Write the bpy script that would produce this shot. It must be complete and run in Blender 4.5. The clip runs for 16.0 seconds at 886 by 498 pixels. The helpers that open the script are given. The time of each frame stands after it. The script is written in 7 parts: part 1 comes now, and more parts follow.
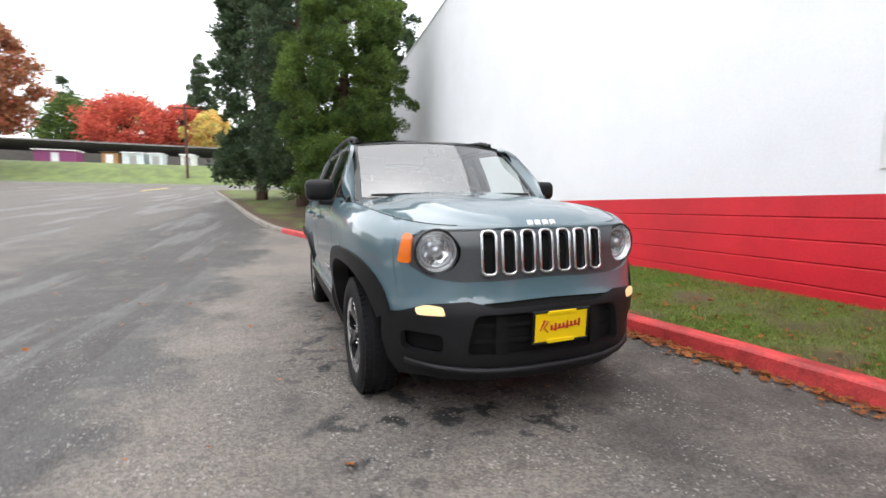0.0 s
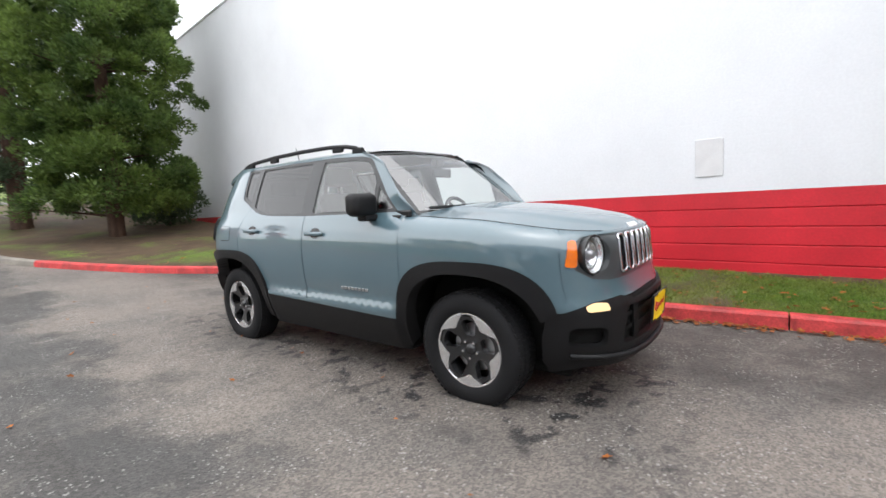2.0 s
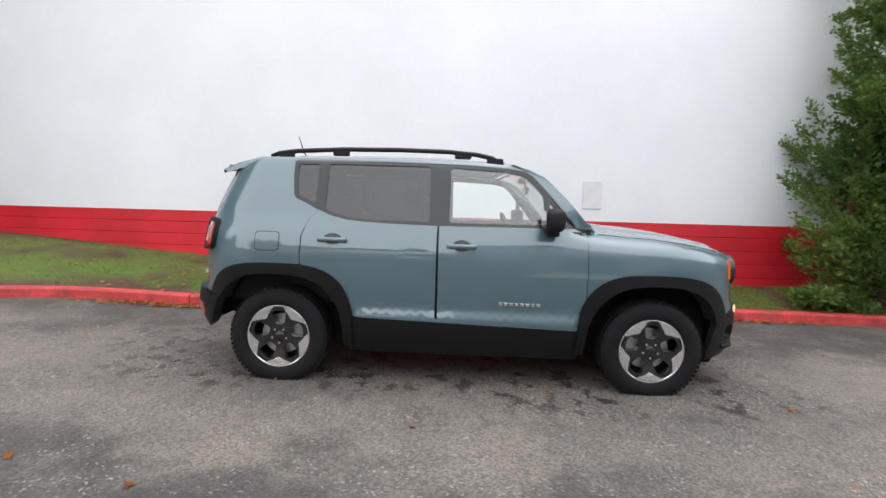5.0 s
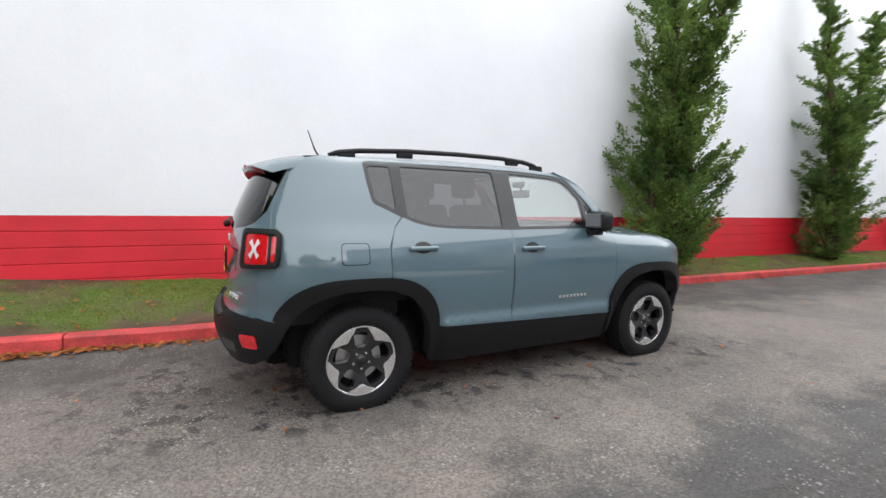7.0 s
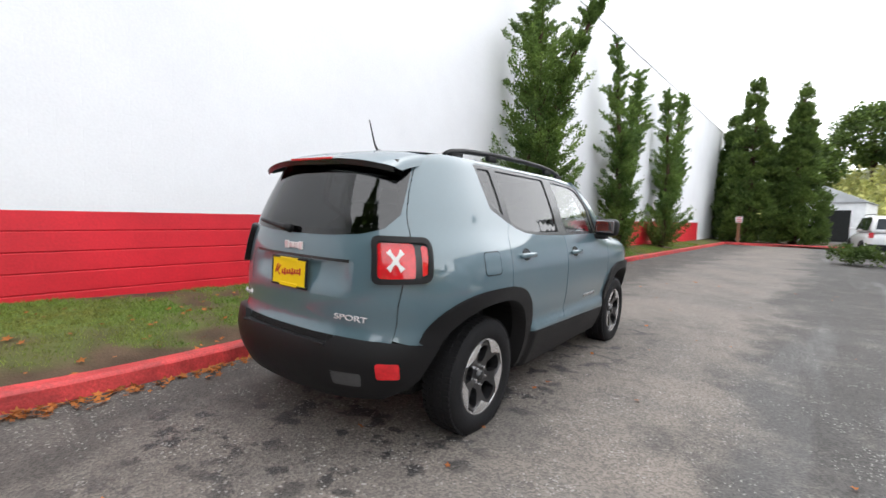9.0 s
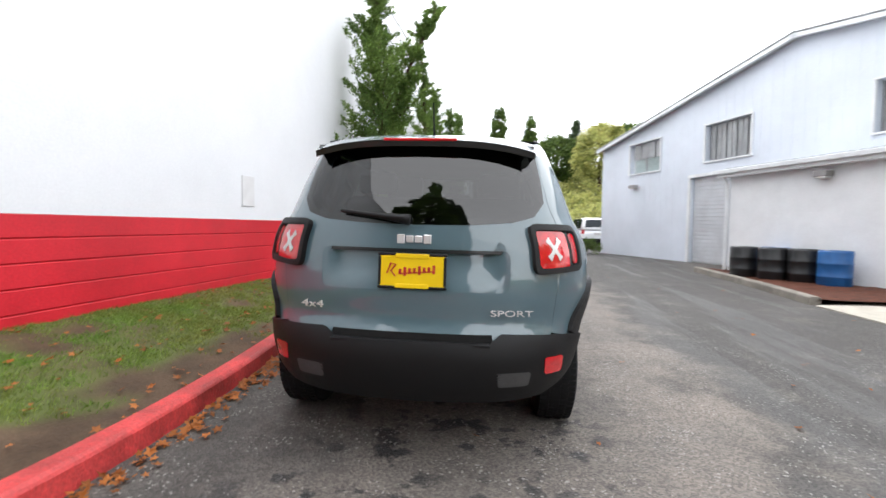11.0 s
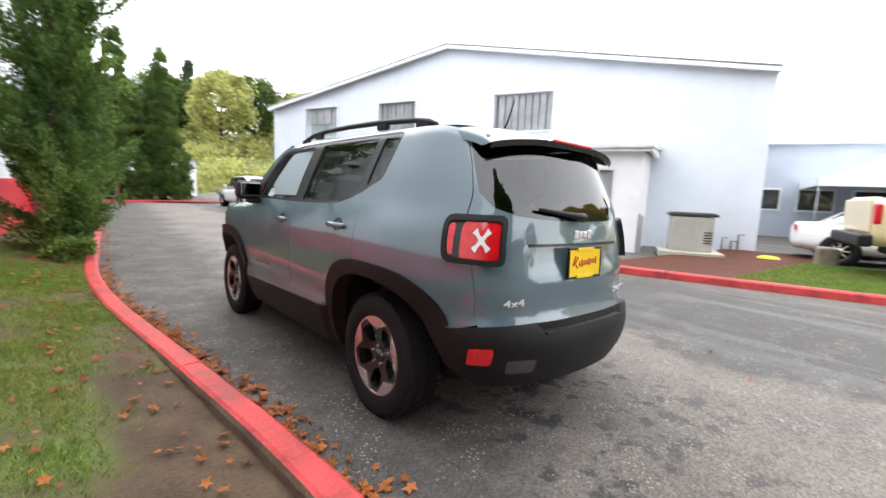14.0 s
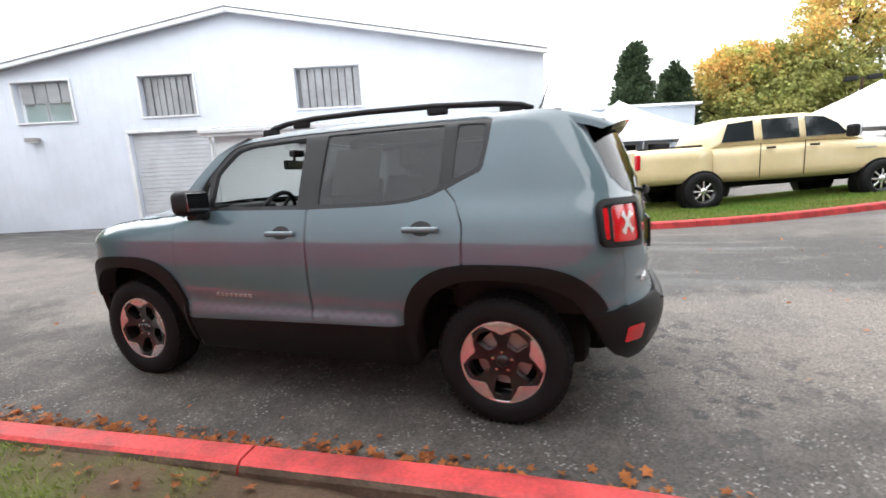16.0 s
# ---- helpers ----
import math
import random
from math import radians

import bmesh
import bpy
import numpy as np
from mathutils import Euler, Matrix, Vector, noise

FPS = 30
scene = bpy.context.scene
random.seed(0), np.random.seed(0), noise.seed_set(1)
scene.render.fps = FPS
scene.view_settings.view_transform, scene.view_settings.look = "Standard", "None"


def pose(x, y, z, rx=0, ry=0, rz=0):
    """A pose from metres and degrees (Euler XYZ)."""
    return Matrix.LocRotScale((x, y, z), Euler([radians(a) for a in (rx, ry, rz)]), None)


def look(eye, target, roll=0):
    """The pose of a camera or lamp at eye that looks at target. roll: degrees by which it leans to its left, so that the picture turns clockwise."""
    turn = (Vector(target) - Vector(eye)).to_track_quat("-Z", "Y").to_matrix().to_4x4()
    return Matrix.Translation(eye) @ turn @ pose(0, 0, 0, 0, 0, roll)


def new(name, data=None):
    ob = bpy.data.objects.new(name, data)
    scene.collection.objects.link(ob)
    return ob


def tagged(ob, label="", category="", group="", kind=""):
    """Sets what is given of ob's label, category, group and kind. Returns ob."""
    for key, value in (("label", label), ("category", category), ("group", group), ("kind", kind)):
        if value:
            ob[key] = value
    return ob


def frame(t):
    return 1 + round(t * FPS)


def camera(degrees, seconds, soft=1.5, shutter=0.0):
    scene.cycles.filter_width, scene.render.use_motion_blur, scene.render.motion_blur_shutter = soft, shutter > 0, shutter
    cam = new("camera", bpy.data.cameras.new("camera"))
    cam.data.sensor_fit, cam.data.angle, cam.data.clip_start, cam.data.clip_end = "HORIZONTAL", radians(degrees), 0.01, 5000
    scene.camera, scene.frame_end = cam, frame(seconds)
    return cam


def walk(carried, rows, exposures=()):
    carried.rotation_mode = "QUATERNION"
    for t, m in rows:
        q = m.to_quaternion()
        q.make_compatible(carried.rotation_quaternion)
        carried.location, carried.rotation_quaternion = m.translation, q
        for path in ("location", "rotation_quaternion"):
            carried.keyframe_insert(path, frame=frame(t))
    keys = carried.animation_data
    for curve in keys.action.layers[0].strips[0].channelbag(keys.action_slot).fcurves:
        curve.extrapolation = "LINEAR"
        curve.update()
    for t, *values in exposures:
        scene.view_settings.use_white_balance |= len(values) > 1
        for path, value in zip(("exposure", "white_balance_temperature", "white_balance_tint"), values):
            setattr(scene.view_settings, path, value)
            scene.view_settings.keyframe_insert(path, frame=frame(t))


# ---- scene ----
cam = camera(90.0, 16.0, shutter=0.4)
PATH = [
    (0, (0.521, 0.195, 1.062), (1.118, 2.094, 0.875), 0.4),
    (0.5, (0.09, 0.376, 1.076), (0.936, 2.181, 0.913), -1.0),
    (1, (-0.319, 0.618, 1.08), (0.747, 2.293, 0.839), 1.1),
    (1.5, (-0.788, 0.879, 1.114), (0.513, 2.387, 0.938), -1.8),
    (2, (-1.162, 1.222, 1.127), (0.323, 2.549, 0.95), -2.4),
    (2.5, (-1.532, 1.602, 1.131), (0.085, 2.766, 0.96), -0.8),
    (3, (-1.827, 1.999, 1.139), (-0.097, 2.99, 0.988), -1.6),
    (3.5, (-2.049, 2.452, 1.157), (-0.23, 3.263, 0.973), -0.5),
    (4, (-2.251, 2.937, 1.158), (-0.353, 3.529, 0.94), 0.1),
    (4.2, (-2.292, 3.114, 1.148), (-0.374, 3.65, 0.962), 0.1),
    (6.3, (-2.298, 5.311, 1.226), (-0.356, 4.857, 1.077), 0.9),
    (6.5, (-2.247, 5.478, 1.218), (-0.322, 4.953, 1.077), -0.4),
    (7, (-2.036, 5.958, 1.227), (-0.201, 5.177, 1.071), 0.3),
    (7.5, (-1.786, 6.423, 1.217), (-0.047, 5.446, 1.077), 0.7),
    (8, (-1.496, 6.82, 1.232), (0.149, 5.687, 1.124), 1.3),
    (8.5, (-1.215, 7.193, 1.226), (0.24, 5.832, 1.056), 0.3),
    (8.7, (-1.062, 7.297, 1.256), (0.328, 5.868, 1.096), 0.7),
    (10.8, (0.711, 8.108, 1.135), (1.195, 6.173, 0.981), 1.8),
    (11, (0.897, 8.136, 1.126), (1.248, 6.17, 1.023), 0.6),
    (11.5, (1.374, 8.182, 1.158), (1.436, 6.185, 1.074), 2.0),
    (12, (1.856, 8.168, 1.178), (1.565, 6.194, 1.037), 1.4),
    (12.5, (2.31, 8.078, 1.205), (1.772, 6.159, 1.03), 2.6),
    (13, (2.761, 7.993, 1.223), (1.986, 6.165, 0.986), 0.6),
    (13.5, (3.113, 7.811, 1.219), (2.158, 6.064, 1.023), 0.1),
    (14, (3.437, 7.56, 1.258), (2.232, 5.984, 1.005), 2.4),
    (14.5, (3.772, 7.273, 1.298), (2.308, 5.948, 0.976), 1.6),
    (15, (4.007, 6.917, 1.309), (2.407, 5.765, 0.976), -1.6),
    (15.5, (4.207, 6.527, 1.323), (2.462, 5.598, 1.018), -1.8),
    (16, (4.328, 6.088, 1.347), (2.53, 5.292, 0.983), -3.0),
]
walk(cam, [(t, look(eye, target, roll)) for t, eye, target, roll in PATH],
     exposures=[(0, 1.86), (2, 1.87), (4, 1.62), (6.5, 1.62), (8.7, 1.74), (11, 1.9), (14, 2.2), (16, 2.12)])

# ---- world and light ----
world = bpy.data.worlds.new("overcast_sky")
scene.world = world
world.use_nodes = True
wn, wl = world.node_tree.nodes, world.node_tree.links
sky = wn.new("ShaderNodeTexSky")
sky.sky_type, sky.sun_disc = "NISHITA", False
sky.sun_elevation, sky.sun_rotation = radians(78), radians(200)
sky.air_density, sky.dust_density, sky.ozone_density = 1.0, 1.0, 1.0
pale = wn.new("ShaderNodeHueSaturation")
pale.inputs["Saturation"].default_value = 0.15
wl.new(sky.outputs[0], pale.inputs["Color"])
wl.new(pale.outputs[0], wn["Background"].inputs["Color"])
wn["Background"].inputs["Strength"].default_value = 0.15
sun_data = bpy.data.lights.new("sun", "SUN")
sun_data.energy, sun_data.angle, sun_data.color = 0.62, radians(165), (1.0, 0.975, 0.94)
sun = new("sun", sun_data)
sun.matrix_world = look((0, 0, 30), (2, 6, 0))

# ---- helpers for meshes ----
def part(name, bm, material, parent=None, label="", smooth=False):
    """Links a bmesh as one mesh object under a thing or a part."""
    me = bpy.data.meshes.new(name)
    bm.to_mesh(me)
    bm.free()
    me.materials.append(material)
    if smooth:
        for p in me.polygons:
            p.use_smooth = True
    ob = new(name, me)
    ob.parent = parent
    if label:
        ob["label"] = label
    return ob


def raw(name, verts, faces, material, parent=None, label="", smooth=False):
    me = bpy.data.meshes.new(name)
    me.from_pydata([tuple(v) for v in verts], [], [tuple(f) for f in faces])
    me.materials.append(material)
    if smooth:
        for p in me.polygons:
            p.use_smooth = True
    ob = new(name, me)
    ob.parent = parent
    if label:
        ob["label"] = label
    return ob


def thing(name, m, label, category, group="", kind=""):
    ob = new(name)
    ob.empty_display_size = 0.1
    ob.matrix_world = m
    return tagged(ob, label, category, group, kind)


def box(sx, sy, sz, cx=0, cy=0, cz=0, bevel=0.0, seg=2, bm=None, m=None):
    own = bmesh.new()
    bmesh.ops.create_cube(own, size=1)
    bmesh.ops.scale(own, vec=(sx, sy, sz), verts=own.verts)
    if bevel > 0:
        bmesh.ops.bevel(own, geom=own.edges[:], offset=bevel, segments=seg, profile=0.5, affect="EDGES", clamp_overlap=True)
    if m is not None:
        bmesh.ops.transform(own, matrix=m, verts=own.verts)
    bmesh.ops.translate(own, vec=(cx, cy, cz), verts=own.verts)
    return own if bm is None else join(bm, own)


def join(a, b):
    me = bpy.data.meshes.new("tmp")
    b.to_mesh(me)
    b.free()
    a.from_mesh(me)
    bpy.data.meshes.remove(me)
    return a


def tube(points, r, n=8, closed=False, flat=1.0):
    """A round bar along points; r is one radius or one for each point."""
    bm = bmesh.new()
    pts = [Vector(p) for p in points]
    rs = r if isinstance(r, (list, tuple)) else [r] * len(pts)
    rings = []
    for i, p in enumerate(pts):
        a = pts[i - 1] if (i > 0 or closed) else p
        b = pts[(i + 1) % len(pts)] if (i < len(pts) - 1 or closed) else p
        d = (b - a).normalized()
        up = Vector((0, 0, 1)) if abs(d.z) < 0.9 else Vector((1, 0, 0))
        s = d.cross(up).normalized()
        u = s.cross(d).normalized()
        rings.append([bm.verts.new(p + (s * math.cos(2 * math.pi * k / n) + u * math.sin(2 * math.pi * k / n) * flat) * rs[i]) for k in range(n)])
    last = len(rings) if closed else len(rings) - 1
    for i in range(last):
        a, b = rings[i], rings[(i + 1) % len(rings)]
        for k in range(n):
            bm.faces.new((a[k], a[(k + 1) % n], b[(k + 1) % n], b[k]))
    if not closed:
        bm.faces.new(rings[0])
        bm.faces.new(rings[-1][::-1])
    bmesh.ops.recalc_face_normals(bm, faces=bm.faces[:])
    return bm


def lathe(profile, n=32, closed=False):
    """Turns (radius, height) pairs round the z axis."""
    bm = bmesh.new()
    rings = []
    for r, h in profile:
        if r < 1e-6:
            rings.append([bm.verts.new((0, 0, h))])
        else:
            rings.append([bm.verts.new((r * math.cos(2 * math.pi * k / n), r * math.sin(2 * math.pi * k / n), h)) for k in range(n)])
    pairs = list(zip(rings, rings[1:])) + ([(rings[-1], rings[0])] if closed else [])
    for a, b in pairs:
        for k in range(n):
            j = (k + 1) % n
            f = [a[0] if len(a) == 1 else a[k], a[0] if len(a) == 1 else a[j], b[0] if len(b) == 1 else b[j], b[0] if len(b) == 1 else b[k]]
            f = list(dict.fromkeys(f))
            if len(f) > 2:
                bm.faces.new(f)
    bmesh.ops.recalc_face_normals(bm, faces=bm.faces[:])
    return bm


def prism(outline, depth, m=None):
    """A flat outline in x, y, pulled up along z by depth."""
    bm = bmesh.new()
    n = len(outline)
    lo = [bm.verts.new((x, y, 0)) for x, y in outline]
    hi = [bm.verts.new((x, y, depth)) for x, y in outline]
    bm.faces.new(lo[::-1])
    bm.faces.new(hi)
    for i in range(n):
        bm.faces.new((lo[i], lo[(i + 1) % n], hi[(i + 1) % n], hi[i]))
    bmesh.ops.recalc_face_normals(bm, faces=bm.faces[:])
    if m is not None:
        bmesh.ops.transform(bm, matrix=m, verts=bm.verts)
    return bm


def ease(a, b, x):
    t = min(1.0, max(0.0, (x - a) / (b - a)))
    return t * t * (3 - 2 * t)


def spline(keys, x):
    """Smooth interpolation through (x, y) keys, held at both ends."""
    if x <= keys[0][0]:
        return keys[0][1]
    if x >= keys[-1][0]:
        return keys[-1][1]
    for i in range(len(keys) - 1):
        if x <= keys[i + 1][0]:
            break
    (x0, y0), (x1, y1) = keys[i], keys[i + 1]
    xa, ya = keys[i - 1] if i > 0 else (2 * x0 - x1, y0)
    xb, yb = keys[i + 2] if i + 2 < len(keys) else (2 * x1 - x0, y1)
    m0, m1 = (y1 - ya) / (x1 - xa) if i > 0 else (y1 - y0) / (x1 - x0), (yb - y0) / (xb - x0) if i + 2 < len(keys) else (y1 - y0) / (x1 - x0)
    h = x1 - x0
    t = (x - x0) / h
    return (2 * t**3 - 3 * t * t + 1) * y0 + (t**3 - 2 * t * t + t) * h * m0 + (3 * t * t - 2 * t**3) * y1 + (t**3 - t * t) * h * m1


# ---- materials ----
def surf(name, col, rough=0.6, metal=0.0, var=0.15, scale=4.0, bump=0.0, bscale=80.0, coat=0.0, spec=0.5, col2=None, alpha_shadow=True, stretch=(1, 1, 1), island=0.0):
    """A surface with a large and a fine variation of colour and roughness, and a fine relief."""
    m = bpy.data.materials.new(name)
    m.use_nodes = True
    n, l = m.node_tree.nodes, m.node_tree.links
    b = n["Principled BSDF"]
    tc = n.new("ShaderNodeTexCoord")
    mp = n.new("ShaderNodeMapping")
    mp.inputs["Scale"].default_value = stretch
    l.new(tc.outputs["Object"], mp.inputs["Vector"])
    big = n.new("ShaderNodeTexNoise")
    big.inputs["Scale"].default_value, big.inputs["Detail"].default_value, big.inputs["Roughness"].default_value = scale, 6, 0.62
    l.new(mp.outputs[0], big.inputs["Vector"])
    fine = n.new("ShaderNodeTexNoise")
    fine.inputs["Scale"].default_value, fine.inputs["Detail"].default_value = bscale, 4
    l.new(mp.outputs[0], fine.inputs["Vector"])
    ramp = n.new("ShaderNodeValToRGB")
    c2 = col2 or tuple(c * (1 - var) for c in col)
    c1 = col if col2 else tuple(min(1, c * (1 + var * 0.6)) for c in col)
    ramp.color_ramp.elements[0].position, ramp.color_ramp.elements[1].position = 0.36, 0.64
    ramp.color_ramp.elements[0].color, ramp.color_ramp.elements[1].color = (*c2, 1), (*c1, 1)
    l.new(big.outputs["Fac"], ramp.inputs["Fac"])
    mul = n.new("ShaderNodeMix")
    mul.data_type, mul.blend_type = "RGBA", "MULTIPLY"
    mul.inputs["Factor"].default_value = min(1.0, var * 1.5)
    l.new(ramp.outputs[0], mul.inputs["A"])
    fr = n.new("ShaderNodeMapRange")
    fr.inputs["From Min"].default_value, fr.inputs["From Max"].default_value = 0.3, 0.7
    fr.inputs["To Min"].default_value, fr.inputs["To Max"].default_value = 0.6, 1.25
    l.new(fine.outputs["Fac"], fr.inputs["Value"])
    l.new(fr.outputs[0], mul.inputs["B"])
    out = mul.outputs["Result"]
    if island:
        geo = n.new("ShaderNodeNewGeometry")
        hs = n.new("ShaderNodeHueSaturation")
        vr = n.new("ShaderNodeMapRange")
        vr.inputs["To Min"].default_value, vr.inputs["To Max"].default_value = 1 - island, 1 + island
        l.new(geo.outputs["Random Per Island"], vr.inputs["Value"])
        l.new(vr.outputs[0], hs.inputs["Value"])
        l.new(out, hs.inputs["Color"])
        out = hs.outputs[0]
    l.new(out, b.inputs["Base Color"])
    rr = n.new("ShaderNodeMapRange")
    rr.inputs["To Min"].default_value, rr.inputs["To Max"].default_value = max(0.02, rough * (1 - var)), min(1, rough * (1 + var))
    l.new(big.outputs["Fac"], rr.inputs["Value"])
    l.new(rr.outputs[0], b.inputs["Roughness"])
    b.inputs["Metallic"].default_value = metal
    b.inputs["Specular IOR Level"].default_value = spec
    b.inputs["Coat Weight"].default_value = coat
    b.inputs["Coat Roughness"].default_value = 0.03
    if bump > 0:
        bp = n.new("ShaderNodeBump")
        bp.inputs["Strength"].default_value, bp.inputs["Distance"].default_value = min(1, bump), 0.01
        l.new(fine.outputs["Fac"], bp.inputs["Height"])
        l.new(bp.outputs[0], b.inputs["Normal"])
    return m


def glass(name, col=(0.9, 0.95, 0.94), tint=0.5, rough=0.0, ior=1.75):
    """A thin pane: it lets light through, tinted, and mirrors by the angle."""
    m = bpy.data.materials.new(name)
    m.use_nodes = True
    n, l = m.node_tree.nodes, m.node_tree.links
    n.remove(n["Principled BSDF"])
    tr = n.new("ShaderNodeBsdfTransparent")
    tr.inputs["Color"].default_value = (*[c * tint for c in col], 1)
    gl = n.new("ShaderNodeBsdfGlossy")
    gl.inputs["Roughness"].default_value = rough
    lw = n.new("ShaderNodeLayerWeight")
    lw.inputs["Blend"].default_value = 0.5
    p5 = n.new("ShaderNodeMath")
    p5.operation = "POWER"
    p5.inputs[1].default_value = 5.0
    l.new(lw.outputs["Facing"], p5.inputs[0])
    f0 = ((ior - 1) / (ior + 1)) ** 2
    fr = n.new("ShaderNodeMath")
    fr.operation = "MULTIPLY_ADD"
    fr.inputs[1].default_value, fr.inputs[2].default_value = 1 - f0, f0
    l.new(p5.outputs[0], fr.inputs[0])
    mix = n.new("ShaderNodeMixShader")
    l.new(fr.outputs[0], mix.inputs[0])
    l.new(tr.outputs[0], mix.inputs[1])
    l.new(gl.outputs[0], mix.inputs[2])
    l.new(mix.outputs[0], n["Material Output"].inputs["Surface"])
    return m


def glow(name, col, strength):
    m = bpy.data.materials.new(name)
    m.use_nodes = True
    b = m.node_tree.nodes["Principled BSDF"]
    b.inputs["Base Color"].default_value = (*col, 1)
    b.inputs["Emission Color"].default_value = (*col, 1)
    b.inputs["Emission Strength"].default_value = strength
    return m


def asphalt_mat():
    """Worn asphalt: a paler strip along the kerb, a coarse dark strip in the lane, stones, stains."""
    m = bpy.data.materials.new("asphalt")
    m.use_nodes = True
    n, l = m.node_tree.nodes, m.node_tree.links
    b = n["Principled BSDF"]
    tc = n.new("ShaderNodeTexCoord")

    def noise_tex(scale, detail=5, rough=0.6, vec=None):
        t = n.new("ShaderNodeTexNoise")
        t.inputs["Scale"].default_value, t.inputs["Detail"].default_value, t.inputs["Roughness"].default_value = scale, detail, rough
        l.new(vec or tc.outputs["Object"], t.inputs["Vector"])
        return t.outputs["Fac"]

    def ramp(src, a, b_, lo=0.0, hi=1.0):
        r = n.new("ShaderNodeMapRange")
        r.interpolation_type = "SMOOTHSTEP"
        for key, v in zip(("From Min", "From Max", "To Min", "To Max"), (a, b_, lo, hi)):
            r.inputs[key].default_value = v
        l.new(src, r.inputs["Value"])
        return r.outputs[0]

    def math_(op, a, c):
        k = n.new("ShaderNodeMath")
        k.operation = op
        for i, v in enumerate((a, c)):
            if isinstance(v, (int, float)):
                k.inputs[i].default_value = v
            else:
                l.new(v, k.inputs[i])
        return k.outputs[0]

    def mix(fac, a, c, kind="MIX"):
        k = n.new("ShaderNodeMix")
        k.data_type, k.blend_type = "RGBA", kind
        if isinstance(fac, (int, float)):
            k.inputs["Factor"].default_value = fac
        else:
            l.new(fac, k.inputs["Factor"])
        for key, v in (("A", a), ("B", c)):
            if isinstance(v, tuple):
                k.inputs[key].default_value = (*v, 1)
            else:
                l.new(v, k.inputs[key])
        return k.outputs["Result"]

    sep = n.new("ShaderNodeSeparateXYZ")
    l.new(tc.outputs["Object"], sep.inputs[0])
    x, y = sep.outputs["X"], sep.outputs["Y"]
    wob = ramp(noise_tex(0.9, 5, 0.65), 0.2, 0.8, -0.6, 0.6)
    edge = math_("ADD", x, wob)
    lane = ramp(edge, -0.15, -0.75)                 # 1 in the coarse dark lane
    far = ramp(edge, -3.0, -4.2)
    lane = math_("MULTIPLY", lane, math_("SUBTRACT", 1.0, math_("MULTIPLY", far, 0.45)))
    base = mix(lane, (0.168, 0.148, 0.131), (0.057, 0.054, 0.051))
    blot = ramp(noise_tex(0.55, 7, 0.7), 0.42, 0.62)
    base = mix(math_("MULTIPLY", blot, 0.55), base, (0.085, 0.082, 0.079))
    pale = ramp(noise_tex(1.7, 8, 0.72), 0.52, 0.66)
    base = mix(math_("MULTIPLY", pale, 0.36), base, (0.185, 0.17, 0.152))
    # wet tracks that run along the lane
    sx = n.new("ShaderNodeMapping")
    sx.inputs["Scale"].default_value = (1.3, 0.12, 1)
    l.new(tc.outputs["Object"], sx.inputs["Vector"])
    streak = ramp(noise_tex(1.0, 4, 0.6, sx.outputs[0]), 0.5, 0.62)
    streak = math_("MULTIPLY", streak, ramp(x, 0.6, -1.5))
    base = mix(math_("MULTIPLY", streak, 0.3), base, (0.06, 0.061, 0.063))
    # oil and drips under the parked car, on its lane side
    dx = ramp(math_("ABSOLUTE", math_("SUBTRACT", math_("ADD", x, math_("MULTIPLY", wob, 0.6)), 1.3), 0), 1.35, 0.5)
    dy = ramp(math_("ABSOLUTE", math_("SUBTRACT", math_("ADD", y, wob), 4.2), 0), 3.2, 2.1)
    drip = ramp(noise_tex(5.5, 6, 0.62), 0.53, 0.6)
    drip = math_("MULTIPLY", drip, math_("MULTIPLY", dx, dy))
    # even darkening: damp ground, with the car's shade put into the colour too
    damp_shade = math_("MULTIPLY", math_("MULTIPLY", dx, dy), 0.28)
    base = mix(math_("ADD", math_("MULTIPLY", drip, 0.75), damp_shade), base, (0.022, 0.022, 0.023))
    # damp grit that gathers along the kerb behind the car
    grit = math_("MULTIPLY", ramp(math_("ADD", y, wob), 5.6, 7.2), ramp(edge, 0.8, 1.9))
    grit = math_("MAXIMUM", grit, ramp(edge, 1.5, 2.3))
    grit = math_("MULTIPLY", grit, ramp(noise_tex(2.3, 6, 0.65), 0.3, 0.6, 0.4, 0.85))
    base = mix(grit, base, (0.042, 0.039, 0.036))
    # stones
    vor = n.new("ShaderNodeTexVoronoi")
    vor.inputs["Scale"].default_value = 95
    l.new(tc.outputs["Object"], vor.inputs["Vector"])
    stone = n.new("ShaderNodeSeparateColor")
    l.new(vor.outputs["Color"], stone.inputs[0])
    base = mix(1.0, base, mix(ramp(stone.outputs[0], 0.0, 1.0), (0.68, 0.68, 0.68), (1.32, 1.3, 1.28)), "MULTIPLY")
    chip = math_("MULTIPLY", ramp(stone.outputs[1], 0.93, 0.96), ramp(noise_tex(3.1, 3), 0.4, 0.6))
    base = mix(math_("MULTIPLY", chip, 0.5), base, (0.42, 0.41, 0.39))
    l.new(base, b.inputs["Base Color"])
    wet = math_("MAXIMUM", math_("MULTIPLY", streak, 0.9), math_("MULTIPLY", drip, 0.6))
    l.new(ramp(wet, 0, 1, 0.75, 0.52), b.inputs["Roughness"])
    b.inputs["Specular IOR Level"].default_value = 0.4
    bp = n.new("ShaderNodeBump")
    bp.inputs["Strength"].default_value, bp.inputs["Distance"].default_value = 0.55, 0.006
    hsum = math_("ADD", vor.outputs["Distance"], noise_tex(160, 2))
    l.new(hsum, bp.inputs["Height"])
    l.new(bp.outputs[0], b.inputs["Normal"])
    return m


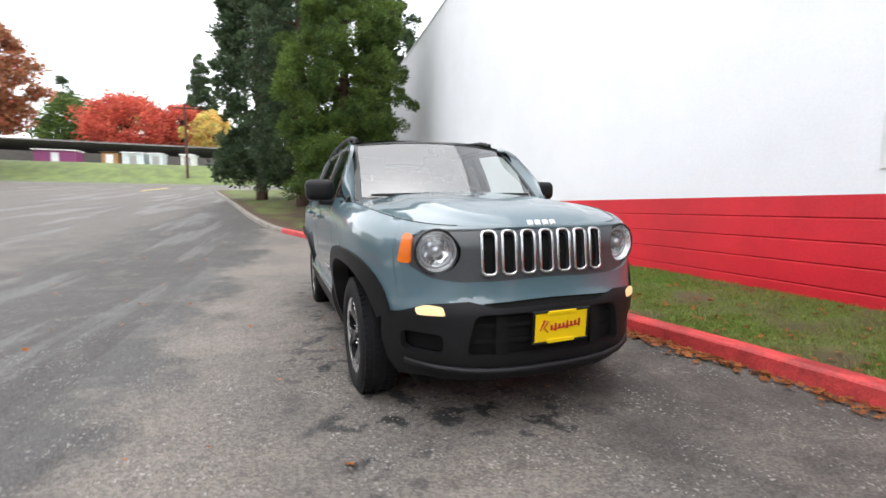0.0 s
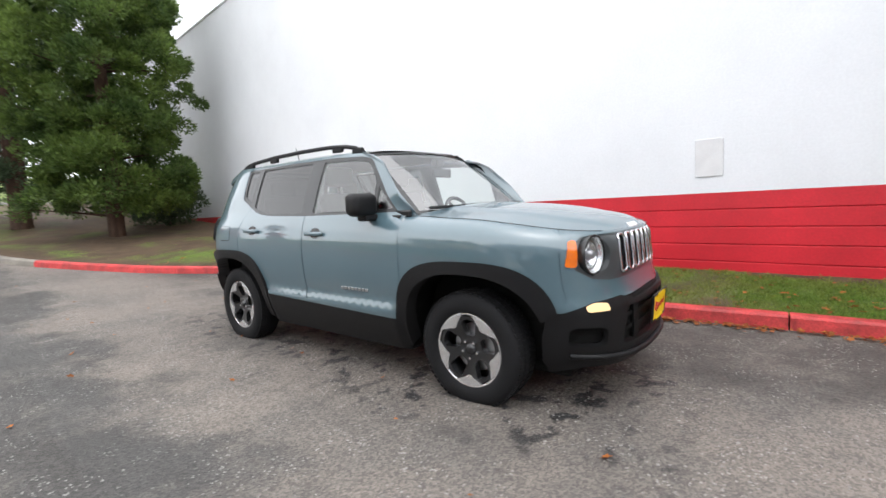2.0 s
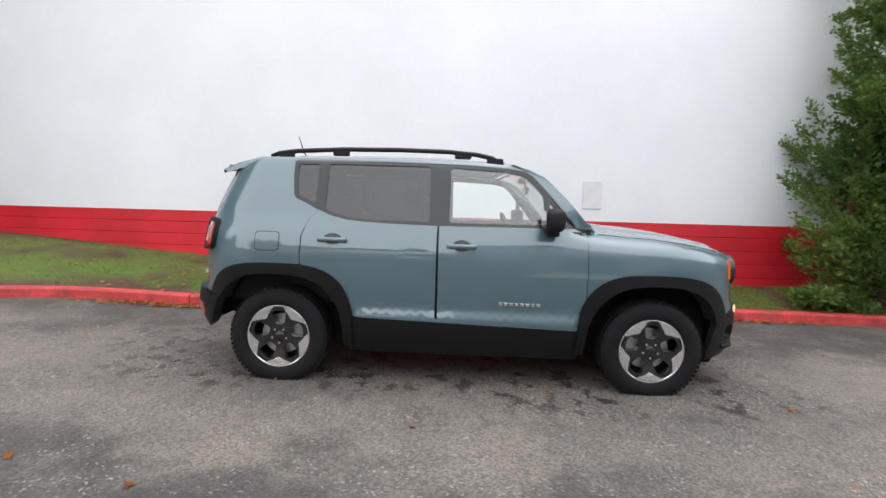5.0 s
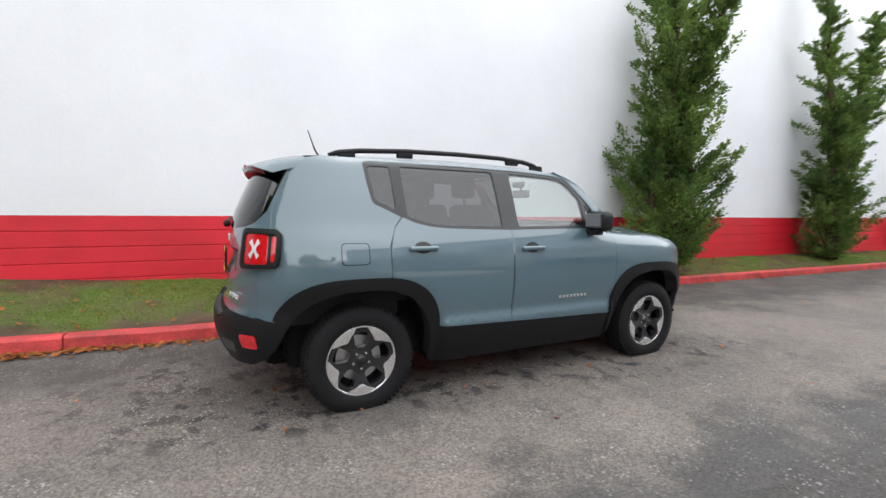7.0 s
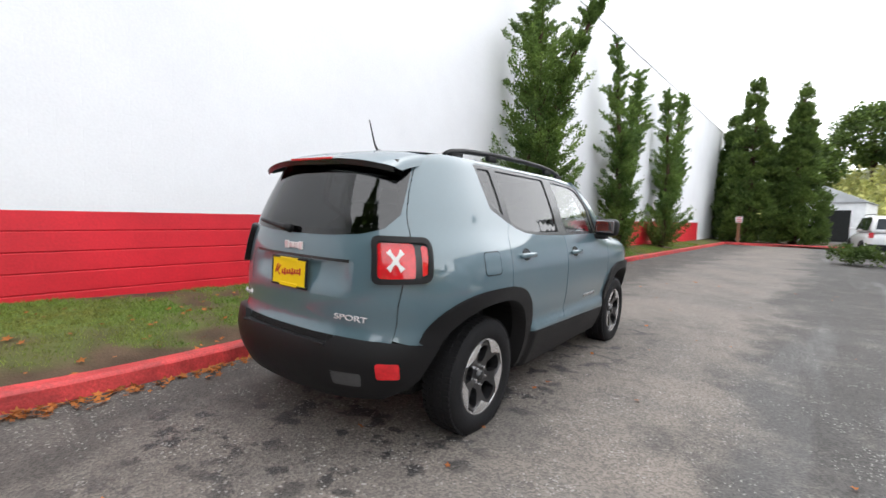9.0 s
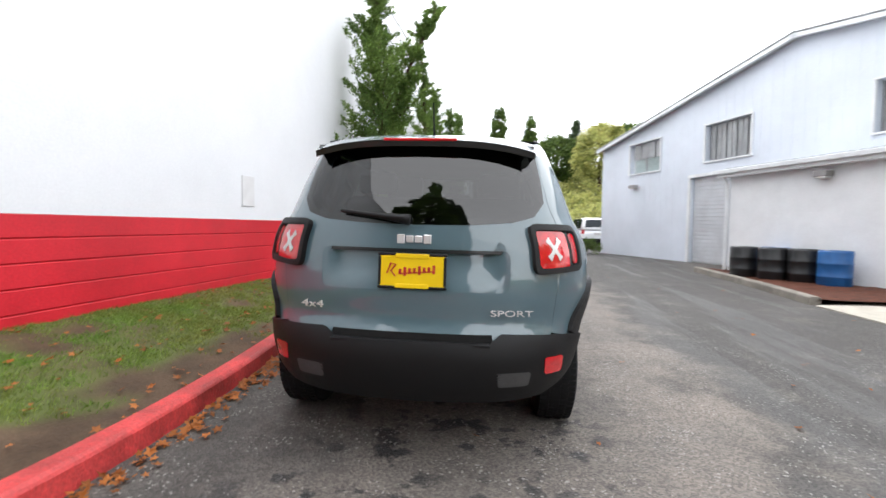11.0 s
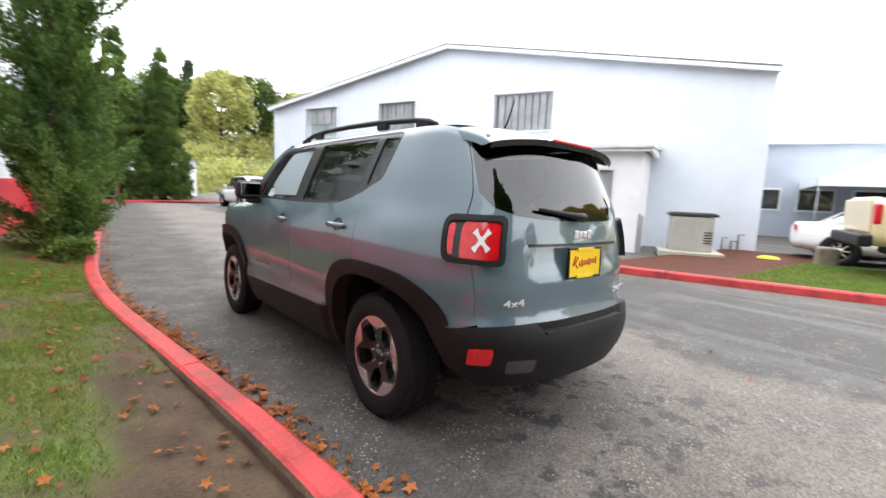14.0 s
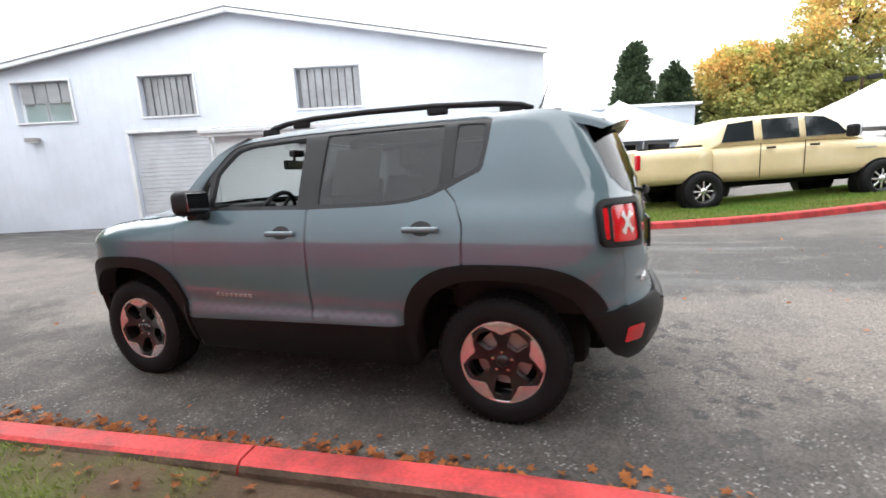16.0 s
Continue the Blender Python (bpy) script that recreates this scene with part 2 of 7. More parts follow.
def verge_mat():
    """Soil and short grass, mixed by the sheet's own patches."""
    m = surf("verge_soil", (0.09, 0.062, 0.041), 0.95, var=0.35, scale=3, bump=0.9, bscale=55, spec=0.15)
    n, l = m.node_tree.nodes, m.node_tree.links
    at = n.new("ShaderNodeAttribute")
    at.attribute_name = "green"
    mx = n.new("ShaderNodeMix")
    mx.data_type = "RGBA"
    b = n["Principled BSDF"]
    src = b.inputs["Base Color"].links[0].from_socket
    l.new(at.outputs["Fac"], mx.inputs["Factor"])
    l.new(src, mx.inputs["A"])
    mx.inputs["B"].default_value = (0.10, 0.14, 0.035, 1)
    l.new(mx.outputs["Result"], b.inputs["Base Color"])
    return m


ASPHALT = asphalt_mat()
VERGE = verge_mat()
WHITE_BLOCK = surf("white_painted_block", (0.73, 0.745, 0.775), 0.55, var=0.05, scale=0.5, bump=0.12, bscale=40)
def course_lines(m, w, h, strength):
    """Faint block joints under the paint."""
    n, l = m.node_tree.nodes, m.node_tree.links
    tc, sep, com, br, bp = (n.new("ShaderNode" + k) for k in ("TexCoord", "SeparateXYZ", "CombineXYZ", "TexBrick", "Bump"))
    l.new(tc.outputs["Object"], sep.inputs[0])
    l.new(sep.outputs["Y"], com.inputs["X"])
    l.new(sep.outputs["Z"], com.inputs["Y"])
    l.new(com.outputs[0], br.inputs["Vector"])
    br.inputs["Scale"].default_value = 1.0
    br.inputs["Brick Width"].default_value, br.inputs["Row Height"].default_value, br.inputs["Mortar Size"].default_value = w, h, 0.004
    bp.inputs["Strength"].default_value, bp.inputs["Distance"].default_value, bp.invert = strength, 0.003, True
    l.new(br.outputs["Fac"], bp.inputs["Height"])
    b = n["Principled BSDF"]
    l.new(b.inputs["Normal"].links[0].from_socket, bp.inputs["Normal"])
    l.new(bp.outputs[0], b.inputs["Normal"])


course_lines(WHITE_BLOCK, 0.4, 0.2, 0.25)
RED_BLOCK = surf("red_painted_block", (0.60, 0.012, 0.026), 0.5, var=0.16, scale=1.2, bump=0.2, bscale=45)
RED_KERB = surf("red_kerb_paint", (0.50, 0.045, 0.045), 0.6, var=0.4, scale=5, bump=0.5, bscale=60)
CONCRETE = surf("old_concrete", (0.23, 0.21, 0.18), 0.85, var=0.3, scale=3, bump=0.6, bscale=60)
DIRTY_CONCRETE = surf("mossy_concrete", (0.14, 0.115, 0.08), 0.9, var=0.4, scale=4, bump=0.6, bscale=60)
PALE_CONCRETE = surf("pale_concrete", (0.45, 0.42, 0.36), 0.8, var=0.18, scale=2, bump=0.4, bscale=70)
STEEL_WHITE = surf("pale_blue_sheet_metal", (0.66, 0.71, 0.79), 0.5, var=0.07, scale=0.6, bump=0.05, bscale=30)
TRIM_WHITE = surf("white_trim", (0.75, 0.77, 0.79), 0.5, var=0.1, scale=2)
ROOF_GREY = surf("grey_roof", (0.42, 0.44, 0.46), 0.6, var=0.15, scale=1)
DOOR_GREY = surf("grey_door_paint", (0.30, 0.29, 0.29), 0.5, var=0.08, scale=1.5)
ROLLER = surf("roller_door_metal", (0.55, 0.57, 0.60), 0.45, var=0.1, scale=1.5)
MULCH = surf("bark_mulch", (0.11, 0.045, 0.03), 0.95, var=0.5, scale=9, bump=1.0, bscale=45, spec=0.1)
BARK = surf("bark", (0.075, 0.047, 0.034), 0.95, var=0.4, scale=6, bump=1.0, bscale=30, spec=0.1, stretch=(1, 1, 0.25))
BLACK_PLASTIC = surf("black_plastic", (0.018, 0.018, 0.019), 0.48, var=0.15, scale=3, bump=0.15, bscale=400)


def leaf_mat(name, c1, c2, rough=0.6):
    m = surf(name, c1, rough, var=0.35, scale=0.8, bscale=14, col2=c2, spec=0.25, island=0.35)
    n, l = m.node_tree.nodes, m.node_tree.links
    b = n["Principled BSDF"]
    tr = n.new("ShaderNodeBsdfTranslucent")
    l.new(b.inputs["Base Color"].links[0].from_socket, tr.inputs["Color"])
    mx = n.new("ShaderNodeMixShader")
    mx.inputs[0].default_value = 0.35
    l.new(b.outputs[0], mx.inputs[1])
    l.new(tr.outputs[0], mx.inputs[2])
    l.new(mx.outputs[0], n["Material Output"].inputs["Surface"])
    return m


JUNIPER = leaf_mat("juniper_foliage", (0.2, 0.3, 0.07), (0.07, 0.13, 0.035))
CEDAR = leaf_mat("cedar_foliage", (0.125, 0.185, 0.04), (0.045, 0.08, 0.024))
DARK_FIR = leaf_mat("fir_foliage", (0.085, 0.12, 0.06), (0.04, 0.065, 0.036))
ARBOR = leaf_mat("arborvitae_foliage", (0.12, 0.18, 0.04), (0.06, 0.10, 0.028))
YELLOW_GREEN = leaf_mat("turning_foliage", (0.48, 0.46, 0.16), (0.3, 0.34, 0.11))
ORANGE = leaf_mat("autumn_foliage", (0.75, 0.42, 0.14), (0.48, 0.52, 0.16))
RED_LEAF = leaf_mat("red_maple_foliage", (0.66, 0.16, 0.09), (0.5, 0.085, 0.07))
BROWN_LEAF = leaf_mat("brown_foliage", (0.34, 0.2, 0.09), (0.36, 0.09, 0.06))
GRASS = leaf_mat("grass_blades", (0.15, 0.28, 0.045), (0.25, 0.25, 0.07))
DRY_LEAF = leaf_mat("fallen_leaf", (0.42, 0.15, 0.035), (0.28, 0.09, 0.03))


# ---- ground, kerbs, walls ----
def ramp_up(y):
    """The road climbs gently beyond the parked car."""
    s = min(y, 62.0) - 8.0
    return 0.07 * (math.sqrt(s * s + 4.0) + s) / 2 - 0.012


def kerb_x(y):
    """The road-side foot of the kerb in front of the red and white wall."""
    return spline([(-24, 3.42), (-8, 3.52), (-2, 3.55), (0.8, 3.52), (2.6, 3.32), (4.6, 2.95), (6.2, 2.70), (7.9, 2.64), (9.2, 2.35), (10.8, 1.1), (14, -0.5), (24, -2.8), (40, -6.4)], y)


WALL_X, WALL_TOP, RED_TOP, WALL_END, RED_END, WALL_FAR = 4.78, 7.3, 1.19, -31.0, -22.0, 24.0


def verge_z(x, y):
    """Height of the verge between the kerb and the wall."""
    k = kerb_x(y) + 0.17
    u = min(1.0, max(0.0, (x - k) / max(0.4, WALL_X - k)))
    low = 0.085 - 0.055 * ease(3.5, 5.5, y) * (1 - ease(9, 12, y))
    return ramp_up(y) + low + (0.29 + 0.12 * ease(5, 12, y) - 0.1 * ease(-6, -20, y) - low) * ease(-0.15, 1.1, u)


def sheet(name, xs, ys, zf, material, smooth=True):
    nx = len(xs)
    verts = [(x, y, zf(x, y)) for y in ys for x in xs]
    faces = [(j * nx + i, j * nx + i + 1, (j + 1) * nx + i + 1, (j + 1) * nx + i) for j in range(len(ys) - 1) for i in range(nx - 1)]
    return raw(name, verts, faces, material, smooth=smooth)


def spread(lo, hi, near_lo, near_hi, step, grow=1.35):
    v, out = near_lo, []
    while v < near_hi:
        out.append(v)
        v += step
    out.append(near_hi)
    d, v = step, near_hi
    while v < hi:
        d *= grow
        v = min(hi, v + d)
        out.append(v)
    d, v = step, near_lo
    while v > lo:
        d *= grow
        v = max(lo, v - d)
        out.insert(0, v)
    return out


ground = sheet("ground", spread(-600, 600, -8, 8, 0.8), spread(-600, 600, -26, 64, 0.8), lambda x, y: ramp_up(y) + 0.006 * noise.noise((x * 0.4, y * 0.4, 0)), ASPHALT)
tagged(ground, "worn grey asphalt road and lot with dark stains", "asphalt ground", kind="structure")

# verge of soil and patchy grass
ys = [(-26 + 0.12 * i) for i in range(int(66 / 0.12))]
NV = 26
vv, vf, green = [], [], []
for y in ys:
    k0 = kerb_x(y) + 0.12
    k1 = WALL_X + 0.1 if y < WALL_FAR else WALL_X + (y - WALL_FAR) * 1.2
    for i in range(NV):
        x = k0 + (k1 - k0) * i / (NV - 1)
        vv.append((x, y, verge_z(x, y) + 0.012 * noise.noise((x * 5, y * 5, 0))))
        g = noise.noise((x * 1.1, y * 0.8, 3.0)) + 0.7 * noise.noise((x * 3.3, y * 3.3, 7.0)) + 0.14
        bare = (1 - ease(0.1, 0.7, x - k0 + 0.25 * noise.noise((x * 2.2, y * 2.2, 11.0)))) * ease(3.2, 5.2, y) * 1.5 + 0.5 * ease(0.35, 0.05, WALL_X - x)
        under = 0.9 * ease(10.5, 13, y) * ease(-1.5, 1.5, x)
        green.append(min(1.0, max(0.0, 0.55 + 1.1 * g - bare - under)))
for j in range(len(ys) - 1):
    for i in range(NV - 1):
        vf.append((j * NV + i, j * NV + i + 1, (j + 1) * NV + i + 1, (j + 1) * NV + i))
verge = raw("verge", vv, vf, VERGE, smooth=True)
tagged(verge, "patchy grass verge with bare brown soil beside the kerb", "grass verge", kind="structure")
ga = verge.data.attributes.new("green", "FLOAT", "POINT")
ga.data.foreach_set("value", green)


def kerb_run(parent, path, red, length, height=0.125, width=0.17):
    """Kerb stones along a path of (x, y, z) on the road-side foot; the body lies to the right of the path's run."""
    acc, start, runs = 0.0, 0, []
    for i in range(1, len(path)):
        acc += (Vector(path[i]) - Vector(path[i - 1])).length
        if acc > length or i == len(path) - 1:
            runs.append((start, i))
            acc, start = 0.0, i
    prof = [(0.0, -0.05), (0.012, height * 0.8), (0.022, height - 0.012), (0.04, height), (width - 0.03, height), (width - 0.01, height - 0.012), (width, height * 0.7), (width, -0.1)]
    made = []
    for a, b in runs:
        bm = bmesh.new()
        rings = []
        pts = [Vector(p) for p in path[a:b + 1]]
        # a narrow gap at each joint
        d0, d1 = (pts[1] - pts[0]).normalized(), (pts[-1] - pts[-2]).normalized()
        pts[0], pts[-1] = pts[0] + d0 * 0.006, pts[-1] - d1 * 0.006
        for i, p in enumerate(pts):
            d = (pts[min(i + 1, len(pts) - 1)] - pts[max(i - 1, 0)]).normalized()
            s = Vector((d.y, -d.x, 0)).normalized()
            wob = 0.006 * noise.noise((p.x * 2, p.y * 2, 1))
            rings.append([bm.verts.new(p + s * (u + wob) + Vector((0, 0, v + wob * 0.6))) for u, v in prof])
        for r0, r1 in zip(rings, rings[1:]):
            for k in range(len(prof) - 1):
                f = bm.faces.new((r0[k], r0[k + 1], r1[k + 1], r1[k]))
                f.material_index = 1 if k >= 5 else 0
        bm.faces.new(rings[0])
        bm.faces.new(rings[-1][::-1])
        bmesh.ops.recalc_face_normals(bm, faces=bm.faces[:])
        mid = path[(a + b) // 2]
        ob = part("kerb_stone", bm, RED_KERB if red(mid) else CONCRETE, parent)
        ob.data.materials.append(DIRTY_CONCRETE)
        made.append(ob)
    return made


kerb = thing("kerb", pose(0, 0, 0), "red painted concrete kerb along the verge", "kerb", kind="structure")
kerb_run(kerb, [(kerb_x(y), y, ramp_up(y)) for y in [-22.5 + 0.3 * i for i in range(205)]], lambda p: p[1] < 13.5, 3.0)

# the long painted wall
wall = thing("wall_north", pose(0, 0, 0), "tall white painted block wall with a red lower band", "wall", kind="structure")
part("wall_body", box(0.3, WALL_FAR - WALL_END, WALL_TOP - RED_TOP, WALL_X + 0.15, (WALL_FAR + WALL_END) / 2, (WALL_TOP + RED_TOP) / 2), WHITE_BLOCK, wall, "white painted blocks")
part("end_wall", box(0.29, RED_END - WALL_END, 2.0, WALL_X + 0.155, (RED_END + WALL_END) / 2, RED_TOP - 1.0), WHITE_BLOCK, wall)
part("coping", box(0.36, WALL_FAR - WALL_END + 0.1, 0.06, WALL_X + 0.15, (WALL_FAR + WALL_END) / 2, WALL_TOP + 0.03, bevel=0.01), TRIM_WHITE, wall)
part("side_wall", box(30, 0.3, WALL_TOP + 0.5, WALL_X + 15.31, WALL_FAR - 0.15, (WALL_TOP - 0.5) / 2), WHITE_BLOCK, wall)
part("back_wall", box(30, 0.3, WALL_TOP + 0.5, WALL_X + 15.31, WALL_END + 0.15, (WALL_TOP - 0.5) / 2), WHITE_BLOCK, wall)
for i in range(8):
    z1 = RED_TOP - 0.2 * i
    part("block_course", box(0.3, WALL_FAR - RED_END, 0.192, WALL_X + 0.149, (WALL_FAR + RED_END) / 2, z1 - 0.096, bevel=0.007, seg=1), RED_BLOCK, wall, "red painted block course")
part("joint_bed", box(0.28, WALL_FAR - RED_END, 1.6, WALL_X + 0.155, (WALL_FAR + RED_END) / 2, RED_TOP - 0.8 - 0.004), RED_BLOCK, wall)
vent = thing("wall_vent", pose(WALL_X, 2.35, 1.595), "pale grey painted metal vent cover on the wall", "vent cover")
part("cover", box(0.012, 0.285, 0.43, -0.008, 0, 0, bevel=0.004), surf("vent_paint", (0.66, 0.66, 0.67), 0.5, var=0.06), vent)
for dy in (-0.125, 0.125):
    for dz in (-0.195, 0.195):
        part("screw", lathe([(0.0, 0.003), (0.006, 0.002), (0.006, -0.004)], 8), TRIM_WHITE, vent).matrix_local = pose(-0.016, dy, dz, 0, -90, 0)

# ---- the steel building across the lot, in its own frame: x along the gable, y out of it ----
GM = Matrix(((-0.399, 0.917, 0, -7.55 * 0.917), (0.917, 0.399, 0, -7.55 * 0.399), (0, 0, 1, 0), (0, 0, 0, 1)))
A0, A1, AP, EAVE, PEAK = -10.8, 7.05, -2.1, 4.50, 6.08


def gable_z(a):
    return EAVE + (PEAK - EAVE) * (1 - abs(a - AP) / (AP - A0 if a < AP else A1 - AP))


shed = thing("warehouse", GM, "pale blue-white sheet metal warehouse with a low gable", "building")
WIN = [(-8.85, -7.13), (-5.05, -3.42), (-0.38, 1.55)]
WZ0, WZ1 = 3.30, 4.45
GAR = (-5.6, -1.9, 2.83)


def clipped(a0, a1, z0, z1=None):
    """A wall piece of the gable between a0 and a1, up to z1 or the roof line."""
    cuts = sorted({a0, a1} | ({AP} if a0 < AP < a1 else set()))
    top = [(a, gable_z(a) if z1 is None else z1) for a in cuts]
    return [(a0, z0)] + [(a1, z0)] + top[::-1]


pieces = []
edges = [A0, WIN[0][0], WIN[0][1], GAR[0], WIN[1][0], WIN[1][1], WIN[2][0], WIN[2][1], A1]
pieces += [clipped(A0, WIN[0][0], -0.3), clipped(WIN[0][0], WIN[0][1], -0.3, WZ0), clipped(WIN[0][0], WIN[0][1], WZ1), clipped(WIN[0][1], GAR[0], -0.3),
           clipped(GAR[0], WIN[1][0], GAR[2]), clipped(*WIN[1], GAR[2], WZ0), clipped(*WIN[1], WZ1), clipped(WIN[1][1], GAR[1], GAR[2]), clipped(GAR[1], WIN[2][0], -0.3),
           clipped(*WIN[2], -0.3, WZ0), clipped(*WIN[2], WZ1), clipped(WIN[2][1], A1, -0.3)]
UP = Matrix(((1, 0, 0, 0), (0, 0, -1, 0), (0, 1, 0, 0), (0, 0, 0, 1)))
bm = bmesh.new()
for p in pieces:
    join(bm, prism(p, 0.2, UP @ Matrix.Translation((0, 0, 0))))
bmesh.ops.remove_doubles(bm, verts=bm.verts, dist=1e-5)
part("gable_wall", bm, STEEL_WHITE, shed)
# fine upright ribs of the sheeting
for i in range(int((A1 - A0) / 0.3)):
    a = A0 + 0.15 + 0.3 * i
    spans = [(-0.05, gable_z(a) - 0.12)]
    for (w0, w1), z0, z1 in [(w, WZ0 - 0.06, WZ1 + 0.06) for w in WIN] + [((GAR[0], GAR[1]), -0.3, GAR[2] + 0.06)]:
        if w0 - 0.1 < a < w1 + 0.1:
            spans = [q for s0, s1 in spans for q in ((s0, min(s1, z0)), (max(s0, z1), s1)) if q[1] - q[0] > 0.05]
    for s0, s1 in spans:
        part("rib", box(0.03, 0.006, s1 - s0, a, 0.002, (s0 + s1) / 2), STEEL_WHITE, shed)
part("side_sheet", box(0.2, 29.8, EAVE + 0.3, A0 + 0.1, -15.1, (EAVE - 0.3) / 2), STEEL_WHITE, shed)
part("side_sheet", box(0.2, 29.8, EAVE + 0.3, A1 - 0.1, -15.1, (EAVE - 0.3) / 2), STEEL_WHITE, shed)
for a0, a1 in ((A0, AP), (AP, A1)):
    ang = math.atan2(gable_z(a1) - gable_z(a0), a1 - a0)
    ln = math.hypot(a1 - a0, gable_z(a1) - gable_z(a0))
    mid = ((a0 + a1) / 2, gable_z((a0 + a1) / 2))
    rot = Matrix.Rotation(-ang, 4, "Y")
    part("roof", box(ln + 0.08, 30.3, 0.08, mid[0], -14.9, mid[1] + 0.05, m=rot), ROOF_GREY, shed)
    part("barge_trim", box(ln + 0.1, 0.1, 0.115, mid[0], 0.26, mid[1] + 0.0, bevel=0.01, m=rot), TRIM_WHITE, shed, "white gable trim")
    part("drip_edge", box(ln + 0.1, 0.16, 0.03, mid[0], 0.25, mid[1] + 0.09, m=rot), ROOF_GREY, shed)
DIM = surf("dim_room", (0.25, 0.25, 0.26), 0.9)
PANEL = surf("translucent_panel", (0.32, 0.33, 0.34), 0.4, var=0.2, scale=2)
WGLASS = glass("window_glass", tint=0.9)
for wi, (w0, w1) in enumerate(WIN):
    win = part("window", box(w1 - w0 + 0.12, 0.05, 0.05, (w0 + w1) / 2, 0.03, WZ0 - 0.03, bevel=0.006), TRIM_WHITE, shed, "wide window with upright grey panels")
    part("frame", box(w1 - w0 + 0.12, 0.05, 0.05, (w0 + w1) / 2, 0.03, WZ1 + 0.03, bevel=0.006), TRIM_WHITE, win)
    for a in (w0 - 0.03, w1 + 0.03):
        part("frame", box(0.06, 0.05, WZ1 - WZ0, a, 0.03, (WZ0 + WZ1) / 2, bevel=0.006), TRIM_WHITE, win)
    nb = 8 if wi else 4
    for k in range(nb):
        wd = (w1 - w0 - 0.12) / nb
        z0 = WZ0 if wi else WZ0 + 0.55
        part("panel", box(wd - 0.035, 0.02, WZ1 - z0, w0 + 0.12 + wd * (k + 0.5), -0.1 - 0.02 * (k % 2), (z0 + WZ1) / 2, bevel=0.004), PANEL, win)
    if wi == 0:
        for k in range(2):
            part("pane", box(0.62, 0.012, 0.52, w0 + 0.5 + 0.75 * k, -0.09, WZ0 + 0.27), WGLASS, win)
            part("mullion", box(0.06, 0.03, 0.55, w0 + 0.87 + 0.72 * k, -0.09, WZ0 + 0.27), PANEL, win)
    # the first window's white backing stands in for bright reflections in its panes
    part("backing", box(w1 - w0, 0.02, WZ1 - WZ0, (w0 + w1) / 2, -0.19, (WZ0 + WZ1) / 2), DIM if wi else TRIM_WHITE, win)
roller = part("roller_door", box(GAR[1] - GAR[0], 0.03, GAR[2] + 0.1, (GAR[0] + GAR[1]) / 2, -0.14, GAR[2] / 2 - 0.05), ROLLER, shed, "ribbed roller door")
for k in range(22):
    part("slat", box(GAR[1] - GAR[0] - 0.04, 0.03, 0.118, (GAR[0] + GAR[1]) / 2, -0.12, 0.08 + 0.125 * k, bevel=0.012, seg=1), ROLLER, roller)
for a, b, z in ((0.09, 0.03, 0),):
    part("door_trim", box(0.1, 0.06, GAR[2] + 0.1, GAR[0] - 0.05, 0.03, GAR[2] / 2), TRIM_WHITE, shed)
    part("door_trim", box(GAR[1] - GAR[0] + 0.1, 0.06, 0.1, (GAR[0] + GAR[1]) / 2 - 0.05, 0.03, GAR[2] + 0.05), TRIM_WHITE, shed)

# lean-to in front of the gable
L0, L1, LD, LH = -1.98, 4.42, 2.15, 2.44
D0, D1, DZ = 2.43, 3.79, 1.97
lean = thing("lean_to", GM, "low white lean-to with a grey service door", "building")
STUCCO = surf("white_stucco", (0.80, 0.81, 0.83), 0.7, var=0.06, scale=1.2, bump=0.15, bscale=50)
bm = bmesh.new()
for a0, a1, z0 in ((L0, D0, -0.3), (D1, L1, -0.3), (D0, D1, DZ)):
    box(a1 - a0, 0.15, LH - z0, (a0 + a1) / 2, LD - 0.075, (LH + z0) / 2, bm=bm)
part("front_wall", bm, STUCCO, lean)
for a in (L0 + 0.075, L1 - 0.075):
    part("side_wall", box(0.15, LD - 0.16, LH + 0.3, a, (LD - 0.15) / 2, (LH - 0.3) / 2), STUCCO, lean)
tilt = Matrix.Rotation(radians(-4), 4, "X")
part("roof", box(L1 - L0 + 0.5, LD + 0.35, 0.1, (L0 + L1) / 2, LD / 2 + 0.15, LH + 0.17, bevel=0.015, m=tilt), TRIM_WHITE, lean, "white roof edge")
part("fascia", box(L1 - L0 + 0.42, 0.08, 0.16, (L0 + L1) / 2, LD + 0.2, LH + 0.03, bevel=0.012), TRIM_WHITE, lean)
part("fascia", box(0.08, LD, 0.16, L1 + 0.17, LD / 2 + 0.15, LH + 0.03, bevel=0.012), TRIM_WHITE, lean)
bm = bmesh.new()
for i in range(36):
    box(0.05, LD + 0.2, 0.03, L0 + 0.1 + (L1 - L0 - 0.2) * i / 35, LD / 2 + 0.12, LH + 0.24, m=tilt, bm=bm)
part("roof_rib", bm, ROOF_GREY, lean)
sd = part("service_door", box(D1 - D0, 0.05, DZ - 0.02, (D0 + D1) / 2, LD - 0.12, DZ / 2 - 0.01), DOOR_GREY, lean, "plain grey flush door")
part("door_frame", box(D1 - D0 + 0.12, 0.04, 0.06, (D0 + D1) / 2, LD + 0.01, DZ + 0.03, bevel=0.006), TRIM_WHITE, lean)
for a in (D0 - 0.03, D1 + 0.03):
    part("door_frame", box(0.06, 0.04, DZ, a, LD + 0.01, DZ / 2, bevel=0.006), TRIM_WHITE, lean)


# island of mulch and grass with its kerb
def island_x(y):
    return spline([(-4.6, -3.6), (-1.0, -3.5), (1.0, -3.35), (2.8, -3.42), (4.2, -3.82), (6.0, -4.45), (7.4, -4.95), (8.7, -5.5), (10.3, -6.3), (24, -12.6)], y)


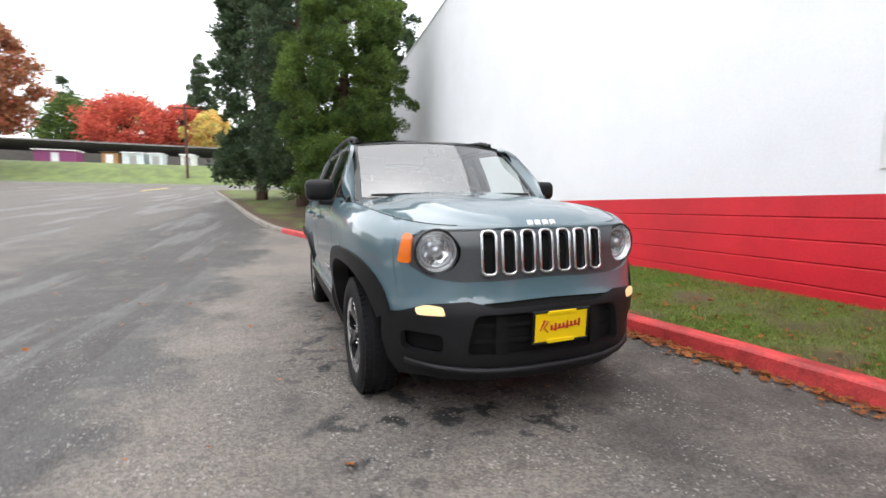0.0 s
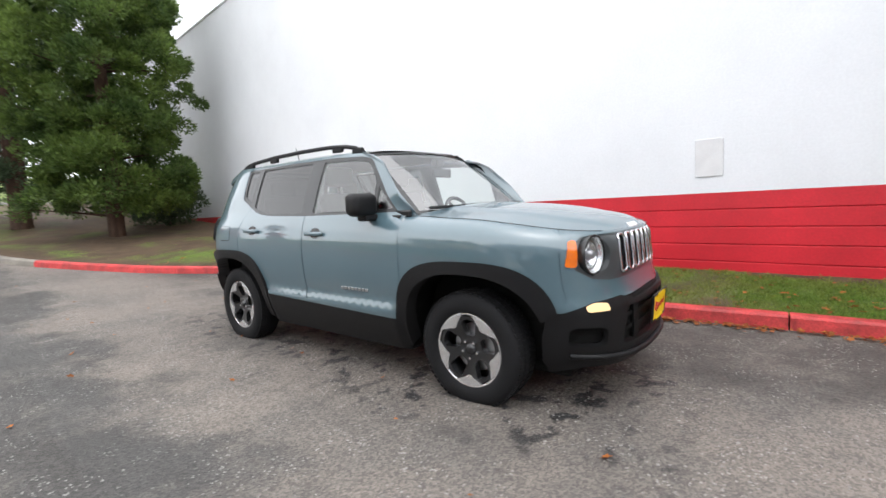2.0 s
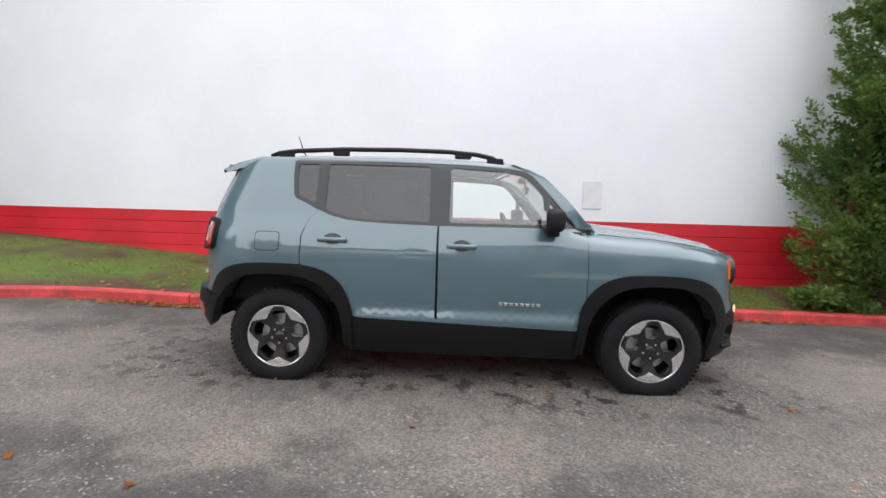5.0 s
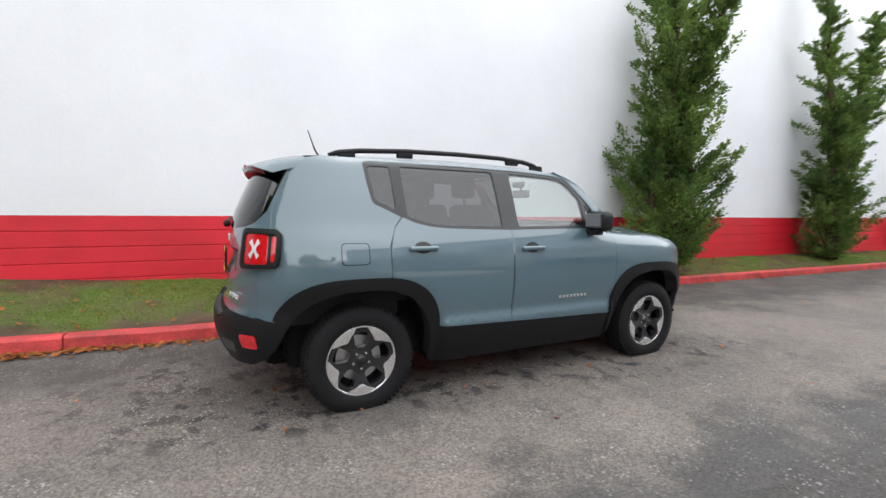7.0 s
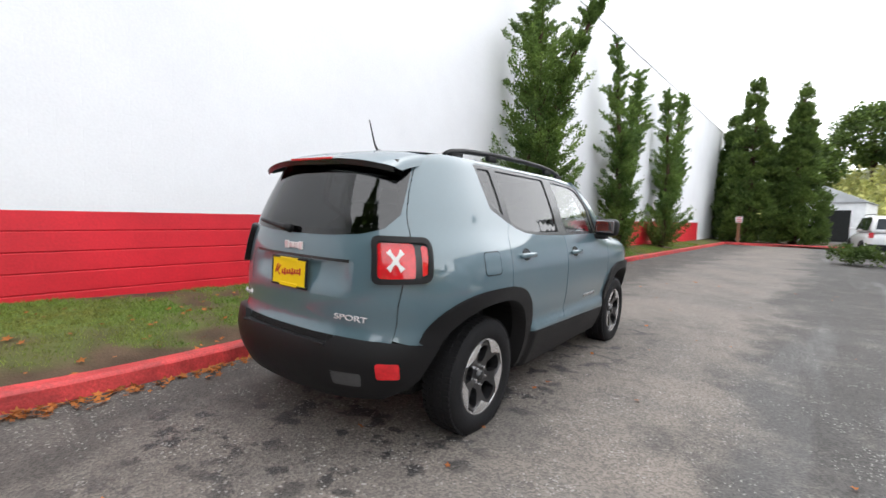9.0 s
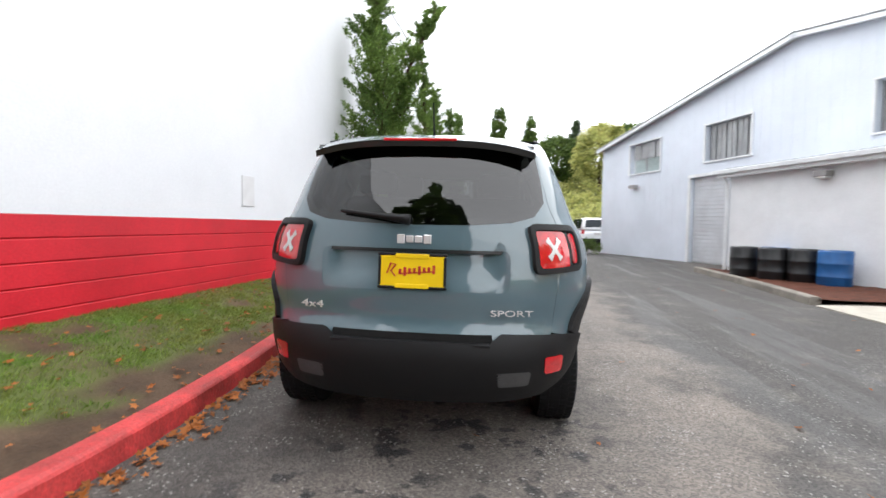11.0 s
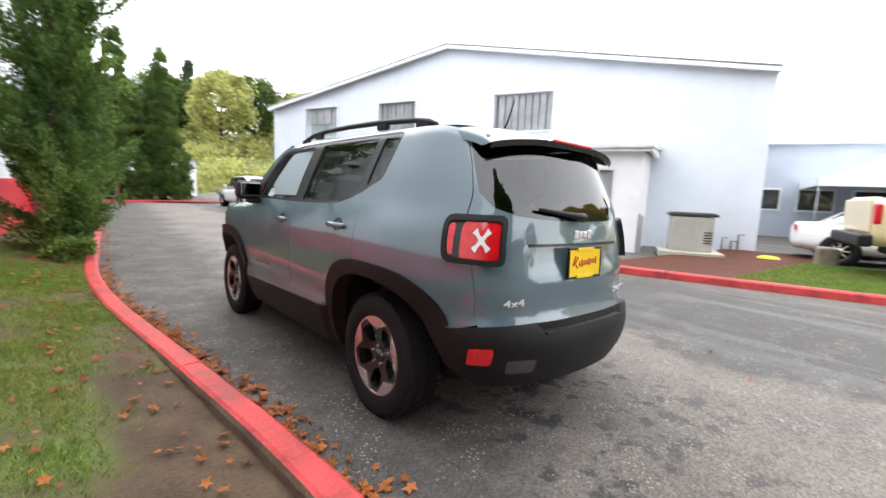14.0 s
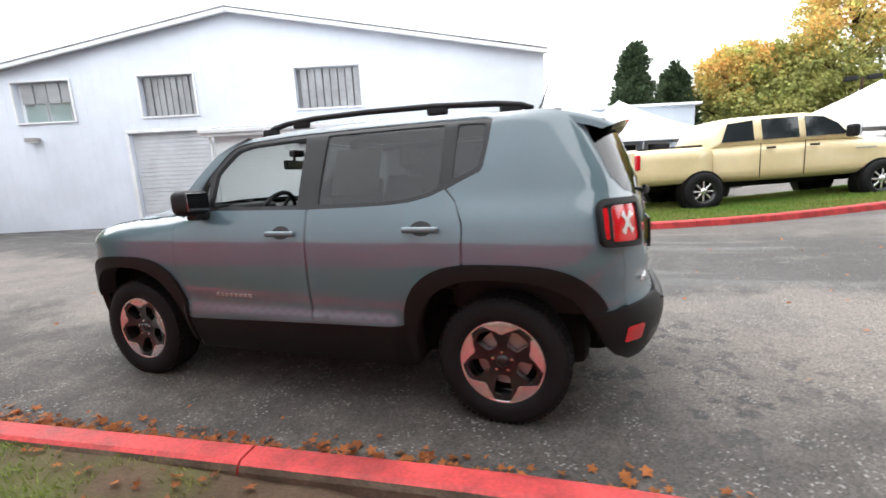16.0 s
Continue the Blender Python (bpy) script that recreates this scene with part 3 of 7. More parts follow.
apron = raw("apron", [(island_x(0.8) - 0.02, 0.8, 0.02), (island_x(2.8) - 0.02, 2.8, 0.02), (-6.62, 1.42, 0.062), (-5.86, -0.02, 0.062)], [(0, 1, 2, 3)], PALE_CONCRETE)
bm = bmesh.new()
bm.from_mesh(apron.data)
bmesh.ops.recalc_face_normals(bm, faces=bm.faces[:])
g = bmesh.ops.extrude_face_region(bm, geom=bm.faces[:])
bmesh.ops.translate(bm, vec=(0, 0, -0.12), verts=[v for v in g["geom"] if isinstance(v, bmesh.types.BMVert)])
bmesh.ops.recalc_face_normals(bm, faces=bm.faces[:])
bm.to_mesh(apron.data)
bm.free()
tagged(apron, "pale concrete apron in front of the grey door", "concrete apron", kind="structure")


def gline_x(y, off):
    """x on a line parallel to the gable."""
    return (off - 0.399 * y) / 0.917


def bed(name, y0, y1, back, material, label, zt=0.1):
    n, verts, faces = 40, [], []
    for j in range(n + 1):
        y = y0 + (y1 - y0) * j / n
        xa, xb = island_x(y) - 0.12, back(y)
        for i in range(9):
            x = xa + (xb - xa) * i / 8
            verts.append((x, y, zt + max(0.0, ramp_up(y)) + 0.025 * noise.noise((x * 1.5, y * 1.5, 0)) + 0.015 * noise.noise((x * 7, y * 7, 2))))
    for j in range(n):
        for i in range(8):
            faces.append((j * 9 + i, j * 9 + i + 1, (j + 1) * 9 + i + 1, (j + 1) * 9 + i))
    return tagged(raw(name, verts, faces, material, smooth=True), label, name.replace("_", " "), kind="structure")


bed("mulch_bed", -4.5, 0.75, lambda y: min(-3.7, gline_x(y, -5.42)), MULCH, "reddish brown bark mulch bed")
bed("mulch_bed", 2.86, 5.05, lambda y: min(-4.2, max(gline_x(y, -5.42) if y < 1.9 else -12, gline_x(y, -7.6))), MULCH, "reddish brown bark mulch bed by the cooling unit")
bed("grass_island", 5.05, 24, lambda y: island_x(y) - 4.2, surf("island_turf", (0.08, 0.12, 0.03), 0.95, var=0.4, scale=3, bump=0.8), "mown grass island under the pickup", 0.105)
kerb2 = thing("kerb_island", pose(0, 0, 0), "low concrete kerb round the island, mostly painted red", "kerb", kind="structure")
kerb_run(kerb2, [(island_x(y), y, 0) for y in [-4.6 + 0.25 * i for i in range(22)]][::-1], lambda p: p[1] > 0.2, 2.4)
kerb_run(kerb2, [(island_x(y), y, max(0.0, ramp_up(y))) for y in [2.86 + 0.25 * i for i in range(84)]][::-1], lambda p: True, 3.0)
# cross kerb and planting strip at the end of the lane
kerb3 = thing("kerb_end", pose(0, 0, 0), "red painted kerb across the end of the lane", "kerb", kind="structure")
kerb_run(kerb3, [(3.5 - 0.4 * i, -22.6 - 0.006 * i * i, 0) for i in range(18)][::-1], lambda p: True, 3.0)
strip = sheet("end_strip", [-4, -2, 0, 2, 4.9], [-31, -28, -25, -22.75], lambda x, y: 0.09 - 0.2 * ease(-1, -4, x), VERGE)
tagged(strip, "planting strip at the end of the lane", "planting strip", kind="structure")


# ---- the parked car: x ahead, y to its left, z up, middle of the wheelbase at the origin ----
from mathutils import geometry
PAINT = surf("blue_grey_car_paint", (0.07, 0.122, 0.147), 0.4, var=0.03, scale=2, coat=1.0)
PAINT.node_tree.nodes["Principled BSDF"].inputs["Coat IOR"].default_value = 1.72
CLAD = surf("charcoal_cladding", (0.006, 0.006, 0.007), 0.5, var=0.12, scale=3, bump=0.12, bscale=500, spec=0.3)
GRILLE = surf("gunmetal_grille", (0.05, 0.055, 0.06), 0.4, var=0.08, coat=0.3)
GRID_GREY = surf("grey_mesh", (0.06, 0.06, 0.062), 0.5, var=0.2)
BRIGHT = surf("bright_badge", (0.8, 0.8, 0.81), 0.25, metal=0.4, var=0.05)
MESH_BLACK = surf("black_mesh", (0.008, 0.008, 0.008), 0.6, var=0.2, scale=60, bump=0.8, bscale=220, spec=0.15)
CHROME = surf("chrome", (0.78, 0.78, 0.80), 0.12, metal=1.0, var=0.05)
SATIN = surf("satin_silver", (0.5, 0.5, 0.51), 0.35, metal=0.9, var=0.08)
RUBBER = surf("tyre_rubber", (0.008, 0.008, 0.009), 0.75, var=0.2, scale=6, bump=0.2, bscale=120, spec=0.25)
RIM_DARK = surf("dark_wheel_paint", (0.014, 0.0145, 0.016), 0.3, metal=0.2, var=0.1, coat=0.5)
RIM_SILVER = surf("machined_alloy", (0.74, 0.74, 0.75), 0.22, metal=0.85, var=0.06)
DARK_TRIM = surf("dark_gloss_trim", (0.02, 0.021, 0.022), 0.25, var=0.08)
CABIN = surf("dark_cabin_fabric", (0.03, 0.03, 0.032), 0.85, var=0.2, scale=8, bump=0.3, bscale=200)
CABIN_PALE = surf("pale_headliner", (0.32, 0.31, 0.29), 0.9, var=0.06)
CLEAR_GLASS = glass("clear_car_glass", (0.88, 0.96, 0.93), 0.9, ior=2.3)
TINTED = glass("tinted_car_glass", (0.8, 0.86, 0.86), 0.12, ior=1.9)
SCREEN = glass("windscreen_glass", (0.88, 0.96, 0.93), 0.85, ior=3.0)
LENS = glass("lamp_lens", (0.97, 0.98, 1.0), 0.92)
AMBER = surf("amber_lens", (0.75, 0.16, 0.01), 0.15, var=0.1, coat=0.6)
RED_LENS = surf("red_lens", (0.58, 0.008, 0.014), 0.12, var=0.15, scale=20, coat=0.8)
LIT_LENS = glow("lit_turn_lamp", (1.0, 0.66, 0.34), 0.1)
YELLOW = surf("yellow_plate", (0.85, 0.58, 0.0), 0.45, var=0.04)
PLATE_RED = surf("red_print", (0.45, 0.02, 0.02), 0.5, var=0.05)
MIRROR = surf("mirror_silver", (0.42, 0.44, 0.46), 0.05, metal=1.0, var=0.03)
WHITE_LENS = surf("white_lens", (0.7, 0.69, 0.68), 0.2, var=0.1, coat=0.6)

FS, RS, KF, KR, NF, NR = 1.12, -1.25, 0.86, 0.80, 2.85, 2.75
SF, SR = FS + KF * math.pi / 2, RS - KR * math.pi / 2


def hw(z):
    return spline([(0.2, 0.745), (0.34, 0.808), (0.45, 0.842), (0.56, 0.862), (0.68, 0.882), (0.82, 0.89), (0.95, 0.886), (1.02, 0.874), (1.08, 0.857), (1.145, 0.833), (1.22, 0.803), (1.35, 0.755), (1.5, 0.69), (1.56, 0.66), (1.60, 0.625), (1.62, 0.585)], z)


def nose_x(z):
    return spline([(0.2, 2.0), (0.32, 2.075), (0.5, 2.085), (0.60, 2.075), (0.66, 2.05), (0.75, 2.035), (0.9, 2.03), (1.0, 2.015)], z)


def tail_x(z):
    return -spline([(0.25, 1.95), (0.4, 2.035), (0.52, 2.065), (0.60, 2.05), (0.68, 2.015), (0.8, 2.015), (0.95, 2.0), (1.15, 1.97), (1.25, 1.942), (1.5, 1.83), (1.62, 1.765)], z)


def shoulder(s):
    """Height of the fender's top edge, where the hood begins."""
    return spline([(0.7, 1.125), (0.9, 1.115), (1.2, 1.09), (1.45, 1.06), (1.75, 1.025), (2.1, 1.0), (SF, 0.995)], s)


def haunch(s, z):
    """The swell of the flank over the rear wheels, with a ledge below the windows."""
    return 0.024 * ease(-0.6, -1.35, s) * ease(1.2, 1.04, z) * ease(0.62, 0.85, z)


def S(s, z, side=1):
    """A point of the body's skin: s runs along the side and on round the corners, z is the height."""
    inn = 0.0
    if -0.78 < s < 0.82 and z < 0.62:
        inn = -0.032 * ease(0.59, 0.5, z) * ease(-0.78, -0.7, s) * ease(0.82, 0.74, s)
    if s > 0.55 and z > 0.7:
        t = min(1.0, max(0.0, (z - (shoulder(s) - 0.12)) / 0.12))
        inn = 0.10 * (1 - math.sqrt(max(0.0, 1 - t * t * 0.999))) * ease(0.55, 0.95, s) * (1 - 0.62 * ease(1.6, 2.1, s))
    if s > FS:
        th = min(math.pi / 2, (s - FS) / KF)
        e = 2 / NF
        x, y = FS + (nose_x(z) - FS) * math.sin(th) ** e, hw(z) * max(0.0, math.cos(th)) ** e
        return Vector((x - inn * math.sin(th), side * max(0.0, y - inn * math.cos(th)), z))
    if s < RS:
        th = min(math.pi / 2, (RS - s) / KR)
        e = 2 / NR
        return Vector((RS + (tail_x(z) - RS) * math.sin(th) ** e, side * (hw(z) + haunch(s, z)) * max(0.0, math.cos(th)) ** e, z))
    return Vector((s, side * (hw(z) + haunch(s, z) - inn), z))


def s_of_x(x, z):
    if x > FS:
        return FS + KF * math.asin(min(1, ((x - FS) / (nose_x(z) - FS)) ** (NF / 2)))
    if x < RS:
        return RS - KR * math.asin(min(1, ((x - RS) / (tail_x(z) - RS)) ** (NR / 2)))
    return x


def skin_front(q, z):
    """The front, from corner to corner: q is 0 in the middle, positive to the car's left."""
    return S(SF - abs(q), z, 1 if q >= 0 else -1)


def skin_rear(q, z):
    return S(SR + abs(q), z, 1 if q >= 0 else -1)


def q_front(y, z):
    return math.copysign(KF * (math.pi / 2 - math.acos(min(1, (abs(y) / hw(z)) ** (NF / 2)))), y)


def q_rear(y, z):
    return math.copysign(KR * (math.pi / 2 - math.acos(min(1, (abs(y) / hw(z)) ** (NR / 2)))), y)


def roof_top(x):
    return spline([(-1.72, 1.598), (-1.5, 1.622), (-1.0, 1.652), (-0.4, 1.66), (0.0, 1.648), (0.25, 1.622), (0.42, 1.600)], x)


def roof_edge(x):
    return min(1.594 - 0.02 * ease(0.0, 0.35, x), roof_top(x) - 0.012)


def side_skin(side):
    return lambda s, z: S(s, z, side)


def skin_normal(f, a, b, side_hint):
    e = 0.004
    n = (f(a + e, b) - f(a - e, b)).cross(f(a, b + e) - f(a, b - e))
    if n.length < 1e-9:
        return side_hint
    n.normalize()
    return n if n.dot(side_hint) >= 0 else -n


def inside(p, poly):
    x, y, c = p[0], p[1], False
    for i in range(len(poly)):
        (x0, y0), (x1, y1) = poly[i - 1], poly[i]
        if (y0 > y) != (y1 > y) and x < (x1 - x0) * (y - y0) / (y1 - y0) + x0:
            c = not c
    return c


def dense(poly, step):
    out = []
    for i in range(len(poly)):
        a, b = poly[i], poly[(i + 1) % len(poly)]
        n = max(1, int(math.hypot(b[0] - a[0], b[1] - a[1]) / step))
        out += [(a[0] + (b[0] - a[0]) * k / n, a[1] + (b[1] - a[1]) * k / n) for k in range(n)]
    return out


def rounded(poly, r, n=4):
    """Rounds the corners of a flat outline."""
    out = []
    for i in range(len(poly)):
        p, a, b = Vector(poly[i]), Vector(poly[i - 1]), Vector(poly[(i + 1) % len(poly)])
        d0, d1 = a - p, b - p
        k = min(r, d0.length * 0.45, d1.length * 0.45)
        p0, p1 = p + d0.normalized() * k, p + d1.normalized() * k
        for j in range(n + 1):
            t = j / n
            q = p0 * (1 - t) ** 2 + p * 2 * t * (1 - t) + p1 * t * t
            out.append((q.x, q.y))
    return out


def panel(name, f, outline, material, parent, holes=(), off=0.0, thick=0.02, step=0.045, hint=None, label="", rim=True, wave=None):
    """A piece of the skin f cut to an outline in its two coordinates, with folded edges."""
    loops = [dense(outline, step)] + [dense(h, step) for h in holes]
    pts, edges = [], []
    for lp in loops:
        k = len(pts)
        pts += lp
        edges += [(k + i, k + (i + 1) % len(lp)) for i in range(len(lp))]
    border = len(pts)
    xs, zs = [p[0] for p in loops[0]], [p[1] for p in loops[0]]
    near = [Vector(p) for p in pts]
    gx, row = min(xs), 0
    while gx < max(xs):
        gz = min(zs) + (0.5 * step if row % 2 else 0)
        while gz < max(zs):
            if inside((gx, gz), loops[0]) and not any(inside((gx, gz), h) for h in loops[1:]):
                if min((gx - p.x) ** 2 + (gz - p.y) ** 2 for p in near) > (0.45 * step) ** 2:
                    pts.append((gx, gz))
            gz += step
        gx += step * 0.87
        row += 1
    vo, _, fo, _, _, _ = geometry.delaunay_2d_cdt([Vector(p) for p in pts], edges, [], 1 if not holes else 0, 1e-5)
    faces = []
    for t in fo:
        c = (sum(vo[i].x for i in t) / len(t), sum(vo[i].y for i in t) / len(t))
        if inside(c, loops[0]) and not any(inside(c, h) for h in loops[1:]):
            faces.append(list(t))
    ref = hint or Vector((0, 0, 0))
    verts, norms = [], []
    for p in vo:
        w = f(p.x, p.y)
        out = hint if hint is not None else Vector((w.x * 0.25, w.y, 0.05))
        n = skin_normal(f, p.x, p.y, out)
        verts.append(w + n * (off + (wave(p.x, p.y) if wave else 0)))
        norms.append(n)
    for t in faces:
        a, b, c = verts[t[0]], verts[t[1]], verts[t[2]]
        if (b - a).cross(c - a).dot(norms[t[0]]) < 0:
            t.reverse()
    if rim:
        count = {}
        for t in faces:
            for i in range(len(t)):
                e = (t[i], t[(i + 1) % len(t)])
                count[e] = count.get(e, 0) + 1
        rimmed = [e for e in count if (e[1], e[0]) not in count]
        base = {}
        for a, b in rimmed:
            for v in (a, b):
                if v not in base:
                    base[v] = len(verts)
                    d = Vector(norms[v])
                    verts += [verts[v].copy(), verts[v] - d * thick]
                    norms += [d, d]
            faces.append([base[b], base[a], base[a] + 1, base[b] + 1])
    me = bpy.data.meshes.new(name)
    me.from_pydata([tuple(v) for v in verts], [], faces)
    me.materials.append(material)
    if wave is None:
        for p in me.polygons:
            p.use_smooth = len(p.vertices) == 3
        me.normals_split_custom_set_from_vertices([tuple(n) for n in norms])
    else:
        for p in me.polygons:
            p.use_smooth = True
    ob = new(name, me)
    ob.parent = parent
    if label:
        ob["label"] = label
    return ob


def arch(cx, r, z0, a0, a1, n=26, power=3.1, sx=1.0):
    """Points of a squared wheel arch, in x and z, from angle a0 to a1."""
    out = []
    for i in range(n + 1):
        a = radians(a0 + (a1 - a0) * i / n)
        c, s_ = math.cos(a), math.sin(a)
        k = (abs(c) ** power + abs(s_) ** power) ** (-1 / power)
        out.append((cx + r * sx * c * k, z0 + r * s_ * k))
    return out


def to_s(poly):
    return [(s_of_x(x, z), z) for x, z in poly]


def grid_part(name, fn, us, vs, material, parent, label="", both=False):
    nu = len(us)
    verts = [fn(u, v) for v in vs for u in us]
    faces = [(j * nu + i, j * nu + i + 1, (j + 1) * nu + i + 1, (j + 1) * nu + i) for j in range(len(vs) - 1) for i in range(nu - 1)]
    ob = raw(name, verts, faces, material, parent, label, smooth=True)
    bm = bmesh.new()
    bm.from_mesh(ob.data)
    bmesh.ops.recalc_face_normals(bm, faces=bm.faces[:])
    bm.to_mesh(ob.data)
    bm.free()
    for p in ob.data.polygons:
        p.use_smooth = True
    return ob


def screen_point(u, v):
    x0, x1 = 1.0 - 0.17 * u * u, 0.405 - 0.12 * u * u
    y = (0.725 * (1 - v) + 0.642 * v) * u
    z0, z1 = 1.128 + 0.004 * (1 - u * u), 1.60 - 0.034 * u * u
    b = 0.03 * math.sin(math.pi * v)
    return Vector((x0 + (x1 - x0) * v + b * 0.6, y, z0 + (z1 - z0) * v + b * 0.5))


WB, AXZ = 1.285, 0.335
car = thing("suv", pose(1.545, 4.143, -0.006, 1.0, 0.3, -86.2), "blue-grey compact boxy SUV with black cladding parked at the kerb", "car")

# arches: r_open is the opening, r_clad the outer edge of the black flare
R_OPEN, R_CLAD = 0.455, 0.525
SILL0, SILL1 = 0.505, 0.465      # door bottoms, behind and ahead


def sill_z(x):
    return SILL0 + (SILL1 - SILL0) * (x + 0.75) / 1.53


GAP = 0.004
PILLAR = [(0.875, 1.118), (0.80, 1.2), (0.675, 1.35), (0.53, 1.50), (0.43, 1.55), (0.30, roof_edge(0.29))]


def mirror_car(side):
    f = side_skin(side)
    fa = arch(WB, R_CLAD - 0.02, AXZ, 168, 22)
    fender = [(0.815 + GAP, 0.56), (0.815 + GAP, 0.9), (0.81 + GAP, 1.119)] + [(x, shoulder(s_of_x(x, 1.0))) for x in (0.95, 1.1, 1.25, 1.4, 1.55, 1.7, 1.8)]
    fender += [(1.815, shoulder(s_of_x(1.815, 1.0))), (1.80, 0.9), (1.81, 0.76), (1.83, 0.66), (1.80, 0.585)]
    fender += [p for p in reversed(fa)][0:]
    fender = [p for p in fender if not (p[0] < 0.812)]
    fob = panel("front_fender", f, to_s(fender), PAINT, car, step=0.04)
    # amber marker lamp on the fender's leading edge
    am = rounded([(1.825, 0.83), (1.872, 0.825), (1.868, 0.965), (1.838, 0.965)], 0.015)
    panel("side_marker", f, to_s(am), AMBER, fob, off=0.005, thick=0.02, step=0.03, label="amber side marker lamp")
    # front door
    fd = [(-0.185 + GAP, sill_z(-0.18)), (-0.19 + GAP, 1.14), (0.81 - GAP, 1.15), (0.815 - GAP, 0.9), (0.815 - GAP, 0.56), (0.79, sill_z(0.79))]
    door = panel("front_door", f, fd, PAINT, car)
    rd = [(-0.195 - GAP, 1.14), (-0.195 - GAP, sill_z(-0.19)), (-0.74, sill_z(-0.74))]
    rd += [p for p in arch(-WB, R_CLAD - 0.02, AXZ, 20, 78) if p[0] < -0.74 and p[0] > -1.11]
    rd += [(-1.115 + GAP, 0.87), (-1.112 + GAP, 1.05), (-1.07, 1.16), (-1.01, 1.222), (-0.93, 1.188), (-0.82, 1.163), (-0.7, 1.152), (-0.5, 1.145)]
    rdoor = panel("rear_door", f, rd, PAINT, car)
    # quarter panel with the rear pillar
    ra = [p for p in arch(-WB, R_CLAD - 0.02, AXZ, 70, 152) if p[0] < -1.12]
    qp = [(-1.115 - GAP, 0.865)] + ra + [(-1.76, 0.585), (-1.82, 0.61)]
    qs = to_s(qp)
    for y, z in ((0.66, 0.63), (0.665, 0.8), (0.675, 1.0), (0.67, 1.16), (0.63, 1.26), (0.60, 1.38), (0.575, 1.5), (0.555, 1.57)):
        qs.append((SR + abs(q_rear(y, z)), z))
    qs += [(s_of_x(-1.5, 1.59), roof_edge(-1.5)), (-1.2, roof_edge(-1.2)), (-1.2, 1.578), (-1.235, 1.565), (-1.225, 1.45), (-1.205, 1.33), (-1.19, 1.302), (-1.1, 1.262), (-1.02, 1.222), (-1.075, 1.16), (-1.117 - GAP, 1.05)]
    quarter = panel("quarter_panel", f, qs, PAINT, car, step=0.04)
    # cant rail over the doors and the windscreen pillar
    rail = [(x, roof_edge(x)) for x in (-1.2, -0.9, -0.6, -0.3, 0.0, 0.15, 0.24)] + PILLAR[::-1] + [(0.815, 1.13), (0.745, 1.155), (0.60, 1.335), (0.455, 1.50), (0.40, 1.535), (0.30, 1.553), (0.0, 1.572), (-0.5, 1.58), (-1.0, 1.58), (-1.2, 1.578)]
    panel("roof_side", lambda a, b: pillar(a, b, side), rail, PAINT, car, step=0.03)
    def post(u, v):
        k = v * (len(PILLAR) - 1)
        i = min(len(PILLAR) - 2, int(k))
        a, b = PILLAR[i], PILLAR[i + 1]
        p0 = pillar(a[0] + (b[0] - a[0]) * (k - i), a[1] + (b[1] - a[1]) * (k - i), side)
        p1 = screen_point(side * 1.0, v)
        mid = Vector((0.022, side * 0.018, 0.012)) * math.sin(math.pi * u)
        return p0.lerp(p1, u) + mid
    grid_part("screen_pillar", post, [i / 8 for i in range(9)], [i / 24 for i in range(25)], PAINT, car, "blue-grey windscreen pillar")
    # black window surround and glass
    dlo = [(-1.235, 1.566), (-0.5, 1.582), (0.0, 1.574), (0.30, 1.555), (0.40, 1.537), (0.455, 1.502), (0.60, 1.337), (0.75, 1.153), (0.3, 1.141), (-0.19, 1.138), (-0.5, 1.143), (-0.7, 1.15), (-0.82, 1.161), (-0.93, 1.186), (-1.02, 1.22), (-1.19, 1.30), (-1.208, 1.33), (-1.226, 1.45)]
    g1 = rounded([(-0.118, 1.165), (-0.12, 1.552), (0.28, 1.532), (0.385, 1.51), (0.44, 1.465), (0.52, 1.375), (0.535, 1.17)], 0.02)
    g1b = rounded([(0.565, 1.172), (0.56, 1.335), (0.70, 1.175)], 0.015)
    g2 = rounded([(-0.255, 1.165), (-0.265, 1.556), (-0.985, 1.556), (-0.975, 1.23), (-0.9, 1.205), (-0.8, 1.182), (-0.66, 1.17)], 0.02)
    g3 = rounded([(-1.045, 1.268), (-1.055, 1.553), (-1.205, 1.548), (-1.195, 1.44), (-1.178, 1.33)], 0.02)
    holes = [g1, g1b, g2, g3]
    panel("window_surround", f, dlo, DARK_TRIM, car, holes=holes, off=-0.006, thick=0.03, step=0.04, label="black window pillars and seals")
    open_window = side > 0
    if not open_window:
        panel("window", f, g1, CLEAR_GLASS, door, off=-0.014, thick=0.004, label="clear door glass").visible_shadow = False
    panel("window", f, g1b, CLEAR_GLASS, door, off=-0.014, thick=0.004, rim=False).visible_shadow = False
    panel("window", f, g2, TINTED, rdoor, off=-0.014, thick=0.004, label="dark tinted door glass", rim=False).visible_shadow = False
    panel("window", f, g3, TINTED, quarter, off=-0.014, thick=0.004, label="dark tinted quarter glass", rim=False).visible_shadow = False
    if side > 0:
        sheet_ = rounded([(-0.33, 1.22), (-0.33, 1.47), (-0.62, 1.47), (-0.62, 1.22)], 0.005, 2)
        panel("price_sheet", f, sheet_, surf("white_paper", (0.55, 0.55, 0.53), 0.7, var=0.1), rdoor, off=-0.02, thick=0.002, label="white paper sheet behind the glass")
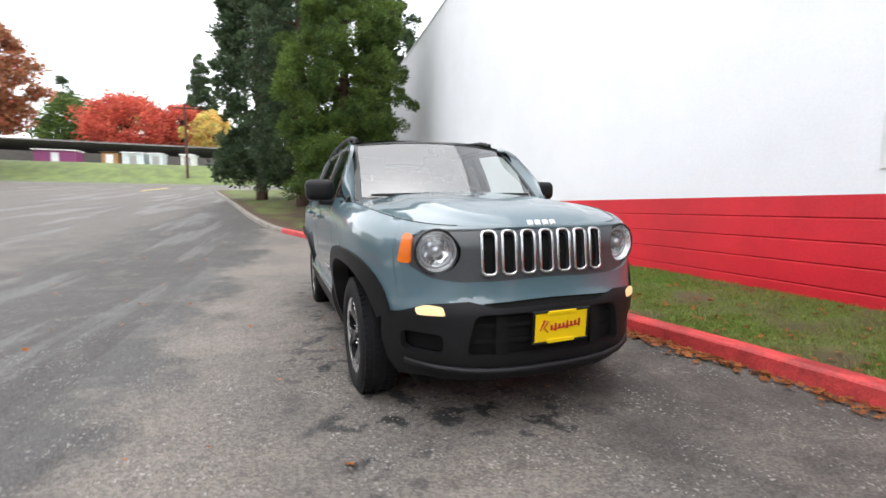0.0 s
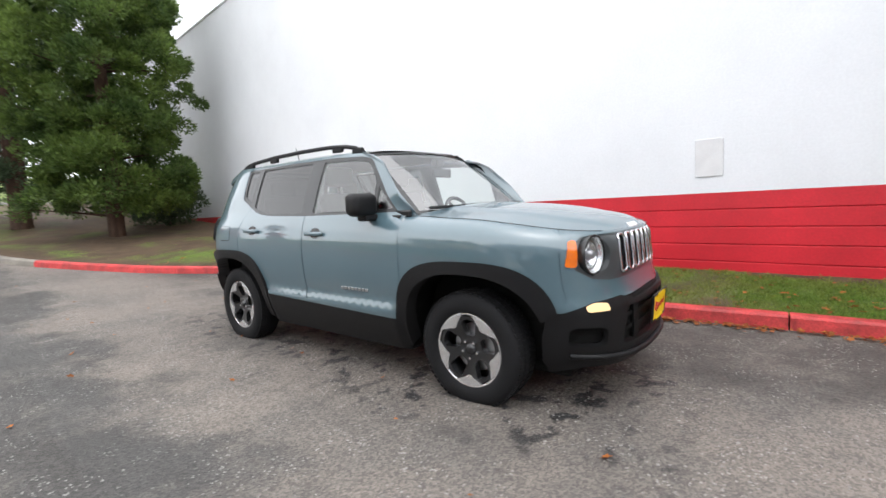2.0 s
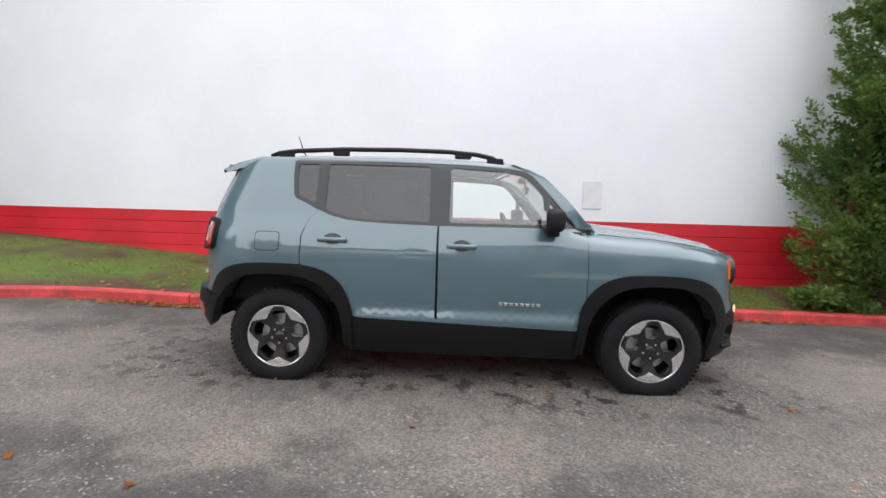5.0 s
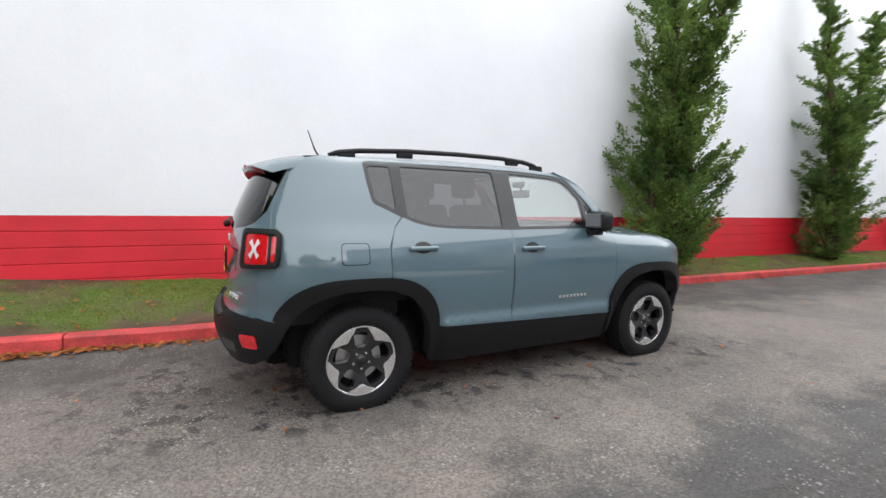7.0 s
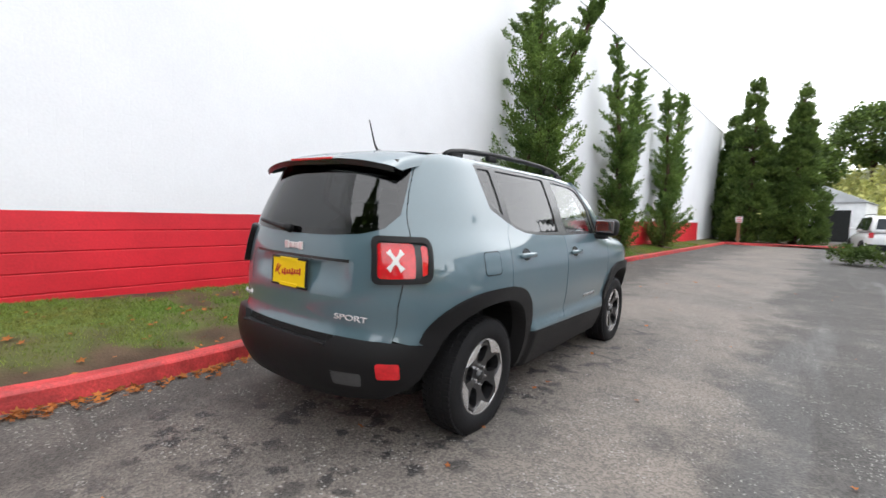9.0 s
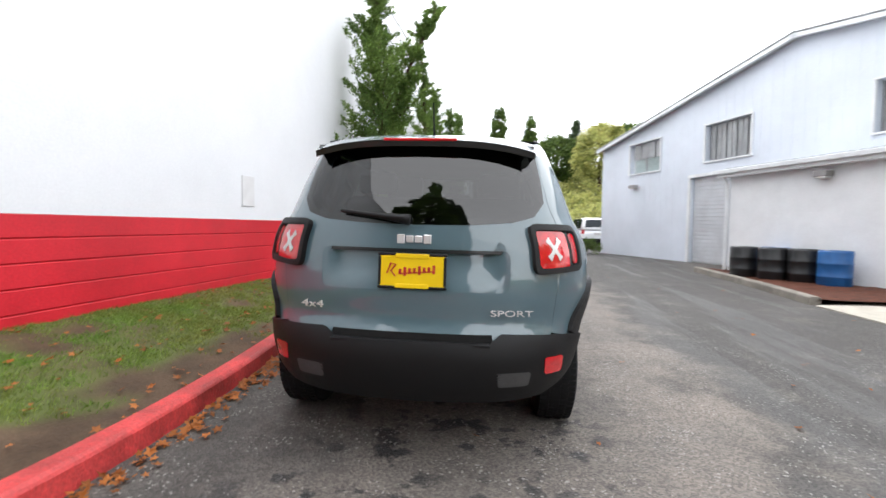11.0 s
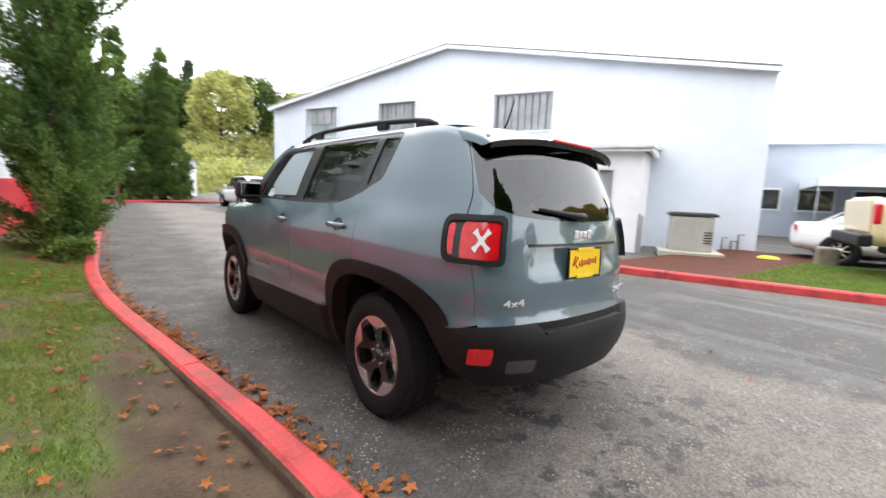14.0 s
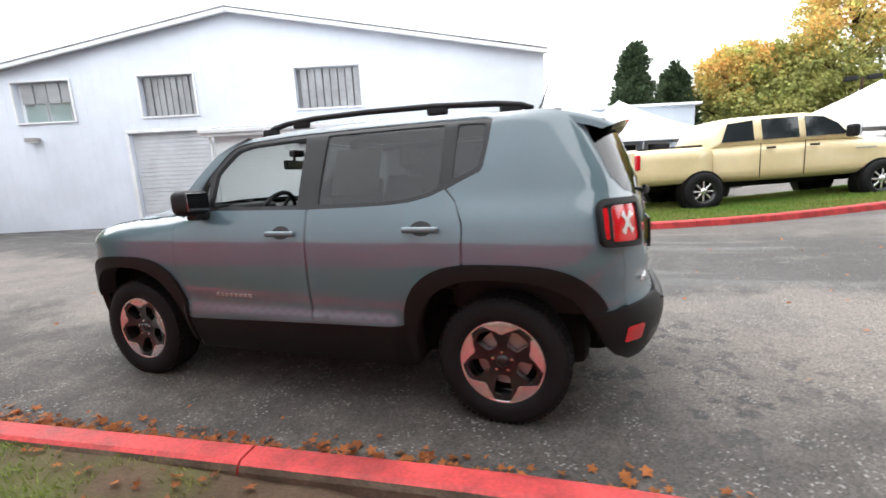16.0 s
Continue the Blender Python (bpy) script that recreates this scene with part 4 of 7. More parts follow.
    # cladding: flares, sill
    for cx, a0, a1, w0, w1 in ((WB, 185, 26, 0.0, 0.0), (-WB, 150, -5, 0, 0)):
        outer = arch(cx, R_CLAD, AXZ, a0, a1, 34)
        inner = arch(cx, R_OPEN, AXZ, a1, a0, 34, power=2.6)
        outer = [(x, max(0.28, z)) for x, z in outer]
        inner = [(x, max(0.28, z)) for x, z in inner]
        panel("wheel_arch", f, to_s(outer + inner), CLAD, car, off=0.022, thick=0.1, step=0.035, label="black plastic wheel arch flare")
    sill = [(-0.80, 0.25), (-0.785, 0.505), (-0.75, sill_z(-0.75) - 0.006), (0.78, sill_z(0.78) - 0.006), (0.79, 0.25)]
    panel("sill_cladding", f, sill, CLAD, car, off=0.008, thick=0.05, label="black sill cladding")
    panel("sill_strip", f, [(-0.74, sill_z(-0.74) + 0.002), (-0.74, sill_z(-0.74) + 0.024), (0.77, sill_z(0.77) + 0.024), (0.77, sill_z(0.77) + 0.002)], PAINT, car, off=0.007, thick=0.012)
    # handles
    for hx, hz, owner in ((-0.03, 1.01, door), (-0.90, 1.028, rdoor)):
        cup = [(hx + 0.062 * math.cos(radians(a)) + 0.0, hz + 0.004 + 0.038 * math.sin(radians(a))) for a in range(0, 360, 24)]
        panel("handle_cup", f, cup, DARK_TRIM, owner, off=0.0015, thick=0.004, step=0.03)
        p0 = f(hx, hz)
        bm = box(0.20, 0.03, 0.032, 0, 0, 0, bevel=0.0135, seg=4)
        for v in bm.verts:
            v.co.y += -side * 0.018 * (abs(v.co.x) / 0.1) ** 3
        h = part("handle", bm, PAINT, owner, "blue-grey pull handle", smooth=True)
        h.location = (hx, p0.y + side * 0.03, hz)
    # badge bars on the front door
    for i in range(8):
        bp0 = f(0.50 - 0.036 * i if side > 0 else 0.245 + 0.036 * i, 0.63)
        part("badge", box(0.024, 0.006, 0.02, bp0.x, bp0.y + side * 0.003, 0.63, bevel=0.002, seg=1), SATIN, door)
    # mirror
    mir = part("mirror", box(0.13, 0.20, 0.15, 0, 0, 0, bevel=0.045, seg=4), CLAD, door, "black door mirror", smooth=True)
    mir.location = (0.56, side * 0.93, 1.205)
    part("sail", box(0.15, 0.03, 0.05, 0.215, -side * 0.155, -0.07, bevel=0.012), DARK_TRIM, mir, "black corner cover")
    part("arm", box(0.09, 0.13, 0.045, 0, -side * 0.055, -0.085, bevel=0.015), CLAD, mir)
    part("mirror_glass", box(0.006, 0.155, 0.105, -0.063, 0, 0.005, bevel=0.0028), MIRROR, mir, "mirror glass")
    # fuel flap on one flank
    if side < 0:
        flap = rounded([(-1.42, 0.945), (-1.42, 1.065), (-1.26, 1.065), (-1.26, 0.945)], 0.025)
        edge = rounded([(-1.425, 0.94), (-1.425, 1.07), (-1.255, 1.07), (-1.255, 0.94)], 0.028)
        panel("flap_gap", f, to_s(edge), DARK_TRIM, quarter, off=0.0008, thick=0.002, step=0.03, rim=False)
        panel("fuel_flap", f, to_s(flap), PAINT, quarter, off=0.0022, thick=0.002, step=0.03)
    # tail lamp: black square housing that wraps the corner, red lens, white cross
    s0, s1 = SR + abs(q_rear(0.535, 1.02)), s_of_x(-1.735, 1.02)
    hs = rounded([(s0, 0.905), (s0, 1.14), (s1, 1.135), (s1 - 0.012, 0.925)], 0.05)
    lampb = panel("tail_lamp", f, hs, DARK_TRIM, car, off=0.010, thick=0.05, step=0.03, label="square tail lamp in a black housing")
    inner_ring = rounded([(s0 + 0.026, 0.932), (s0 + 0.026, 1.113), (s1 - 0.026, 1.108), (s1 - 0.034, 0.95)], 0.032)
    panel("lamp_ring", f, hs, CLAD, lampb, holes=[inner_ring], off=0.03, thick=0.03, step=0.025, label="thick black lamp surround")
    smid = SR + abs(q_rear(0.70, 1.02))
    l1 = rounded([(s0 + 0.03, 0.937), (s0 + 0.03, 1.108), (smid + 0.01, 1.108), (smid + 0.01, 0.937)], 0.025)
    panel("lens", f, l1, RED_LENS, lampb, off=0.018, thick=0.01, step=0.03, label="red lens")
    l2 = rounded([(smid + 0.05, 0.955), (smid + 0.05, 1.10), (s1 - 0.032, 1.095), (s1 - 0.042, 0.965)], 0.02)
    panel("side_lens", f, l2, RED_LENS, lampb, off=0.021, thick=0.01, step=0.03, label="red side lens")
    cs, cz = (s0 + 0.03 + smid) / 2, 1.025
    for ang in (48, -48):
        d = Vector((math.cos(radians(ang)), math.sin(radians(ang))))
        nn = Vector((-d.y, d.x))
        lx = (smid - s0 - 0.03) / 0.18 * 0.8
        arm = [(cs + (d.x * a + nn.x * b) * lx, cz + (d.y * a + nn.y * b) * 0.9) for a, b in ((-0.066, -0.017), (-0.034, -0.009), (0, -0.014), (0.034, -0.009), (0.066, -0.017), (0.066, 0.017), (0.034, 0.009), (0, 0.014), (-0.034, 0.009), (-0.066, 0.017))]
        panel("lens_cross", f, arm, WHITE_LENS, lampb, off=0.022 + 0.0015 * (ang > 0), thick=0.004, step=0.02, label="white cross in the lens")
    # roof rail
    ry = side * 0.595
    pts = [(-1.43, ry, 1.60), (-1.37, ry, 1.624), (-1.24, ry, 1.642), (-0.9, ry, 1.662), (-0.5, ry, 1.669), (-0.15, ry, 1.665), (0.06, ry, 1.65), (0.17, ry, 1.628), (0.25, ry * 0.985, 1.585)]
    rl = part("roof_rail", tube(pts, 0.0165, 10), CLAD, car, "black roof rail", smooth=True)
    for fx, fz in ((-1.32, 1.612), (-0.92, 1.636), (-0.04, 1.638), (0.19, 1.606)):
        part("rail_foot", box(0.12, 0.028, 0.045, fx, ry, fz, bevel=0.012), CLAD, rl)


def pillar(s, z, side):
    """The skin over the doors; ahead of the door glass it turns into the windscreen pillar."""
    y = hw(z) - 0.10 * ease(0.55, 0.95, s) * (1 - ease(1.12, 1.3, z))
    return Vector((s, side * y, z))


mirror_car(1)
mirror_car(-1)

BOWL = surf("bright_reflector", (0.93, 0.94, 0.95), 0.2, metal=0.9, var=0.12, scale=60, bump=0.5, bscale=90)
# hood
def hood_point(s, u):
    z = shoulder(s)
    e = S(s, z, 1)
    c = 0.055 * ease(SF, SF - 0.75, s)
    w = (1 - abs(u) ** 2.2)
    bulge = 0.012 * ease(0.72, 0.6, abs(u)) * ease(SF - 0.1, SF - 0.6, s)
    return Vector((e.x + 0.10 * (1 - u * u) * ease(1.3, 0.82, s), e.y * u, z + c * w + bulge))


ss = [0.84 + (SF - 0.0005 - 0.84) * (1 - (1 - i / 44) ** 1.2) for i in range(45)]
hood = grid_part("hood", lambda u, s: hood_point(s, u), [-1 + 2 * i / 40 for i in range(41)], ss, PAINT, car, "blue-grey hood")
for k in range(2):
    pts = []
    for i in range(24):
        s = 0.9 + (SF - 0.35 - 0.9) * i / 23
        p = hood_point(s, 0.995)
        pts.append((p.x, p.y * (1 if k else -1), p.z + 0.001))
    part("hood_gap", tube(pts, 0.0028, 6), DARK_TRIM, hood)

# windscreen and cowl
U = [-1 + 2 * i / 24 for i in range(25)]
V = [i / 16 for i in range(17)]
ws = grid_part("windscreen", screen_point, U, V, SCREEN, car, "clear windscreen")
ws.visible_shadow = False
frit = bmesh.new()
loop = [(-1 + 2 * i / 24, 0.0) for i in range(25)] + [(1, i / 16) for i in range(1, 17)] + [(1 - 2 * i / 24, 1.0) for i in range(1, 25)] + [(-1, 1 - i / 16) for i in range(1, 16)]
ra = [frit.verts.new(screen_point(*p) + Vector((0.004, 0, 0.003))) for p in loop]
rb = [frit.verts.new(screen_point(p[0] * 0.945, 0.5 + (p[1] - 0.5) * 0.93) + Vector((0.004, 0, 0.003))) for p in loop]
for i in range(len(loop)):
    frit.faces.new((ra[i], ra[(i + 1) % len(loop)], rb[(i + 1) % len(loop)], rb[i]))
part("screen_border", frit, DARK_TRIM, ws)
part("mirror_mount", box(0.06, 0.12, 0.05, 0.47, 0, 1.515, bevel=0.01), DARK_TRIM, ws)
cow = bmesh.new()
lo = [cow.verts.new((1.075 - 0.17 * u * u, 0.74 * u, 1.115 + 0.012 * (1 - u * u))) for u in U]
hi = [cow.verts.new(screen_point(u, 0.02) + Vector((0.0, 0, -0.004))) for u in U]
for i in range(24):
    cow.faces.new((lo[i], lo[i + 1], hi[i + 1], hi[i]))
part("cowl", cow, CLAD, car, "black cowl panel")
for y0, y1 in ((-0.62, -0.06), (0.05, 0.60)):
    pts = [screen_point(y0 / 0.72 + (y1 - y0) / 0.72 * i / 8, 0.035 + 0.01 * i / 8) + Vector((0.02, 0, 0.016)) for i in range(9)]
    w = part("wiper", tube([tuple(p) for p in pts], 0.011, 6), CLAD, car, "black wiper")

# roof
def roof_point(u, v):
    x = 0.41 - 0.12 * u * u * (1 - v) - 1.97 * v
    zt, edge = roof_top(x), roof_edge(x)
    ye = S(s_of_x(x, edge), edge).y
    return Vector((x, ye * u, zt - (zt - edge) * abs(u) ** 3.2))


roof = grid_part("roof", roof_point, [-1 + 2 * i / 32 for i in range(33)], [i / 30 for i in range(31)], PAINT, car, "blue-grey roof panel")
# spoiler lip: painted top, black underside
def spoil(u, v):
    x = -1.46 - 0.43 * v + 0.08 * abs(u) ** 3 * v
    over = max(0.0, abs(u) - 1.0)
    u = max(-1.0, min(1.0, u))
    return Vector((x + 0.1 * over, (0.60 * u + over * 0.12 * u) * (1 - 0.07 * v), 1.629 - 0.088 * v * v - 0.045 * abs(u) ** 3.0 - over * 0.5 * (1 - 0.75 * v)))


sp = grid_part("spoiler", spoil, [-1.14, -1.07] + [-1 + 2 * i / 24 for i in range(25)] + [1.07, 1.14], [i / 6 for i in range(7)], PAINT, car, "roof spoiler over the rear glass")
under = bmesh.new()
n = 24
t0 = [under.verts.new(spoil(-1 + 2 * i / n, 1.0)) for i in range(n + 1)]
t1 = [under.verts.new(spoil(-1 + 2 * i / n, 1.0) + Vector((0.012, 0, -0.03))) for i in range(n + 1)]
t2 = [under.verts.new(Vector((-1.76, 0.555 * (-1 + 2 * i / n), 1.548 - 0.012 * abs(-1 + 2 * i / n)))) for i in range(n + 1)]
for i in range(n):
    under.faces.new((t0[i], t0[i + 1], t1[i + 1], t1[i]))
    under.faces.new((t1[i], t1[i + 1], t2[i + 1], t2[i]))
part("underside", under, DARK_TRIM, sp, "black spoiler underside")
part("brake_lamp", box(0.016, 0.36, 0.014, -1.888, 0, 1.541, bevel=0.004), RED_LENS, sp, "red high brake lamp")
ant = part("antenna", tube([(-1.36, 0, 1.64), (-1.40, 0, 1.70), (-1.45, 0, 1.84)], [0.009, 0.006, 0.003], 8), CLAD, car, "black roof antenna")
part("antenna_base", lathe([(0.03, 0), (0.026, 0.02), (0.01, 0.03), (0, 0.03)], 14), CLAD, ant, smooth=True).location = (-1.355, 0, 1.636)

# ---- front end ----
FH = Vector((1, 0, 0.05))
YF = lambda y, z: (q_front(y, z), z)


def band(f, qf, pts):
    """A closed outline from its right half, given as (y, z) from the middle line's foot to its top."""
    return [(qf(-y, z), z) for y, z in pts] + [(qf(y, z), z) for y, z in reversed(pts)]


def yx(x, z):
    """y of the skin at x, for the fascia's ends."""
    return S(s_of_x(x, z), z, 1).y


gr = [(0.0, 0.742), (0.25, 0.735), (0.45, 0.735), (0.58, 0.755), (0.665, 0.81), (0.685, 0.88), (0.665, 0.945), (0.61, 0.984), (0.30, 0.988), (0.0, 0.989)]
gr_loop = [(q_front(-y, z), z) for y, z in gr] + [(q_front(y, z), z) for y, z in gr[-2:0:-1]]
fas = [(q_front(y, z), z) for y, z in ((0.0, 0.645), (0.45, 0.632), (0.62, 0.60))]
fas += [(SF - s_of_x(x, z), z) for x, z in ((1.80, 0.585), (1.834, 0.66), (1.814, 0.76), (1.804, 0.9))]
sx_ = s_of_x(1.819, 1.0)
fas += [(SF - (sx_ + (SF - sx_) * k / 6), shoulder(sx_ + (SF - sx_) * k / 6) - 0.0005) for k in range(7)]
fas_loop = [(-q, z) for q, z in fas] + [(q, z) for q, z in fas[-2:0:-1]]
fascia = panel("front_fascia", skin_front, fas_loop, PAINT, car, holes=[gr_loop], hint=FH, step=0.04, thick=0.03)
holes = []
slots = []
for i in range(7):
    yc = 0.0 + (i - 3) * 0.103
    sl = rounded([(yc - 0.036, 0.765), (yc - 0.036, 0.972), (yc + 0.036, 0.972), (yc + 0.036, 0.765)], 0.028)
    slots.append(sl)
    holes.append([YF(y, z) for y, z in sl])
for sd in (-1, 1):
    holes.append([YF(sd * 0.545 + 0.103 * math.cos(radians(a)), 0.88 + 0.103 * math.sin(radians(a))) for a in range(0, 360, 12)])
grille = panel("grille", skin_front, [(a * 0.995, b) for a, b in gr_loop], GRILLE, car, holes=holes, hint=FH, off=-0.012, thick=0.03, step=0.035, label="dark grille panel with seven upright slots")
for sl in slots:
    ring = [tuple(skin_front(*YF(y, z)) + Vector((-0.006, 0, 0))) for y, z in sl]
    part("slot_ring", tube(ring, 0.0085, 8, closed=True), CHROME, grille, "chrome slot surround", smooth=True)
panel("mesh_insert", skin_front, [YF(-0.38, 0.745), YF(-0.38, 0.97), YF(0.38, 0.97), YF(0.38, 0.745)], MESH_BLACK, grille, hint=FH, off=-0.035, rim=False, label="black mesh")
for sd in (-1, 1):
    hy, hz = sd * 0.545, 0.88
    hp = skin_front(*YF(hy, hz))
    lampm = look((0, 0, 0), (-1, -sd * 0.16, -0.02))
    holder = part("headlamp", lathe([(0.102, -0.07), (0.108, -0.012), (0.110, 0.0), (0.106, 0.004), (0.099, 0.002), (0.097, -0.06)], 40), DARK_TRIM, car, "round headlamp with clear lens and chrome bowl", smooth=True)
    holder.matrix_local = Matrix.Translation(hp + Vector((-0.02, 0, 0))) @ lampm
    part("bowl", lathe([(0.0, -0.055), (0.05, -0.05), (0.085, -0.03), (0.096, 0.0)], 40), BOWL, holder, "chrome reflector bowl", smooth=True)
    part("ring", lathe([(0.070, -0.028), (0.076, -0.02), (0.082, -0.024)], 40), SATIN, holder, smooth=True)
    part("bulb_shield", lathe([(0.0, 0.0), (0.022, -0.006), (0.03, -0.03), (0.03, -0.055)], 24), SATIN, holder, smooth=True)
    for k in range(4):
        part("reflector_facet", box(0.004, 0.06, 0.03, 0, 0, 0, bevel=0.001, seg=1), CHROME, holder).matrix_local = pose(0, 0, 0, 0, 0, 45 + 90 * k) @ pose(0.045, 0, -0.028, 0, 55, 0)
    part("lens", lathe([(0.0, 0.022), (0.04, 0.019), (0.07, 0.013), (0.097, 0.003)], 40), LENS, holder, smooth=True).visible_shadow = False
# logo on the hood's lip: a plain bar of its size
for i in range(4):
    p = hood_point(SF - 0.16, 0)
    part("badge", box(0.012, 0.030, 0.034, p.x + 0.002, -0.066 + 0.044 * i, p.z + 0.004, bevel=0.004, seg=1, m=Matrix.Rotation(radians(-40), 4, "Y")), BRIGHT, hood)

# bumper
bt = [(0.0, 0.61), (0.30, 0.612), (0.42, 0.646), (0.60, 0.634), (0.72, 0.59)]
bump_x = [(1.745, 0.59), (1.715, 0.45), (1.70, 0.32), (1.72, 0.25)]
bl = [(0.0, 0.262), (0.4, 0.266), (0.6, 0.278)]
right = [(q_front(-y, z), z) for y, z in bl] + [(-(SF - s_of_x(x, z)), z) for x, z in reversed(bump_x)] + [(q_front(-y, z), z) for y, z in reversed(bt)]
loopb = right + [(-a, b) for a, b in reversed(right)][1:-1]
intake = rounded([(-0.44, 0.385), (-0.40, 0.585), (0.40, 0.585), (0.44, 0.385)], 0.04)
pockets = [rounded([(sd * 0.535, 0.395), (sd * 0.535, 0.495), (sd * 0.70, 0.51), (sd * 0.69, 0.405)][::sd], 0.035) for sd in (-1, 1)]
bholes = [[YF(y, z) for y, z in intake]] + [[YF(y, z) for y, z in p] for p in pockets]
bumper = panel("front_bumper", skin_front, loopb, CLAD, car, holes=bholes, hint=FH, off=0.012, thick=0.04, step=0.04, label="black front bumper")
panel("intake_mesh", skin_front, [YF(-0.46, 0.37), YF(-0.46, 0.60), YF(0.46, 0.60), YF(0.46, 0.37)], MESH_BLACK, bumper, hint=FH, off=-0.03, rim=False)
for p in pockets:
    panel("fog_recess", skin_front, [YF(y, z) for y, z in p], MESH_BLACK, bumper, hint=FH, off=-0.035, rim=False)
panel("upper_intake", skin_front, [YF(-0.34, 0.612), YF(-0.34, 0.648), YF(0.34, 0.648), YF(0.34, 0.612)], MESH_BLACK, bumper, hint=FH, off=-0.008, thick=0.01)
for zc, yw in ((0.445, 0.42), (0.52, 0.41)):
    panel("intake_bar", skin_front, [YF(-yw, zc), YF(-yw, zc + 0.022), YF(yw, zc + 0.022), YF(yw, zc)], MESH_BLACK, bumper, hint=FH, off=-0.016, thick=0.02)
for sd in (-1, 1):
    panel("intake_post", skin_front, [YF(sd * 0.27 - 0.03, 0.385), YF(sd * 0.27 - 0.03, 0.585), YF(sd * 0.27 + 0.03, 0.585), YF(sd * 0.27 + 0.03, 0.385)], MESH_BLACK, bumper, hint=FH, off=-0.008, thick=0.02)
lip = [(q_front(y, 0.29), 0.29) for y in [-0.66 + 1.32 * i / 12 for i in range(13)]]
part("chin_lip", tube([tuple(skin_front(a, 0.312 + 0.03 * (abs(a) / 0.7) ** 2) + Vector((0.022, 0, 0))) for a, b in lip], 0.018, 8), CLAD, bumper, smooth=True)
for sd in (-1, 1):
    tl = rounded([(sd * 0.525, 0.585), (sd * 0.535, 0.622), (sd * 0.60, 0.632), (sd * 0.645, 0.617), (sd * 0.635, 0.588)][::sd], 0.012)
    panel("turn_lamp", skin_front, [YF(y, z) for y, z in tl], LIT_LENS, bumper, hint=FH, off=0.018, thick=0.012, step=0.025, label="lit turn lamp")


def number_plate(name, parent, m, w=0.305, h=0.152):
    pl = part(name, box(0.008, w, h, 0, 0, 0, bevel=0.003, seg=1), YELLOW, parent, "yellow dealer plate with red script in a black frame")
    pl.matrix_local = m
    for dz in (-h / 2, h / 2):
        part("plate_frame", box(0.014, w + 0.02, 0.014, 0, 0, dz, bevel=0.004, seg=1), CLAD, pl)
    for dy in (-w / 2, w / 2):
        part("plate_frame", box(0.014, 0.014, h - 0.016, 0, dy, 0, bevel=0.004, seg=1), CLAD, pl)
    part("plate_tab", box(0.013, w * 0.52, 0.02, 0.002, 0, h / 2 - 0.006, bevel=0.002, seg=1), YELLOW, pl)
    part("plate_tab", box(0.013, w * 0.52, 0.02, 0.002, 0, -h / 2 + 0.006, bevel=0.002, seg=1), YELLOW, pl)
    # a red script mark, drawn as plain bars
    part("mark", tube([(0.006, -0.118, -0.012), (0.006, -0.10, 0.035), (0.006, -0.075, 0.03), (0.006, -0.10, 0.0), (0.006, -0.078, -0.024)], 0.0042, 6), PLATE_RED, pl)
    for i in range(8):
        part("mark", box(0.003, 0.013, 0.026 + 0.014 * (i % 3 == 1), 0.005, -0.056 + 0.0225 * i, -0.004 + 0.002 * i, bevel=0.001, seg=1), PLATE_RED, pl)
    part("mark", box(0.003, 0.16, 0.006, 0.005, 0.02, -0.006, m=Matrix.Rotation(radians(5), 4, "X")), PLATE_RED, pl)
    return pl


fp = skin_front(0, 0.48)
number_plate("front_plate", bumper, pose(fp.x + 0.035, 0.02, 0.515, 0, 4, 0))

# ---- rear end ----
RH = Vector((-1, 0, 0.05))
YR = lambda y, z: (q_rear(y, z), z)
tg = [(0.0, 0.565), (0.42, 0.57), (0.60, 0.59), (0.656, 0.61), (0.6605, 0.8), (0.6705, 1.0), (0.6655, 1.16), (0.626, 1.26), (0.5965, 1.38), (0.5715, 1.5), (0.5515, 1.56), (0.3, 1.575), (0.0, 1.58)]
tg_loop = [YR(-y, z) for y, z in tg] + [YR(y, z) for y, z in tg[-2:0:-1]]
gl = [(0.0, 1.128), (0.25, 1.132), (0.45, 1.148), (0.56, 1.18), (0.608, 1.25), (0.59, 1.38), (0.565, 1.5), (0.545, 1.555), (0.3, 1.565), (0.0, 1.57)]
gl_loop = [YR(-y, z) for y, z in gl] + [YR(y, z) for y, z in gl[-2:0:-1]]
niche = rounded([(-0.44, 0.82), (-0.44, 1.015), (0.44, 1.015), (0.44, 0.82)], 0.04)
niche_loop = [YR(y, z) for y, z in niche]
gate = panel("tailgate", skin_rear, tg_loop, PAINT, car, holes=[gl_loop, niche_loop], hint=RH, step=0.04, thick=0.03, label="blue-grey tailgate")
panel("plate_niche", skin_rear, [YR(-0.46, 0.80), YR(-0.46, 1.03), YR(0.46, 1.03), YR(0.46, 0.80)], PAINT, gate, hint=RH, off=-0.028, rim=False, wave=lambda a, b: 0.026 * max(ease(0.95, 0.815, b), ease(0.72, 0.97, abs(a) / q_rear(0.44, 0.9))))
panel("rear_glass", skin_rear, gl_loop, TINTED, gate, hint=RH, off=0.003, thick=0.01, label="dark tinted rear glass").visible_shadow = False
gi = [(y * 0.95, 1.36 + (z - 1.36) * 0.86) for y, z in gl]
panel("glass_border", skin_rear, gl_loop, DARK_TRIM, gate, holes=[[YR(-y, z) for y, z in gi] + [YR(y, z) for y, z in gi[-2:0:-1]]], hint=RH, off=-0.002, thick=0.003)
